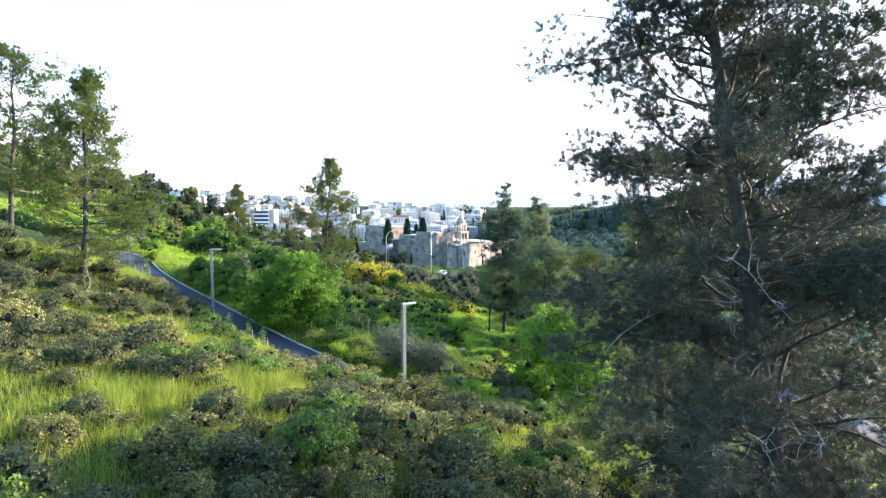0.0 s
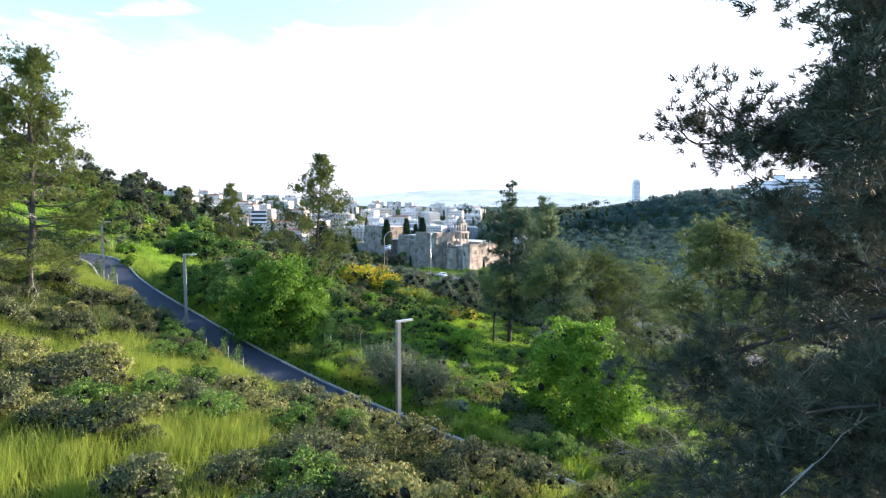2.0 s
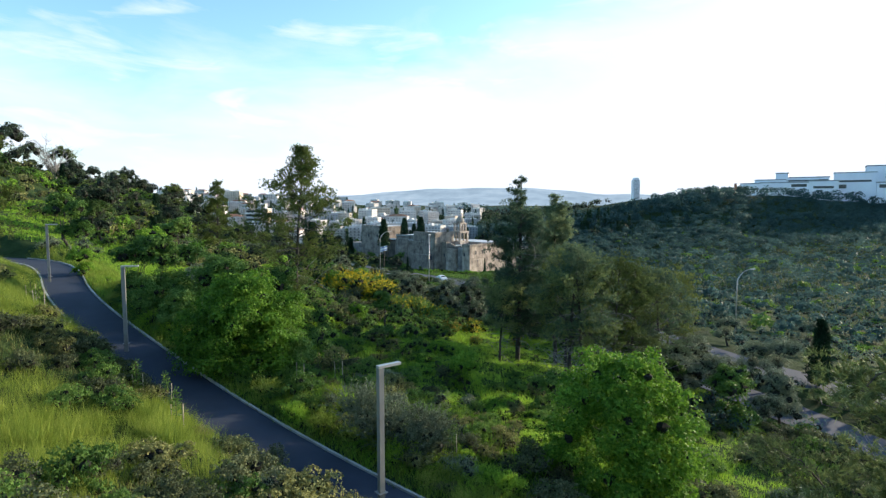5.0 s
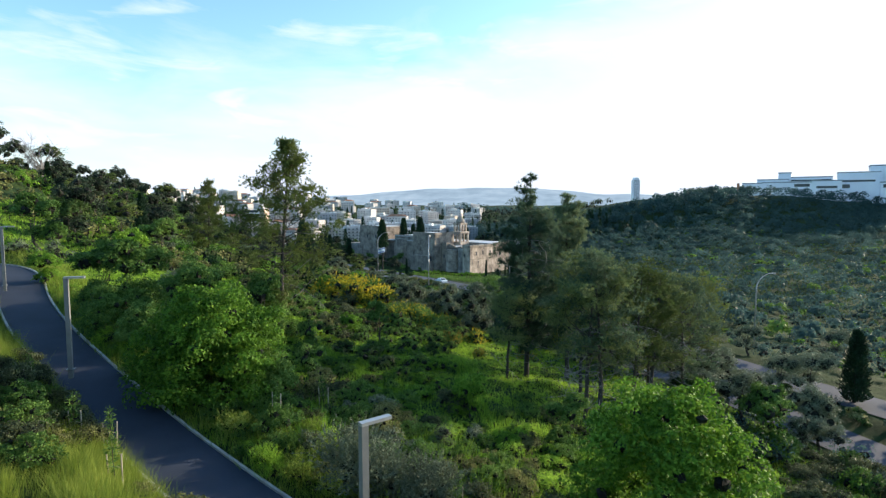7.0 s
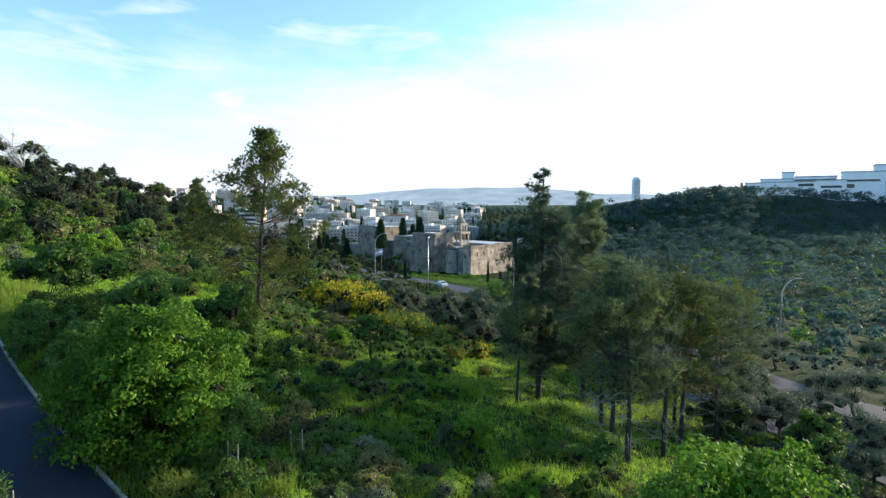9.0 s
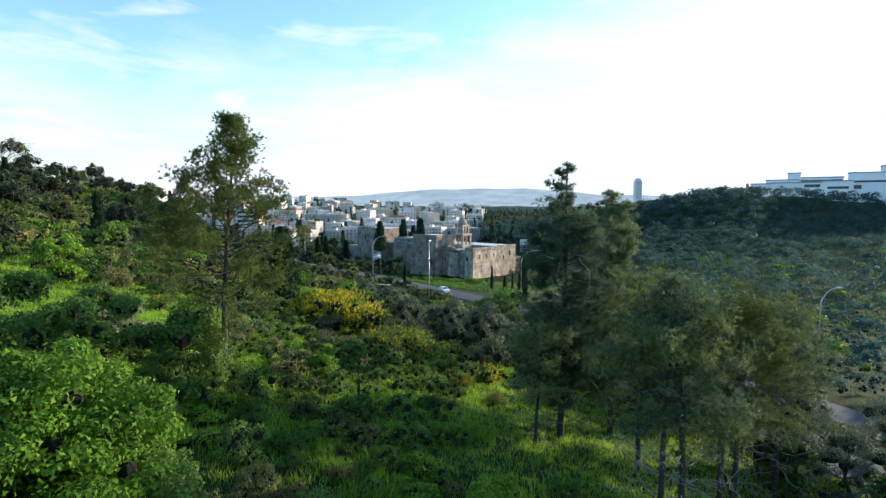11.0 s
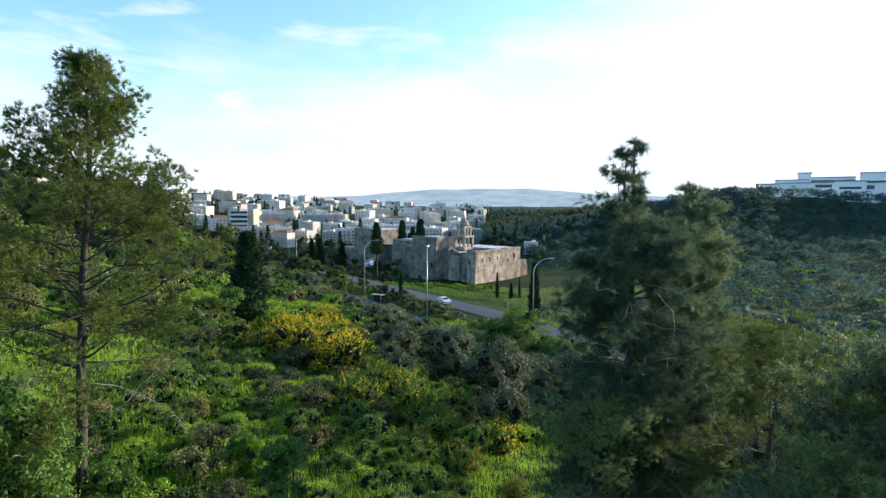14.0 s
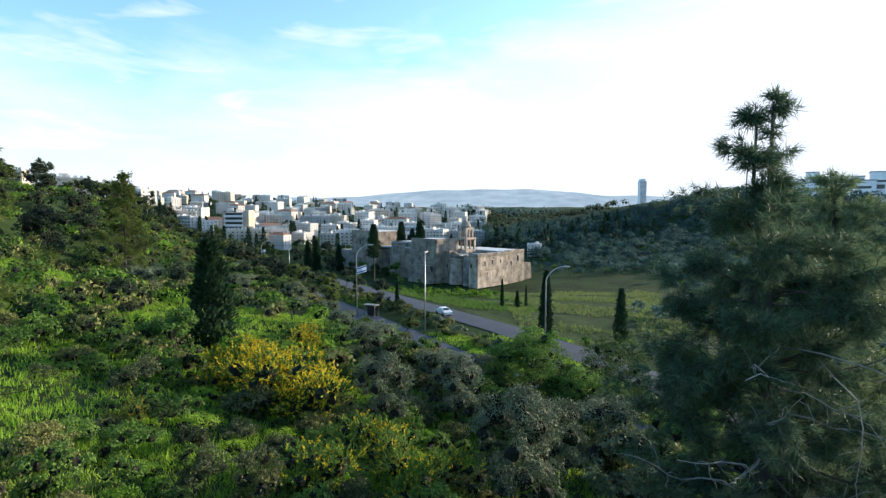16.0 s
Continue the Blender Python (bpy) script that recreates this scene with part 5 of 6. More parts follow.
# ---------------------------------------------------------------- street furniture
def mast(x, y, h, arm, flag=False, kind="street_lamp", rz=0.0):
    e = thing(kind, "tall galvanised street lamp mast by the road", "street lamp", "road lamps", at=pose(x, y, land_at(x, y), 0, 0, rz))
    s = Shape()
    if arm:
        a = np.linspace(0, 1, 8)
        pts = [[0, 0, 0], [0, 0, h - 2.2]] + [[2.6 * t ** 1.6, 0, h - 2.2 + 2.2 * math.sin(t * 1.5)] for t in a[1:]]
        s.tube(np.array(pts), np.linspace(0.11, 0.05, len(pts)), 8)
    else:
        s.tube(np.array([[0, 0, 0], [0, 0, h]]), [0.13, 0.08], 8)
    part("mast", s.mesh("mast", M_GALV, True), e)
    s = Shape()
    if arm:
        s.box(2.4, 3.3, -0.16, 0.16, h - 0.12, h + 0.06)
    else:
        s.box(-0.2, 0.9, -0.16, 0.16, h, h + 0.16)
    part("lamp_head", s.mesh("lamp_head", M_GALV), e)
    if flag:
        u, w = np.meshgrid(np.linspace(0, 1, 9), np.linspace(0, 1, 5), indexing="ij")
        for nm, mt, lo, hi, o in (("flag", M_WHITE, 0, 1, 0.0), ("flag_stripe", M_BLUE, 0.12, 0.28, 0.012), ("flag_stripe", M_BLUE, 0.72, 0.88, 0.012)):
            ww = lo + (hi - lo) * w
            v = np.stack([0.1 + u * 1.9, -0.012 - o + 0.12 * np.sin(u * 7 + ww * 2), h * 0.60 + ww * 1.3 + u * 0.5], -1)
            i, j = np.meshgrid(np.arange(8), np.arange(4), indexing="ij")
            q = np.stack([i * 5 + j, (i + 1) * 5 + j, (i + 1) * 5 + j + 1, i * 5 + j + 1], -1).reshape(-1, 4)
            back = v.reshape(-1, 3) + np.array([0, 0.02 + 2 * o, 0])
            part(nm, mesh_of(nm, np.concatenate([v.reshape(-1, 3), back]), np.concatenate([q, q[:, ::-1] + 45]), mt, True), e, "white and blue flag cloth" if nm == "flag" else "")
    return e


mast(-17.0, 167.3, 14.2, True, True, rz=20)
mast(-3.2, 150.9, 13.3, False, rz=70)
mast(-56.6, 263.2, 13.4, False, rz=60)
mast(-86.6, 323.6, 13.4, True, True, rz=20)
mast(-108, 364, 12.9, False, rz=40)
mast(14.5, 139.5, 12.5, True, rz=-8)
mast(50.0, 108.0, 12.0, True, rz=10)
for x, y in ((-15.6, 167.8), (-55.0, 263.6), (-85, 324)):
    e = thing("bus_shelter", "small black roadside shelter beside the mast", "shelter", at=pose(x + 1.2, y + 0.6, land_at(x + 1.2, y + 0.6), 0, 0, -25))
    s = Shape()
    s.box(-1.2, 1.2, 0.55, 0.65, 0.1, 2.3)
    part("back_panel", s.mesh("back_panel", M_BLACK), e)
    s = Shape()
    s.box(-1.4, 1.4, -0.7, 0.75, 2.32, 2.45)
    part("roof", s.mesh("roof", M_STEEL), e)
    for sx in (-1.15, 1.15):
        s = Shape()
        s.box(sx - 0.05, sx + 0.05, -0.6, -0.5, 0, 2.3)
        part("post", s.mesh("post", M_STEEL), e)


def car(x, y, rz):
    e = thing("car", "white saloon car on the far carriageway", "car", at=pose(x, y, land_at(x, y) + 0.1, 0, 0, rz))
    prof = [(-2.2, 0.35), (-2.2, 0.8), (-1.95, 0.95), (-1.35, 1.02), (-0.75, 1.45), (0.6, 1.45), (1.2, 0.98), (2.05, 0.85), (2.2, 0.6), (2.2, 0.35)]
    v = [[px, sy * (0.86 if pz < 1.1 else 0.68), pz] for sy in (-1, 1) for px, pz in prof]
    n = len(prof)
    s = Shape()
    s.add(v, [[i, i + 1, n + i + 1, n + i] for i in range(n - 1)] + [[n - 1, 0, n, 2 * n - 1], [0, 9, 8, 1], [1, 8, 7, 2], [2, 7, 6, 3], [3, 6, 5, 4], [n + 1, n + 8, n + 9, n], [n + 2, n + 7, n + 8, n + 1], [n + 3, n + 6, n + 7, n + 2], [n + 4, n + 5, n + 6, n + 3]])
    part("body", s.mesh("body", M_WHITE), e)
    s = Shape()
    s.add([[-1.28, -0.6, 1.1], [-1.28, 0.6, 1.1], [-0.82, 0.58, 1.42], [-0.82, -0.58, 1.42]], [[0, 1, 2, 3]])
    s.add([[-1.3, -0.6, 1.12], [-1.3, 0.6, 1.12], [-0.84, 0.58, 1.44], [-0.84, -0.58, 1.44]], [[3, 2, 1, 0]])
    part("rear_window", s.mesh("rear_window", M_WINDOW), e)
    for wx in (-1.35, 1.35):
        for wy in (-0.82, 0.82):
            s = Shape()
            s.tube(np.array([[wx, wy - 0.1, 0.32], [wx, wy + 0.1, 0.32]]), [0.32, 0.32], 14)
            part("wheel", s.mesh("wheel", M_TYRE), e)
    for sy in (-0.65, 0.65):
        s = Shape()
        s.box(-2.23, -2.18, sy - 0.18, sy + 0.18, 0.62, 0.78)
        part("tail_light", s.mesh("tail_light", M_TILE), e)


car(-0.2, 167.6, 116)


def staked_sapling(seed):
    rng = rng_of(seed)
    e = thing("sapling", "young staked sapling with pale wooden stakes", "sapling", "saplings along the path")
    s = Shape()
    ln = walk_line(rng, (0, 0, 0), (0, 0, 1), 2.3, 5, 0.06)
    s.tube(ln, np.linspace(0.025, 0.008, 6), 5)
    part("trunk", s.mesh("trunk", M_BARK), e)
    for sx, sy in ((-0.3, 0.05), (0.3, -0.05)):
        s = Shape()
        s.tube(np.array([[sx, sy, -0.2], [sx + rng.normal(0, 0.04), sy, 1.6]]), [0.035, 0.03], 6)
        part("stake", s.mesh("stake", M_STAKE), e)
    s = Shape()
    s.tube(np.array([[-0.3, 0.05, 1.0], [0, 0.02, 1.03], [0.3, -0.05, 1.0]]), 0.018, 4)
    part("tie", s.mesh("tie", M_STAKE), e)
    k = 170
    p, w = along(ln, rng.uniform(0.4, 1, k))
    d = unit(rng.normal(0, 1, (k, 3)) + np.array([0, 0, 0.3]))
    part("foliage", mesh_of("foliage", *blades(p + d * rng.uniform(0, 0.25, (k, 1)), d, unit(np.cross(d, rng.normal(0, 1, (k, 3)))), rng.uniform(0.1, 0.2, k), np.full(k, 0.07)), M_GREEN), e)
    return e


sap = staked_sapling(5)
sap.matrix_basis = on_land(-17.6, 45.6)
for i, (x, y, s_) in enumerate(((-13.6, 41.9, 1.0), (-27.8, 52.2, 0.95), (-22.2, 48.9, 0.95), (-9.4, 50.0, 1.05), (-16.2, 45.9, 0.9), (-4.2, 47.5, 0.9), (0.6, 44.2, 0.8), (-7.5, 53.5, 0.9), (-31.5, 56.5, 0.9), (-44, 82.5, 0.9), (-47, 84.5, 0.9))):
    copy_thing(sap, on_land(x, y, i * 0.9, s_))


# ---------------------------------------------------------------- trees of the slopes and the valley
def clear(x, y, gap=0.6):
    """Whether a plant of that half-width leaves path and roads free."""
    ax, ay = np.array([x], float), np.array([y], float)
    return all(off_line(ax, ay, k)[0][0] > LINES[k][1] + gap for k in LINES)


for x, y, rx, h, mt, lab in ((8.2, 112.4, 4.3, 8.3, M_GREEN, "green round-headed tree on the road verge"), (18.8, 120.5, 4.2, 8.2, M_DARK, "dark green tree between the carriageways"), (24.6, 113.0, 3.9, 8.4, M_DARK, "dark green tree between the carriageways"), (12.2, 107.2, 2.8, 6.8, M_GREEN, "slim green tree on the road verge"), (4.6, 122.0, 2.4, 4.2, M_OLIVE, "silvery bush-like tree on the road verge")):
    bush("tree", clump_meshes(int(h * 90), rx, h, mt, 26, 11, 14000, 0.22, 0.1, 1.0, small=0.44, core=0.22, dome=True), lab, "tree", on_land(x, y))
OLIVES = [clump_meshes(300 + i, 2.6, 5.4, M_OLIVE, 14, 13, 9000, 0.17, 0.055, 1.3, 0.5, 0.55) for i in range(3)]
for i, (x, y, s, sz) in enumerate(((28.0, 77.7, 1.2, 1.2), (30.6, 75.0, 1.15, 1.1), (38.6, 82.0, 1.0, 1.0), (34.0, 70.6, 1.05, 1.05), (24.0, 75.8, 1.0, 1.1), (31.5, 67.0, 0.8, 0.7), (-4.7, 101.6, 1.15, 1.1), (-8.2, 119.7, 1.2, 1.15), (-1.1, 118.1, 1.15, 1.0), (3.8, 89.3, 1.3, 1.35), (6.8, 94.5, 1.1, 1.2), (11.5, 99, 1.2, 1.2), (1.0, 106, 1.15, 1.15), (33.0, 83.1, 1.3, 1.1), (40.9, 84.2, 1.3, 1.05), (34.3, 77.9, 1.4, 0.9), (26.5, 74.5, 1.2, 1.0), (48, 77, 1.3, 1.1), (34.3, 69.2, 1.0, 1.0), (33.4, 77.0, 1.35, 1.35), (41.0, 80.5, 1.2, 1.1), (30.2, 79.5, 1.2, 1.2),
                                   (46.5, 72.5, 1.0, 0.95), (-6.5, 111.0, 0.9, 0.8), (2.0, 112, 1.0, 0.9), (-13.5, 132, 1.0, 0.9), (28, 96, 1.1, 1.0), (60, 84, 1.1, 1.0), (56, 97, 1.2, 1.0), (44, 99, 1.0, 0.9), (25.5, 86.5, 1.1, 1.05), (-33, 150, 1.2, 1.1), (-42, 138, 1.1, 1.0), (-25, 152, 1.2, 1.0), (-49, 118, 1.1, 1.0))):
    if clear(x, y, 0.9):
        bush("olive_tree", OLIVES[i % 3], "silvery grey olive tree with a twisted trunk", "tree", on_land(x, y, i * 2.1, s, sz=sz), "olive trees")

YBUSH = [sprig_meshes(320 + i, 2.3, 3.0, M_GREEN, 18, 560, 8, 0.16, 0.07, 0.5, 0.5, 0.4, mix=M_YELLOW, mixshare=sh) for i, sh in enumerate((0.95, 0.6, 0.25))]
for i, (x, y, s, k) in enumerate(((-13.4, 101.0, 1.65, 0), (-9.6, 99.6, 1.45, 0), (-16.4, 104.5, 1.3, 0), (-15.7, 123.1, 1.15, 0), (-20, 116.5, 0.9, 0), (-11.5, 106.5, 1.1, 1), (-2.5, 92.5, 1.1, 2), (-5.2, 95, 1.0, 2), (-21.0, 112.0, 0.9, 1), (0.4, 92.0, 0.9, 2), (-0.8, 88.5, 1.0, 2), (3.8, 86.8, 0.9, 1), (-7.0, 88.6, 1.0, 2))):
    bush("broom_bush", YBUSH[k], "flowering yellow broom bush" if k < 2 else "green broom bush with scattered yellow flowers", "bush", on_land(x, y, i * 1.3, s), "broom bushes")
RUST = [sprig_meshes(330 + i, 1.6, 2.4, M_GREEN, 10, 240, 9, 0.16, 0.07, 0.5, 0.5, 0.4, mix=M_ORANGE, mixshare=0.5) for i in range(2)]
for i, (x, y, s) in enumerate(((0.4, 80.6, 1.1), (-1.4, 84.5, 1.0), (4.2, 80.0, 0.7), (9.5, 82.5, 0.9), (-30.0, 92, 1.0), (-19.5, 93, 0.8))):
    bush("rust_bush", RUST[i % 2], "rust-orange flowering bush in the meadow", "bush", on_land(x, y, i * 2.2, s))

CYP = [cypress_meshes(340 + i, 11.0, 1.35, 4200, 0.5, 0.17) for i in range(2)]
for i, (x, y, s, w) in enumerate(((-24.1, 117.0, 1.08, 1.75), (16.0, 147.5, 1.0, 0.9), (29.8, 153.6, 0.88, 1.1), (45.3, 79.8, 0.75, 1.5), (-100, 163, 0.82, 1.2), (-10, 176.5, 0.55, 0.7), (13.5, 190, 0.62, 0.6), (20, 196, 0.5, 0.6), (24.5, 199, 0.45, 0.5), (17.5, 193.5, 0.4, 1.3), (-58, 128, 0.9, 1.2))):
    m = on_land(x, y, i * 1.1)
    m = m @ Matrix.Diagonal((s * w, s * w, s, 1))
    tree("cypress_tree", CYP[i % 2], "narrow dark green cypress tree", "tree", m, "cypresses")
# the lone cypress with a bare stem before the monastery, and those on its terrace
tall_cyp = Shape()
tall_cyp.tube(np.array([[0, 0, -0.3], [0.2, 0, 9], [0, 0.1, 17]]), [0.4, 0.3, 0.12], 7)
lone = thing("cypress_tree", "tall cypress with a bare trunk before the stone wall", "tree", at=on_land(-26.5, 268))
part("trunk", tall_cyp.mesh("trunk", M_BARK, True), lone)
lc = part("crown", CYP[0][1], lone)
lc.matrix_basis = pose(0.1, 0, 11.5) @ Matrix.Diagonal((2.1, 2.1, 1.2, 1))
for x, y, s, w in ((-22.5, 352, 2.35, 1.5), (-12.8, 352, 2.4, 1.6), (-17, 356, 2.0, 1.4), (-62, 330, 1.5, 1.5), (-54, 345, 1.3, 1.7), (-70, 345, 1.4, 1.4)):
    tree("cypress_tree", CYP[1], "broad dark cypress behind the monastery wall", "tree", on_land(x, y, x) @ Matrix.Diagonal((s * w * 0.8, s * w * 0.8, s, 1)), "cypresses")

BROAD = [clump_meshes(350 + i, r, h, m, 13, 12, 6500, 0.21, 0.14, tr) for i, (r, h, m, tr) in enumerate(((2.6, 5.6, M_GREEN, 1.0), (2.4, 5.0, M_DARK, 0.8), (2.2, 4.2, M_BRIGHT, 0.3), (1.25, 5.6, M_GREEN, 0.7)))]
for i, (x, y, s, k) in enumerate(((-15.6, 66.0, 1.1, 0), (-5.9, 68.6, 0.95, 3), (-24.6, 63.5, 1.25, 0), (-19.5, 61.5, 1.1, 0), (-28.5, 66.5, 1.1, 0), (-22, 70, 1.0, 0), (1.7, 57.3, 0.75, 2), (8.2, 55.5, 0.7, 0), (-42, 95, 1.3, 2), (-9.5, 74.5, 0.6, 2), (-18, 106, 1.0, 2), (-22.4, 105.2, 1.05, 0), (-1.5, 90.5, 0.6, 2), (-38, 72.5, 0.75, 2), (24, 73, 1.0, 1), (27.5, 66, 1.1, 0), (-52, 92, 1.4, 0), (-56, 104, 1.5, 1), (-45, 108, 1.4, 0), (-18, 285, 1.0, 0), (-12, 288, 0.6, 2), (4, 284, 0.5, 2), (8.2, 114.5, 1.6, 0), (12.0, 110, 1.3, 1), (14.2, 104, 1.3, 1), (17.5, 99.5, 1.2, 0), (20.5, 96, 1.2, 1), (22.5, 90.5, 1.2, 0), (25, 87, 1.1, 1))):
    bush("leafy_tree", BROAD[k], ("green broad-leaved tree on the slope", "dark green dense broad-leaved tree", "bright green leafy shrub tree", "small slim dark green tree")[k], "tree", on_land(x, y, i * 1.7, s), "broad-leaved trees")

GREY = [bush_meshes(360 + i, 1.9, 2.3, M_OLIVE, 12, 1700, 0.18, 0.04, core=0.35, stems=12) for i in range(2)]
for i, (x, y, s) in enumerate(((-27.2, 78.4, 1.35), (-24.2, 80.0, 1.0), (-46.5, 88.5, 1.2), (-50.5, 86.5, 1.1), (-6.0, 33.2, 0.7), (-3.4, 49.0, 0.8), (-0.6, 50.5, 0.7), (0.6, 41.6, 0.8), (12, 46, 0.7))):
    bush("grey_shrub", GREY[i % 2], "grey twiggy shrub on the slope", "shrub", on_land(x, y, i * 2.4, s), "grey shrubs")

# ridge and valley pines
DENSE = [clump_meshes(370 + i, 4.2, 10.5, (M_PINE, M_PINE_LIGHT, M_PINE)[i], 13, 10, 2300, 0.45, 0.24, 2.4) for i in range(3)]
rp = rng_of(91)
spots = []
for _ in range(1500):
    x, y = rp.uniform(-230, -44), rp.uniform(95, 400)
    if x > -46 - (y - 95) * 0.22 and y < 200 or y >= 200 and off_line(np.array([x]), np.array([y]), "near")[0][0] < 10:
        continue
    if len(spots) < 135 and clear(x, y, 4) and all((x - a) ** 2 + (y - b) ** 2 > 9.0 ** 2 for a, b in spots):
        spots.append((x, y))
spots += [(-92, 205), (-98, 212), (-88, 215), (-84, 190), (-106, 236), (-112, 246), (-103, 250), (-42, 128), (-36, 122), (-38, 140), (-24, 212), (-15.5, 190), (-30, 230), (-5, 140), (-40, 236)]
for i, (x, y) in enumerate(spots):
    s = rp.uniform(0.7, 1.15) * (0.62 if x > -45 else 1)
    bush("pine_tree", DENSE[i % 3], ("dark round-crowned pine on the hillside", "light green round-crowned pine on the hillside", "dark round-crowned pine on the hillside")[i % 3], "tree", on_land(x, y, i * 1.9, s), "hillside pines")
for i, (x, y, s) in enumerate(((-146, 290, 1.25), (-131, 294, 1.3), (-138, 284, 1.1), (-152, 300, 1.2), (-118, 262, 1.0), (-66, 178, 1.0), (-72, 160, 1.1), (-80, 172, 1.1))):
    bush("pine_tree", DENSE[2 * (i % 2)], "large dark round-crowned pine on the ridge", "tree", on_land(x, y, i * 1.3, s), "hillside pines")
# a bare winter tree on the ridge
bare_tree = Shape()
rb = rng_of(8)
for k in range(26):
    a = rb.uniform(0, 6.28)
    base = np.array([0, 0, rb.uniform(1.5, 4)])
    ln = walk_line(rb, base, unit(np.array([math.cos(a) * 0.8, math.sin(a) * 0.8, 1.0])), rb.uniform(5, 8), 6, 0.15, 0.05)
    bare_tree.tube(ln, np.linspace(0.1, 0.025, 7), 4, False)
    for _ in range(7):
        p0, w0 = along(ln, rb.uniform(0.3, 1, 1))
        bare_tree.tube(walk_line(rb, p0[0], unit(w0[0] + rb.normal(0, 0.6, 3)), rb.uniform(1, 2.4), 4, 0.2), np.linspace(0.04, 0.015, 5), 3, False)
bare_tree.tube(np.array([[0, 0, -0.3], [0, 0, 5]]), [0.3, 0.2], 7)
tagged(new("bare_tree", bare_tree.mesh("bare_tree", M_GREYBARK)), "leafless grey tree on the ridge", "tree").matrix_basis = on_land(-112, 178) @ Matrix.Diagonal((1.3, 1.3, 1.3, 1))

for i, (x, y, s) in enumerate(((-25, 178, 0.8), (-33, 190, 0.8), (-38, 203, 0.8), (-47, 214, 0.85), (-46, 226, 0.75), (-55, 238, 0.85), (-62, 252, 0.8), (-72, 268, 0.85), (-22.5, 170.5, 0.62), (-66, 240, 0.9), (-76, 254, 0.9), (-13.2, 176.5, 0.6), (-31, 176, 0.8), (-36, 182, 0.8), (-29, 164, 0.6), (-21, 196, 0.5))):
    bush("pine_tree", DENSE[1 + i % 2], "round-crowned pine beside the road", "tree", on_land(x, y, i * 2.3, s), "roadside pines")
# trees among the houses
rc = rng_of(92)
FARTREE = [bush_meshes(380 + i, 4.0, 8.5, (M_DARK, M_PINE)[i], 6, 200, 1.4, 0.85, 1.5) for i in range(2)]
FARCYP = cypress_meshes(385, 13.0, 1.9, 420, 1.1, 0.5)
for i in range(380):
    y = 385 + 720 * rc.random() ** 1.5
    x = rc.uniform(-0.5 * y, 0.1 * (y - 60))
    if rc.random() < 0.4:
        tree("cypress_tree", FARCYP, "dark cypress among the town houses", "tree", on_land(x, y, i, rc.uniform(0.6, 1.2)), "town trees")
    else:
        bush("town_tree", FARTREE[i % 2], "dark round tree among the town houses", "tree", on_land(x, y, i, rc.uniform(0.6, 1.3)), "town trees")
town = np.stack([rc.uniform(-0.5, 0.1, 800), 400 + 700 * rc.random(800) ** 1.4, rc.uniform(0.45, 0.95, 800)], 1)
town[:, 0] *= town[:, 1]
TOWN_WOOD = town
for i in range(46):
    x = rc.uniform(34, 150)
    y = rc.uniform(420, 500) + 0.3 * (x - 60)
    tree("cypress_tree", FARCYP, "dark cypress on the wooded hill foot", "tree", on_land(x, y, i, rc.uniform(0.6, 1.15)), "hill cypresses")


def stuff_plants(name, pts, leaves, size, wide, r, h, mat, label, category, seed, lumps=3, core=0.36, heart=M_INNER_SHADE):
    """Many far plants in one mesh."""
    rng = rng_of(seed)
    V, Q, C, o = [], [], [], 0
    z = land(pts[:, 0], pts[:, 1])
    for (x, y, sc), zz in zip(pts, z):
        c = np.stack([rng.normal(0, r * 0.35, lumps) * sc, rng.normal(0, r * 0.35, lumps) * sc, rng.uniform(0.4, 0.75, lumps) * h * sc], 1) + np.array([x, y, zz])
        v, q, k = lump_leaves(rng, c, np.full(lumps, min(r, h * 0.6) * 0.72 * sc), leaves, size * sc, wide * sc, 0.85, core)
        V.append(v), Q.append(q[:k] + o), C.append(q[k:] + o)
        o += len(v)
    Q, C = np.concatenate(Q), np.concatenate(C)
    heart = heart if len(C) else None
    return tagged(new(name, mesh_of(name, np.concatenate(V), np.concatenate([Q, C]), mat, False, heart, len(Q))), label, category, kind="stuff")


rf = rng_of(93)
stuff_plants("town_greenery", TOWN_WOOD, 60, 1.3, 0.8, 3.4, 6.0, M_DARK, "dark garden trees between the houses", "trees", 10, 3)
n = 260
X, Y = rf.uniform(30, 170, n), rf.uniform(430, 900, n)
stuff_plants("pine_wood", np.stack([X + 0.04 * (Y - 430), Y, rf.uniform(0.7, 1.2, n)], 1), 40, 1.9, 1.0, 4.0, 8.0, M_PINE, "dark pine wood beyond the monastery", "wood", 11)
n = 5200
a, d = rf.uniform(-30, 720, n), 40 - 190 * rf.random(n) ** 0.85
X, Y = 60 + a * 0.949 - d * 0.316, 480 + a * 0.316 + d * 0.949
museum_gap = ((X - 408) * 0.83 - (Y - 618) * 0.56 > -106) & (d > -14) & (a > 250)
wood_pts = np.stack([X, Y, (0.45 + 0.75 * rf.random(n) ** 1.3) * np.where(d > -22, 1.35, np.clip(1.15 + d / 260, 0.6, 1.2))], 1)[~museum_gap & (X < 0.95 * Y)][:3900]
stuff_plants("pine_wood", wood_pts[:2600], 95, 1.25, 0.8, 4.4, 8.0, M_FAR_HAZE, "dense dark pine wood covering the upper hill", "wood", 1, 2, 0)
stuff_plants("pine_wood", wood_pts[2600:], 95, 1.25, 0.8, 4.2, 7.0, M_FAR_HAZE, "dark green mixed wood covering the upper hill", "wood", 2, 2, 0)
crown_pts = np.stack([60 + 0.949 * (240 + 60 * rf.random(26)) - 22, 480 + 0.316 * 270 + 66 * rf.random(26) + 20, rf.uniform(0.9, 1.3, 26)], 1)
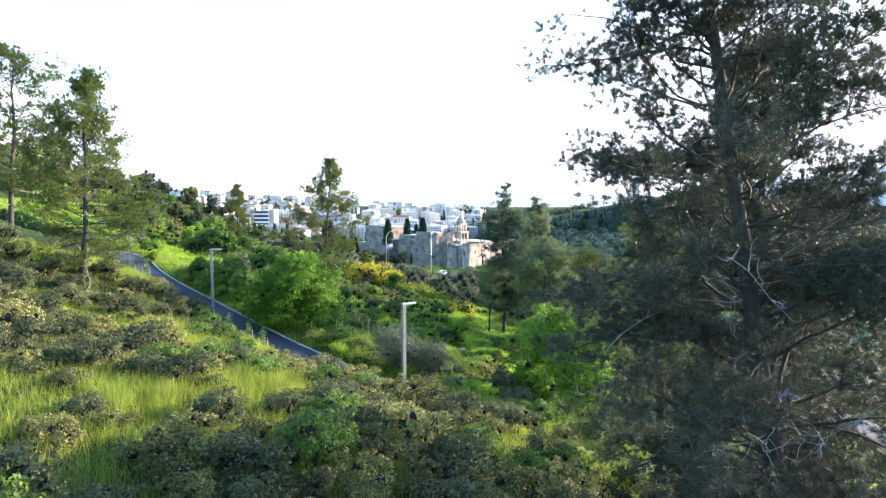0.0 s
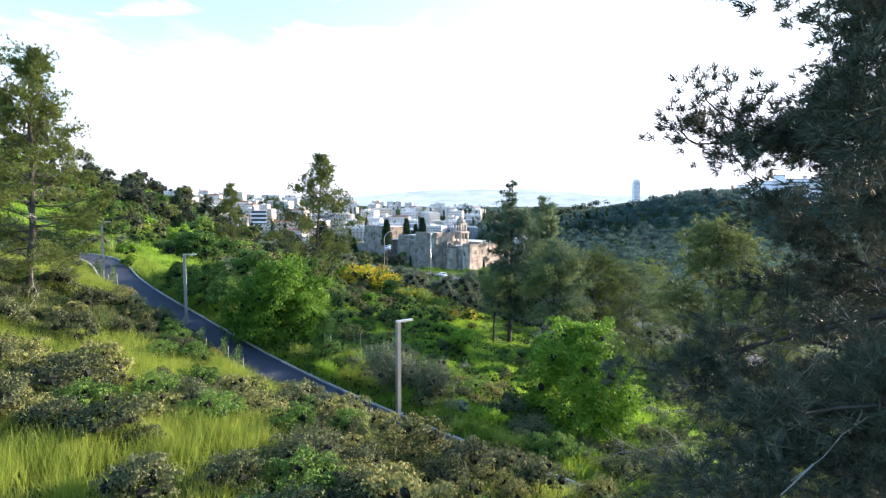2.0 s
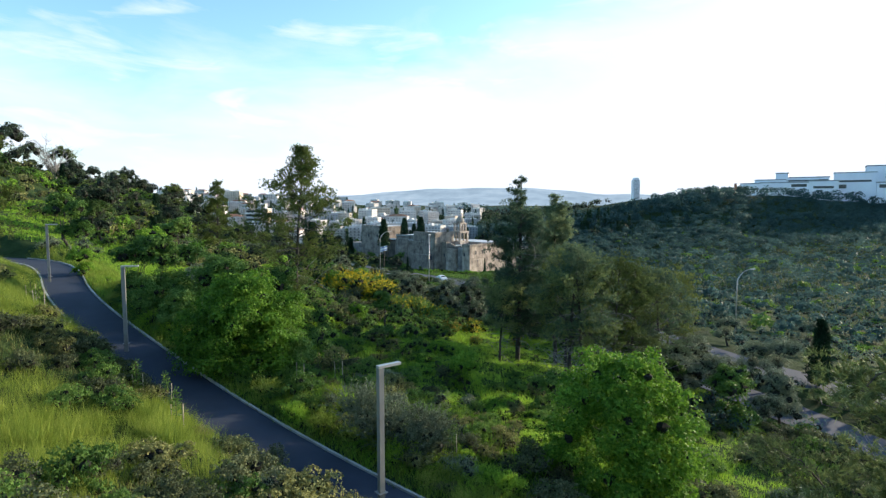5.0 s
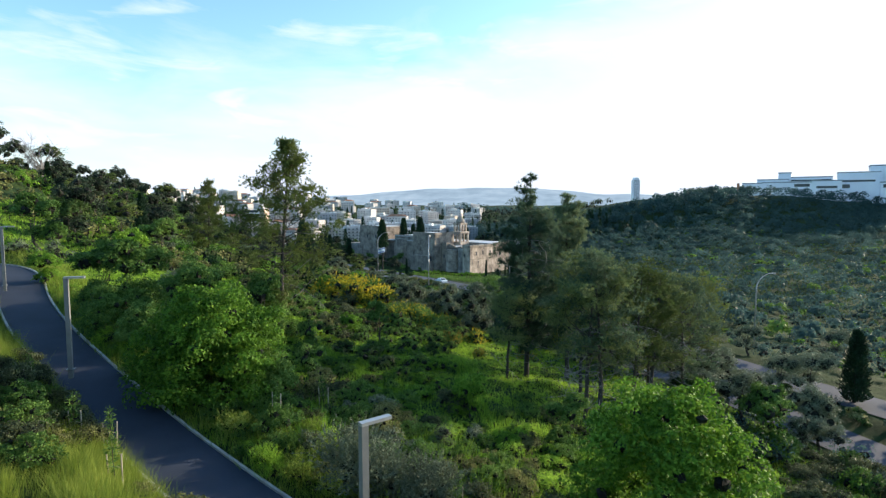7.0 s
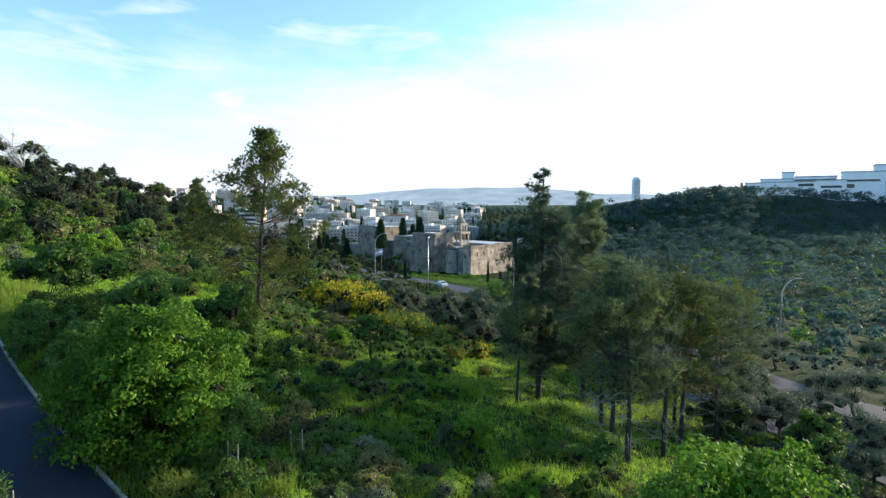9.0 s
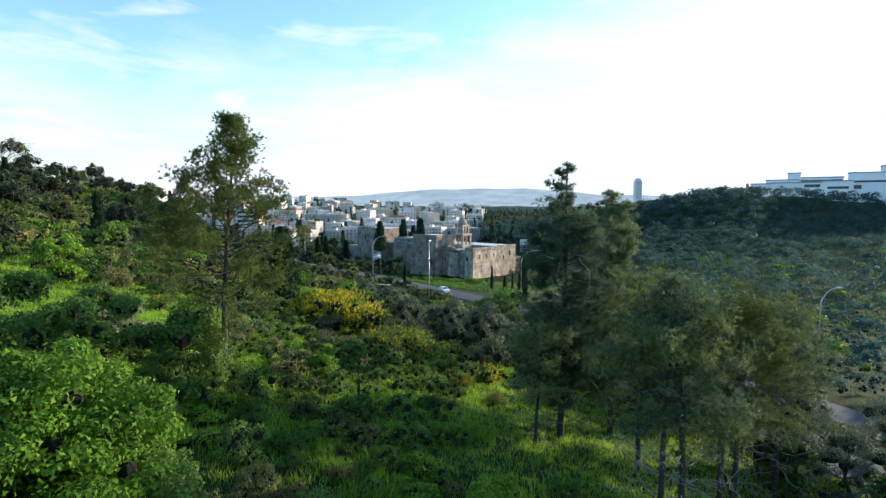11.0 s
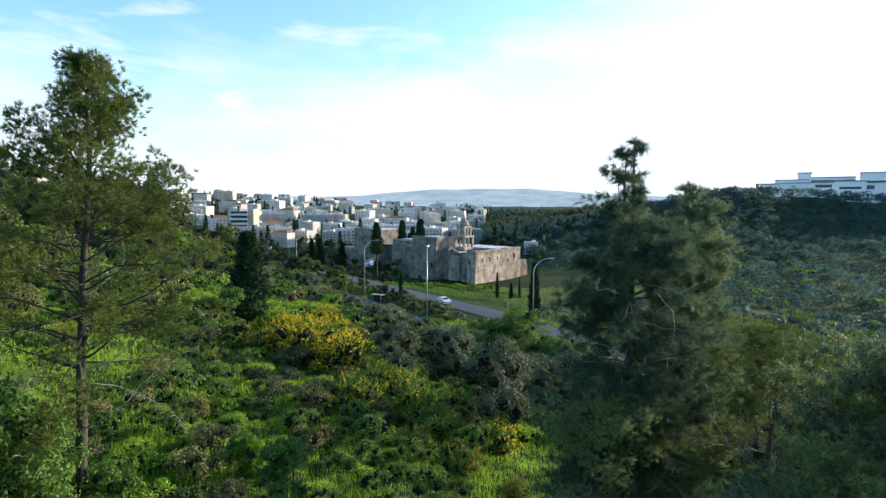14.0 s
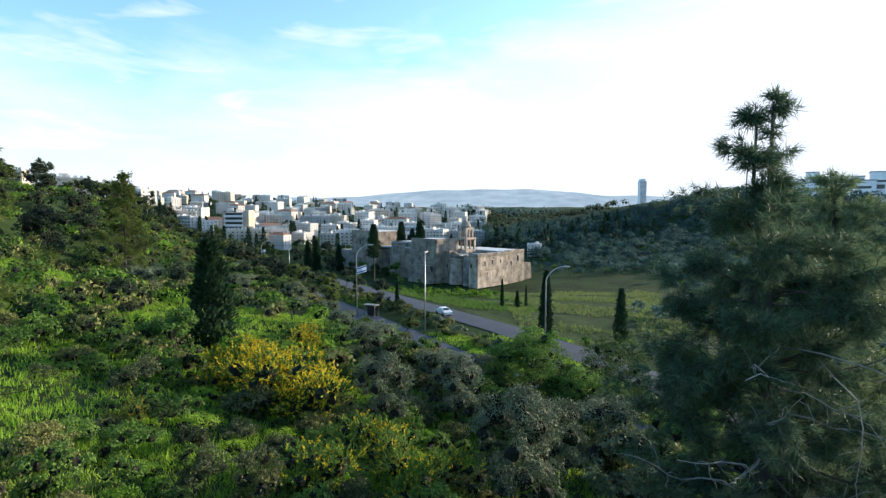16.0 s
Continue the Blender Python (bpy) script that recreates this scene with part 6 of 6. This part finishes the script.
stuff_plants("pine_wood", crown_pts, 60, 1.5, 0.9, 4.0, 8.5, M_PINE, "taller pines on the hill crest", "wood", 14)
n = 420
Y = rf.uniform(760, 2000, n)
stuff_plants("pine_wood", np.stack([Y * rf.uniform(0.03, 0.34, n), Y, rf.uniform(1.0, 2.2, n)], 1), 30, 2.0, 1.1, 4.5, 8.0, M_FAR_HAZE, "far dark woods on the plain behind the hill", "wood", 12)
# scrub on the far slope: three kinds
n = 5200
a, d = rf.uniform(-130, 520, n), -60 - 300 * rf.random(n) ** 1.1
X, Y = 60 + a * 0.949 - d * 0.316, 480 + a * 0.316 + d * 0.949
ok = (Y > 110) & (X > 42 + np.maximum(0, 190 - Y) * 0.2) & ~((X < 95) & (Y > 200) & (Y < 330)) & (X < 0.95 * Y)
pts = np.stack([X, Y, 0.45 + 1.3 * rf.random(n) ** 2], 1)[ok]
k = len(pts) // 3
stuff_plants("scrub", pts[:k], 95, 0.75, 0.45, 3.0, 2.6, M_FAR_HAZE, "grey-green scrub on the far slope", "scrub", 3, 2, 0)
stuff_plants("scrub", pts[k:2 * k + k // 2], 95, 0.75, 0.45, 2.9, 2.6, M_FAR_HAZE, "dark green scrub on the far slope, with haze blue in its colour", "scrub", 4, 2, 0)
stuff_plants("scrub", pts[2 * k + k // 2:], 95, 0.7, 0.42, 2.6, 2.2, M_GREEN, "green scrub on the far slope", "scrub", 5, 2, 0)
n = 240
a, d = rf.uniform(-40, 480, n), -60 - 260 * rf.random(n)
X, Y = 60 + a * 0.949 - d * 0.316, 480 + a * 0.316 + d * 0.949
ok = (Y > 120) & (X > 60) & ~((X < 100) & (Y > 200) & (Y < 330)) & (X < 0.95 * Y)
stuff_plants("slope_wood", np.stack([X, Y, rf.uniform(0.6, 1.2, n)], 1)[ok], 110, 0.9, 0.5, 3.4, 6.0, M_FAR_HAZE, "scattered dark trees on the far slope", "wood", 9, 5, 0)
n = 90
a, d = rf.uniform(20, 420, n), -80 - 220 * rf.random(n)
X, Y = 60 + a * 0.949 - d * 0.316, 480 + a * 0.316 + d * 0.949
ok = (Y > 120) & (X > 70) & ~((X < 100) & (Y > 200) & (Y < 330)) & (X < 0.95 * Y)
stuff_plants("bright_scrub", np.stack([X, Y, rf.uniform(0.6, 1.1, n)], 1)[ok], 160, 0.55, 0.32, 3.2, 3.6, M_BRIGHT, "bright yellow-green bushes on the far slope", "scrub", 13, 4)
# nearer valley bushes beside the roads
n = 700
X, Y = rf.uniform(22, 120, n), rf.uniform(58, 190, n)
ok = np.array([clear(x, y, 1.5) for x, y in zip(X, Y)]) & (X > 24 - (Y - 60) * 0.12) & (X < 0.95 * Y) & ~((X < 60) & (Y > 150))
pts = np.stack([X, Y, rf.uniform(0.45, 1.0, n)], 1)[ok]
stuff_plants("valley_scrub", pts[:180], 150, 0.38, 0.18, 1.9, 2.6, M_FAR_HAZE, "dark green bushes along the valley road", "scrub", 6, 4)
stuff_plants("valley_scrub", pts[180:330], 150, 0.38, 0.16, 1.9, 2.6, M_FAR_HAZE, "grey-green bushes along the valley road", "scrub", 7, 4)
stuff_plants("valley_scrub", pts[330:430], 150, 0.38, 0.18, 1.7, 2.2, M_BRIGHT, "bright green bushes along the valley road", "scrub", 8, 4)

# trees and bushes on the near verge of the road
rv = rng_of(96)
VERGE = [clump_meshes(410 + i, 2.0, 3.0, (M_DARK, M_OLIVE, M_GREEN, M_SCRUB)[i], 9, 9, 1500, 0.2, 0.13) for i in range(4)]
made = 0
for p in polyline(NEAR_ROAD, 2.0):
    for _ in range(2):
        if 92 < p[1] < 270 and rv.random() < (0.4 if 138 < p[1] < 178 else 0.85):
            off = rv.uniform(5.5, 14)
            x, y = p[0] - off * 0.86, p[1] - off * 0.5
            if clear(x, y, 1.8):
                bush("verge_bush", VERGE[made % 4], ("dark green bush on the road verge", "grey-green bush on the road verge", "green bush on the road verge", "brownish bush on the road verge")[made % 4], "bush", on_land(x, y, made, rv.uniform(0.8, 1.6) * (0.6 if 138 < p[1] < 178 else 1)), "verge bushes")
                made += 1

# hedge bushes between the carriageways and round the field
HEDGE = [bush_meshes(390 + i, 1.5, 1.9, (M_DARK, M_SCRUB, M_OLIVE)[i], 6, 480, 0.3, 0.18) for i in range(3)]
rm = rng_of(94)
mid = (polyline(NEAR_ROAD, 3.2), polyline(FAR_ROAD, 3.2))
cnt = 0
for p in mid[0]:
    q = mid[1][np.argmin(np.linalg.norm(mid[1][:, :2] - p[:2], axis=1))]
    c = (p + q) / 2
    if 70 < c[1] < 300:
        for _ in range(2):
            x, y = c[0] + rm.normal(0, 1.5), c[1] + rm.normal(0, 1.2)
            if clear(x, y, 0.8):
                bush("hedge_bush", HEDGE[cnt % 3], "dark clipped bush between the carriageways", "bush", on_land(x, y, cnt, rm.uniform(0.7, 1.2)), "median bushes")
                cnt += 1
for i in range(60):
    x, y = rm.uniform(-20, 70), rm.uniform(160, 280)
    dd = off_line(np.array([x]), np.array([y]), "far")[0][0]
    if 5.5 < dd < 14 and clear(x, y, 1.2) and off_line(np.array([x]), np.array([y]), "near")[0][0] > 12:
        bush("hedge_bush", HEDGE[i % 3], "low bush along the monastery field", "bush", on_land(x, y, i, rm.uniform(0.6, 1.3)), "field bushes")
for i, (lx, ly, k, sc) in enumerate(((-5, 47, 0, 1.5), (-6, 53, 1, 1.1), (-5, 62, 1, 1.2), (-7, 70, 0, 1.2), (-6, 80, 1, 1.1), (-7, 88, 0, 1.3), (-6, 96, 1, 1.4), (-4, 18, 2, 0.5), (-5, 31, 2, 0.5), (-4, 8, 2, 0.4), (-9, 40, 2, 0.6), (-10, 58, 1, 0.8))):
    x, y = 14 + lx * E1[0] + ly * E2[0], 295 + lx * E1[1] + ly * E2[1]
    bush("leafy_tree", BROAD[k], ("green broad-leaved tree below the monastery wall", "dark broad-leaved tree below the monastery wall", "low bright shrub at the monastery wall foot")[k], "tree", on_land(x, y, i * 1.1, sc), "monastery trees")
YOUNG = bush_meshes(395, 1.4, 2.6, M_BRIGHT, 8, 500, 0.3, 0.16, 0.5, core=0.5)
for i in range(60):
    x, y = rm.uniform(-26, 16), rm.uniform(205, 282)
    if clear(x, y, 3) and y > 196 - x * 1.2:
        bush("orchard_tree", YOUNG, "young bright green orchard tree in the field", "tree", on_land(x, y, i, rm.uniform(0.7, 1.2)), "orchard trees")


# ---------------------------------------------------------------- shrubs near the flight
SCRUB = [clump_meshes(400 + i, 1.15, 1.15, (M_SCRUB, M_HEATH, M_SCRUB, M_GREEN, M_HEATH, M_OLIVE)[i], 9, 9, 2600, 0.085, 0.058, core=0.42) for i in range(6)]
KINDS = ("thorny_scrub", "rounded_shrub", "low_scrub_bush", "leafy_shrub", "dense_shrub", "silvery_shrub")
LABELS = ("brownish green thorny scrub bush", "dark olive-green rounded shrub", "olive-brown low scrub bush", "fresh green leafy shrub", "dense dark olive-brown shrub", "silvery green low shrub")


def patch(x, y):
    return math.sin(x * 0.33 + 1.1 * math.sin(y * 0.21)) + math.sin(y * 0.29 - x * 0.11 + 2.0) + 0.6 * math.sin(x * 0.8 + y * 0.6)


GLADES = np.array([(-10.8, 20.3, 3.2), (-8.8, 23.6, 2.6), (-7.1, 25.0, 2.2), (-16.5, 36.5, 3.4), (-13.2, 39.6, 2.6), (-15.2, 45.0, 2.2), (-26.3, 46.2, 3.0), (-14.0, 31.6, 2.4), (-17.3, 32.8, 2.4), (-8.6, 26.8, 2.0), (-14.2, 42.3, 2.4)])


def in_glade(x, y):
    x, y = np.atleast_1d(x)[:, None], np.atleast_1d(y)[:, None]
    return (np.hypot(x - GLADES[:, 0], (y - GLADES[:, 1]) * 0.85) < GLADES[:, 2] * (0.5 + 0.26 * np.sin(x * 1.9 + 1.5 * np.sin(y * 1.3)) * np.sin(y * 1.7 + 0.5 * x))).any(1)


rs = rng_of(95)
taken = []


def scatter(count, x0, x1, y0, y1, kinds, smin, smax, rule, gap=0.8):
    made, tries = 0, 0
    while made < count and tries < count * 30:
        tries += 1
        x, y = rs.uniform(x0, x1), rs.uniform(y0, y1)
        s = rs.uniform(smin, smax)
        if not clear(x, y, 0.5 + s * 0.7) or not rule(x, y) or (above_path(x, y) and in_glade(x, y)[0]) or any((x - a) ** 2 + (y - b) ** 2 < (gap * (s + c)) ** 2 for a, b, c in taken):
            continue
        taken.append((x, y, s))
        k = int(rs.choice(kinds))
        bush(KINDS[k], SCRUB[k], LABELS[k], "shrub", on_land(x, y, rs.uniform(0, 6.28), s, 0.15, s * rs.uniform(0.8, 1.2)), "slope shrubs")
        made += 1


for x, y, s_, k in ((-10.6, 41.0, 1.2, 0), (-8.6, 39.8, 1.3, 4), (-7.2, 38.2, 1.1, 3), (-5.3, 37.4, 1.2, 5), (-9.6, 38.6, 1.2, 2), (-6.4, 36.0, 1.4, 1), (-4.0, 36.2, 0.9, 3), (-3.6, 33.6, 1.3, 2), (-1.4, 33.0, 1.0, 3), (-12.6, 41.6, 0.9, 2), (-15.9, 40.4, 1.3, 3), (-17.2, 41.6, 1.2, 1), (-18.4, 43.4, 1.2, 3), (-19.7, 45.1, 1.2, 3), (-17.4, 39.4, 1.1, 3)):
    taken.append((x, y, s_))
    bush(KINDS[k], SCRUB[k], LABELS[k], "shrub", on_land(x, y, x * 3, s_, 0.15), "slope shrubs")


def above_path(x, y):
    return y < np.interp(x, PATH_X, PATH_Y)


# feathery tall herbs crowding the lower kerb of the path
TUFT = [sprig_meshes(450 + i, 1.25, 1.35, (M_GRASS, M_MEADOW, M_MEADOW, M_GREEN)[i], 12, 300, 9, 0.17, 0.034, 0.45, 0.3, 0.35) for i in range(4)]
TUFT_LABELS = ("yellow-green tuft of tall herbs by the kerb", "fresh green tuft of tall herbs by the kerb", "fresh green tuft of tall herbs by the kerb", "dark green leafy tuft by the kerb")
for i in range(88):
    x = rs.uniform(-34, 5)
    s_ = rs.uniform(0.55, 1.1)
    y = np.interp(x, PATH_X, PATH_Y) + 2.3 + 0.9 * s_ + 4.2 * rs.random() ** 1.6
    if not clear(x, y, 0.15 + 0.5 * s_) or any((x - a) ** 2 + (y - b) ** 2 < (0.6 * (s_ + c)) ** 2 for a, b, c in taken) or (x + 13.9) ** 2 + (y - 52.5) ** 2 < 16:
        continue
    taken.append((x, y, s_))
    k = (0, 1, 0, 2, 0, 0, 3)[i % 7]
    bush("herb_tuft", TUFT[k], TUFT_LABELS[k], "bush", on_land(x, y, x * 5, s_, 0.1, s_ * rs.uniform(0.8, 1.25)), "kerb tufts")
# scrub and herbs crowding the upper edge of the path
for i, x in enumerate(np.linspace(-26, 2.5, 26)):
    s_ = rs.uniform(0.9, 1.4)
    y = np.interp(x, PATH_X, PATH_Y) - 2.5 - 0.75 * s_ - rs.uniform(0, 0.7)
    k = (0, 4, 2, 1, 3, 0)[i % 6]
    if in_glade(x, y)[0]:
        continue
    taken.append((x, y, s_))
    bush(KINDS[k], SCRUB[k], LABELS[k], "shrub", on_land(x, y, x * 3, s_, 0.15), "path edge shrubs")


scatter(210, -42, 14, 3, 62, (0, 0, 0, 1, 2, 2, 4, 1, 4, 3), 0.7, 1.7, lambda x, y: above_path(x, y) and patch(x, y) < 0.35 and abs(x) < 4 + 0.95 * y, 0.6)
scatter(20, -5, 5, 10, 22, (0, 1, 4, 5, 3), 0.9, 1.7, lambda x, y: above_path(x, y), 0.5)
scatter(24, -26, -5, 9, 34, (1, 4, 0, 2, 1, 4, 3), 0.9, 1.7, lambda x, y: above_path(x, y) and abs(x) < 4 + 0.95 * y and patch(x, y) < 0.9, 0.5)
scatter(36, -16, 12, 6, 27, (0, 0, 1, 2, 1, 4), 0.7, 1.5, lambda x, y: above_path(x, y) and abs(x) < 4 + 0.9 * y, 0.5)
scatter(48, -40, 8, 38, 64, (0, 3, 3, 3, 5, 4), 0.6, 1.2, lambda x, y: not above_path(x, y) and patch(x, y) < 0.9)
scatter(130, -34, 8, 36, 66, (3, 0, 3, 1, 2, 3), 0.7, 1.5, lambda x, y: not above_path(x, y) and off_line(np.array([x]), np.array([y]), "path")[0][0] < 13 and patch(x, y) < 1.3, 0.55)
scatter(60, -50, 6, 60, 112, (0, 1, 3, 3, 4, 2), 0.9, 2.2, lambda x, y: not above_path(x, y) and not (x < -21 and 74 < y < 98) and (x < -8 or y > 84) and patch(x, y) < 0.8)
scatter(25, -6, 30, 48, 62, (1, 3, 4, 5, 0), 0.5, 1.3, lambda x, y: patch(x, y) < 0.6)
scatter(26, 2, 17, 27, 47, (1, 4, 4, 3, 1), 0.9, 1.9, lambda x, y: not above_path(x, y) and (x - 9.6) ** 2 + (y - 43.2) ** 2 > 12, 0.6)
scatter(55, 24, 46, 50, 72, (4, 1, 4, 3, 1), 1.0, 1.9, lambda x, y: x > 24, 0.5)
scatter(20, 12, 40, 30, 62, (1, 3, 4, 5, 0), 0.8, 1.8, lambda x, y: not above_path(x, y))
green = 0
while green < 210:
    x, y = rs.uniform(-56, 7) if green > 64 else rs.uniform(-22, 3), rs.uniform(62, 120) if green > 64 else rs.uniform(54, 98)
    s = rs.uniform(0.35, 0.85)
    if above_path(x, y) or not clear(x, y, 1.5) or (x > 1 and y < 84) or (x < -21 and 74 < y < 100) or patch(x, y) > 1.5 or any((x - a) ** 2 + (y - b) ** 2 < (0.9 * (1.6 * s + c)) ** 2 for a, b, c in taken):
        if rs.random() < 0.002:
            green += 1
        continue
    taken.append((x, y, s * 1.6))
    k = int(rs.choice((0, 2, 2, 2, 2, 3)))
    bush("meadow_bush", VERGE[k], ("dark green bush in the meadow grass", "", "fresh green bush in the meadow grass", "olive-brown bush in the meadow grass")[k], "bush", on_land(x, y, green, s), "meadow bushes")
    green += 1
# soft mounds of fresh herbs
MOUND = [clump_meshes(430 + i, 1.5, (1.1, 1.4, 1.25)[i], (M_MEADOW, M_BRIGHT, M_MEADOW)[i], 10, 8, 1700, 0.2, (0.055, 0.08, 0.04)[i]) for i in range(3)]
rg = rng_of(97)
tries = mounds = 0
while mounds < 190 and tries < 6000:
    tries += 1
    x, y = rg.uniform(-44, 6), rg.uniform(60, 118)
    s = rg.uniform(0.5, 1.25)
    if above_path(x, y) or not clear(x, y, 1.8) or (x > 0 and y < 86) or (x < -19 and 72 < y < 100) or any((x - a) ** 2 + (y - b) ** 2 < (0.75 * (1.3 * s + c)) ** 2 for a, b, c in taken):
        continue
    taken.append((x, y, s * 1.3))
    bush("herb_mound", MOUND[mounds % 3], ("soft bright green mound of meadow herbs", "leafy lime-green low bush in the meadow", "soft bright green mound of meadow herbs")[mounds % 3], "bush", on_land(x, y, mounds, s, 0.1, s * rg.uniform(0.7, 1.1)), "meadow mounds")
    mounds += 1
tries = mounds = 0
while mounds < 75 and tries < 4000:
    tries += 1
    x, y = rg.uniform(-14, 9), rg.uniform(36, 56)
    s = rg.uniform(0.3, 0.75)
    if above_path(x, y) or not clear(x, y, 0.9) or any((x - a) ** 2 + (y - b) ** 2 < (0.55 * (1.2 * s + c)) ** 2 for a, b, c in taken):
        continue
    taken.append((x, y, s * 1.2))
    bush("herb_mound", MOUND[mounds % 3], ("soft bright green mound of meadow herbs", "leafy lime-green low bush in the meadow", "soft bright green mound of meadow herbs")[mounds % 3], "bush", on_land(x, y, mounds, s, 0.1, s * rg.uniform(0.8, 1.5)), "meadow mounds")
    mounds += 1
# the bushy slope above the road, past counting
n = 2600
X, Y = rs.uniform(-175, -8, n), rs.uniform(108, 300, n)
ok = (off_line(X, Y, "near")[0] > 5.2) & (X < -8 - np.maximum(0, Y - 115) * 0.42) & (X > -0.88 * (Y - 12))
pts = np.stack([X, Y, rs.uniform(0.55, 1.25, n)], 1)[ok]
for j, (mt, lab) in enumerate(((M_DARK, "dark green bushes on the slope above the road"), (M_GREEN, "green bushes on the slope above the road"), (M_SCRUB, "olive-brown bushes on the slope above the road"), (M_BRIGHT, "bright green bushes on the slope above the road"))):
    stuff_plants("slope_scrub", pts[j * 250:(j + 1) * 250], 120, 0.5, 0.36, 2.1, 2.8, mt, lab, "scrub", 30 + j, 4)


# ---------------------------------------------------------------- grass
def grass(name, count, x0, x1, y0, y1, rule, h, w, mat, label, seed, per=5):
    rng = rng_of(seed)
    x, y = rng.uniform(x0, x1, count), rng.uniform(y0, y1, count)
    k = rule(x, y)
    for key in LINES:
        k &= off_line(x, y, key)[0] > LINES[key][1] + 0.15
    x, y = x[k], y[k]
    z = land(x, y)
    n = len(x)
    base = np.stack([x, y, z], 1)[:, None] + np.concatenate([rng.normal(0, 0.16, (n, per, 2)), np.full((n, per, 1), -0.04)], 2)
    hh = h * rng.uniform(0.5, 1.3, (n, 1)) * rng.uniform(0.7, 1.2, (n, per))
    lean = rng.normal(0, 0.28, (n, per, 2)) + rng.normal(0, 0.12, (n, 1, 2))
    tip = base + np.concatenate([lean * hh[..., None], hh[..., None]], 2)
    a = rng.uniform(0, 6.28, (n, per))
    s = np.stack([np.cos(a), np.sin(a), np.zeros_like(a)], 2) * (w * rng.uniform(0.6, 1.3, (n, per, 1)))
    v = np.stack([base - s, base + s, tip], 2).reshape(-1, 3)
    tagged(new(name, mesh_of(name, v, np.arange(len(v)).reshape(-1, 3), mat)), label, "grass", kind="stuff")


def patches(x, y):
    return np.sin(x * 0.33 + 1.1 * np.sin(y * 0.21)) + np.sin(y * 0.29 - x * 0.11 + 2.0) + 0.6 * np.sin(x * 0.8 + y * 0.6)


upper = lambda x, y: (y < np.interp(x, PATH_X, PATH_Y)) & (np.abs(x) < 6 + 0.95 * y) & (patches(x, y) > -0.5)
lower = lambda x, y: (y > np.interp(x, PATH_X, PATH_Y)) & (np.abs(x) < 6 + 0.95 * y)
ruff = lambda x, y: (y < np.interp(x, PATH_X, PATH_Y)) & (np.abs(x) < 6 + 0.95 * y) & (patches(x, y) <= 0.1)
edge = lambda x, y: (y < np.interp(x, PATH_X, PATH_Y)) & (off_line(x, y, "path")[0] < 3.6)
grass("low_scrub", 42000, -46, 14, 4, 75, ruff, 0.36, 0.022, M_SCRUB, "low brownish green scrub covering the slope", 511)
grass("slope_herbs", 26000, -46, 14, 4, 75, ruff, 0.42, 0.018, M_DRY, "dry olive-green slope herbs", 512)
grass("path_edge_grass", 130000, -30, 12, 18, 60, edge, 0.95, 0.011, M_GRASS, "tall yellow-green grass above the path", 513)
grass("slope_grass", 110000, -46, 14, 4, 75, upper, 0.6, 0.0085, M_GRASS, "tall bright yellow-green slope grass", 501, 7)
grass("glade_grass", 60000, -30, -4, 16, 50, lambda x, y: in_glade(x, y) & (y < np.interp(x, PATH_X, PATH_Y)), 0.8, 0.013, M_GRASS, "dense tall yellow-green grass in a clearing of the scrub", 514, 6)
grass("meadow_grass", 70000, -45, 32, 26, 92, lower, 0.38, 0.02, M_MEADOW, "bright green meadow grass", 502)
grass("far_grass", 26000, -80, 20, 88, 150, lower, 0.5, 0.045, M_MEADOW, "green rough grass beyond the meadow", 503)
herbs = lambda x, y: lower(x, y) & (np.sin(x * 0.7 + 2 * np.sin(y * 0.4)) + np.sin(y * 0.55 + x * 0.2) > 0.55) & ~((x > 3) & (y > 58))
grass("tall_herbs", 26000, -40, 24, 32, 84, herbs, 0.85, 0.03, M_MEADOW, "tall fresh green meadow herbs", 504)
verge = lambda x, y: lower(x, y) & (off_line(x, y, "path")[0] < 5.5)
grass("path_verge_grass", 60000, -52, 20, 22, 88, verge, 0.75, 0.022, M_GRASS, "tall yellow-green grass along the path kerb", 505)
field = lambda x, y: (off_line(x, y, "far")[0] > 5) & (y > 150 - x * 0.2) & (np.sin(x * 0.21 + y * 0.1) + np.sin(y * 0.17) > -0.6)
grass("field_grass", 9000, 14, 80, 160, 288, field, 0.7, 0.09, M_DRY, "rough olive-green grass of the monastery field", 506)
grass("orchard_grass", 12000, -30, 22, 180, 288, field, 0.7, 0.09, M_GREEN, "lush green grass of the monastery orchard", 507)
slope = lambda x, y: (x > 40 + np.maximum(0, 200 - y) * 0.3) & (x < 0.95 * y) & (x > 98 * (y < 335)) & (y < 440 + 0.33 * x)
grass("far_slope_herbs", 20000, 40, 420, 150, 420, slope, 0.7, 0.2, M_DARK, "green low herbs covering the far slope", 508, 3)
grass("far_slope_scrub", 26000, 40, 420, 150, 560, slope, 1.0, 0.22, M_FAR_HAZE, "low green scrub covering the far slope, with haze blue in its colour", 509, 3)
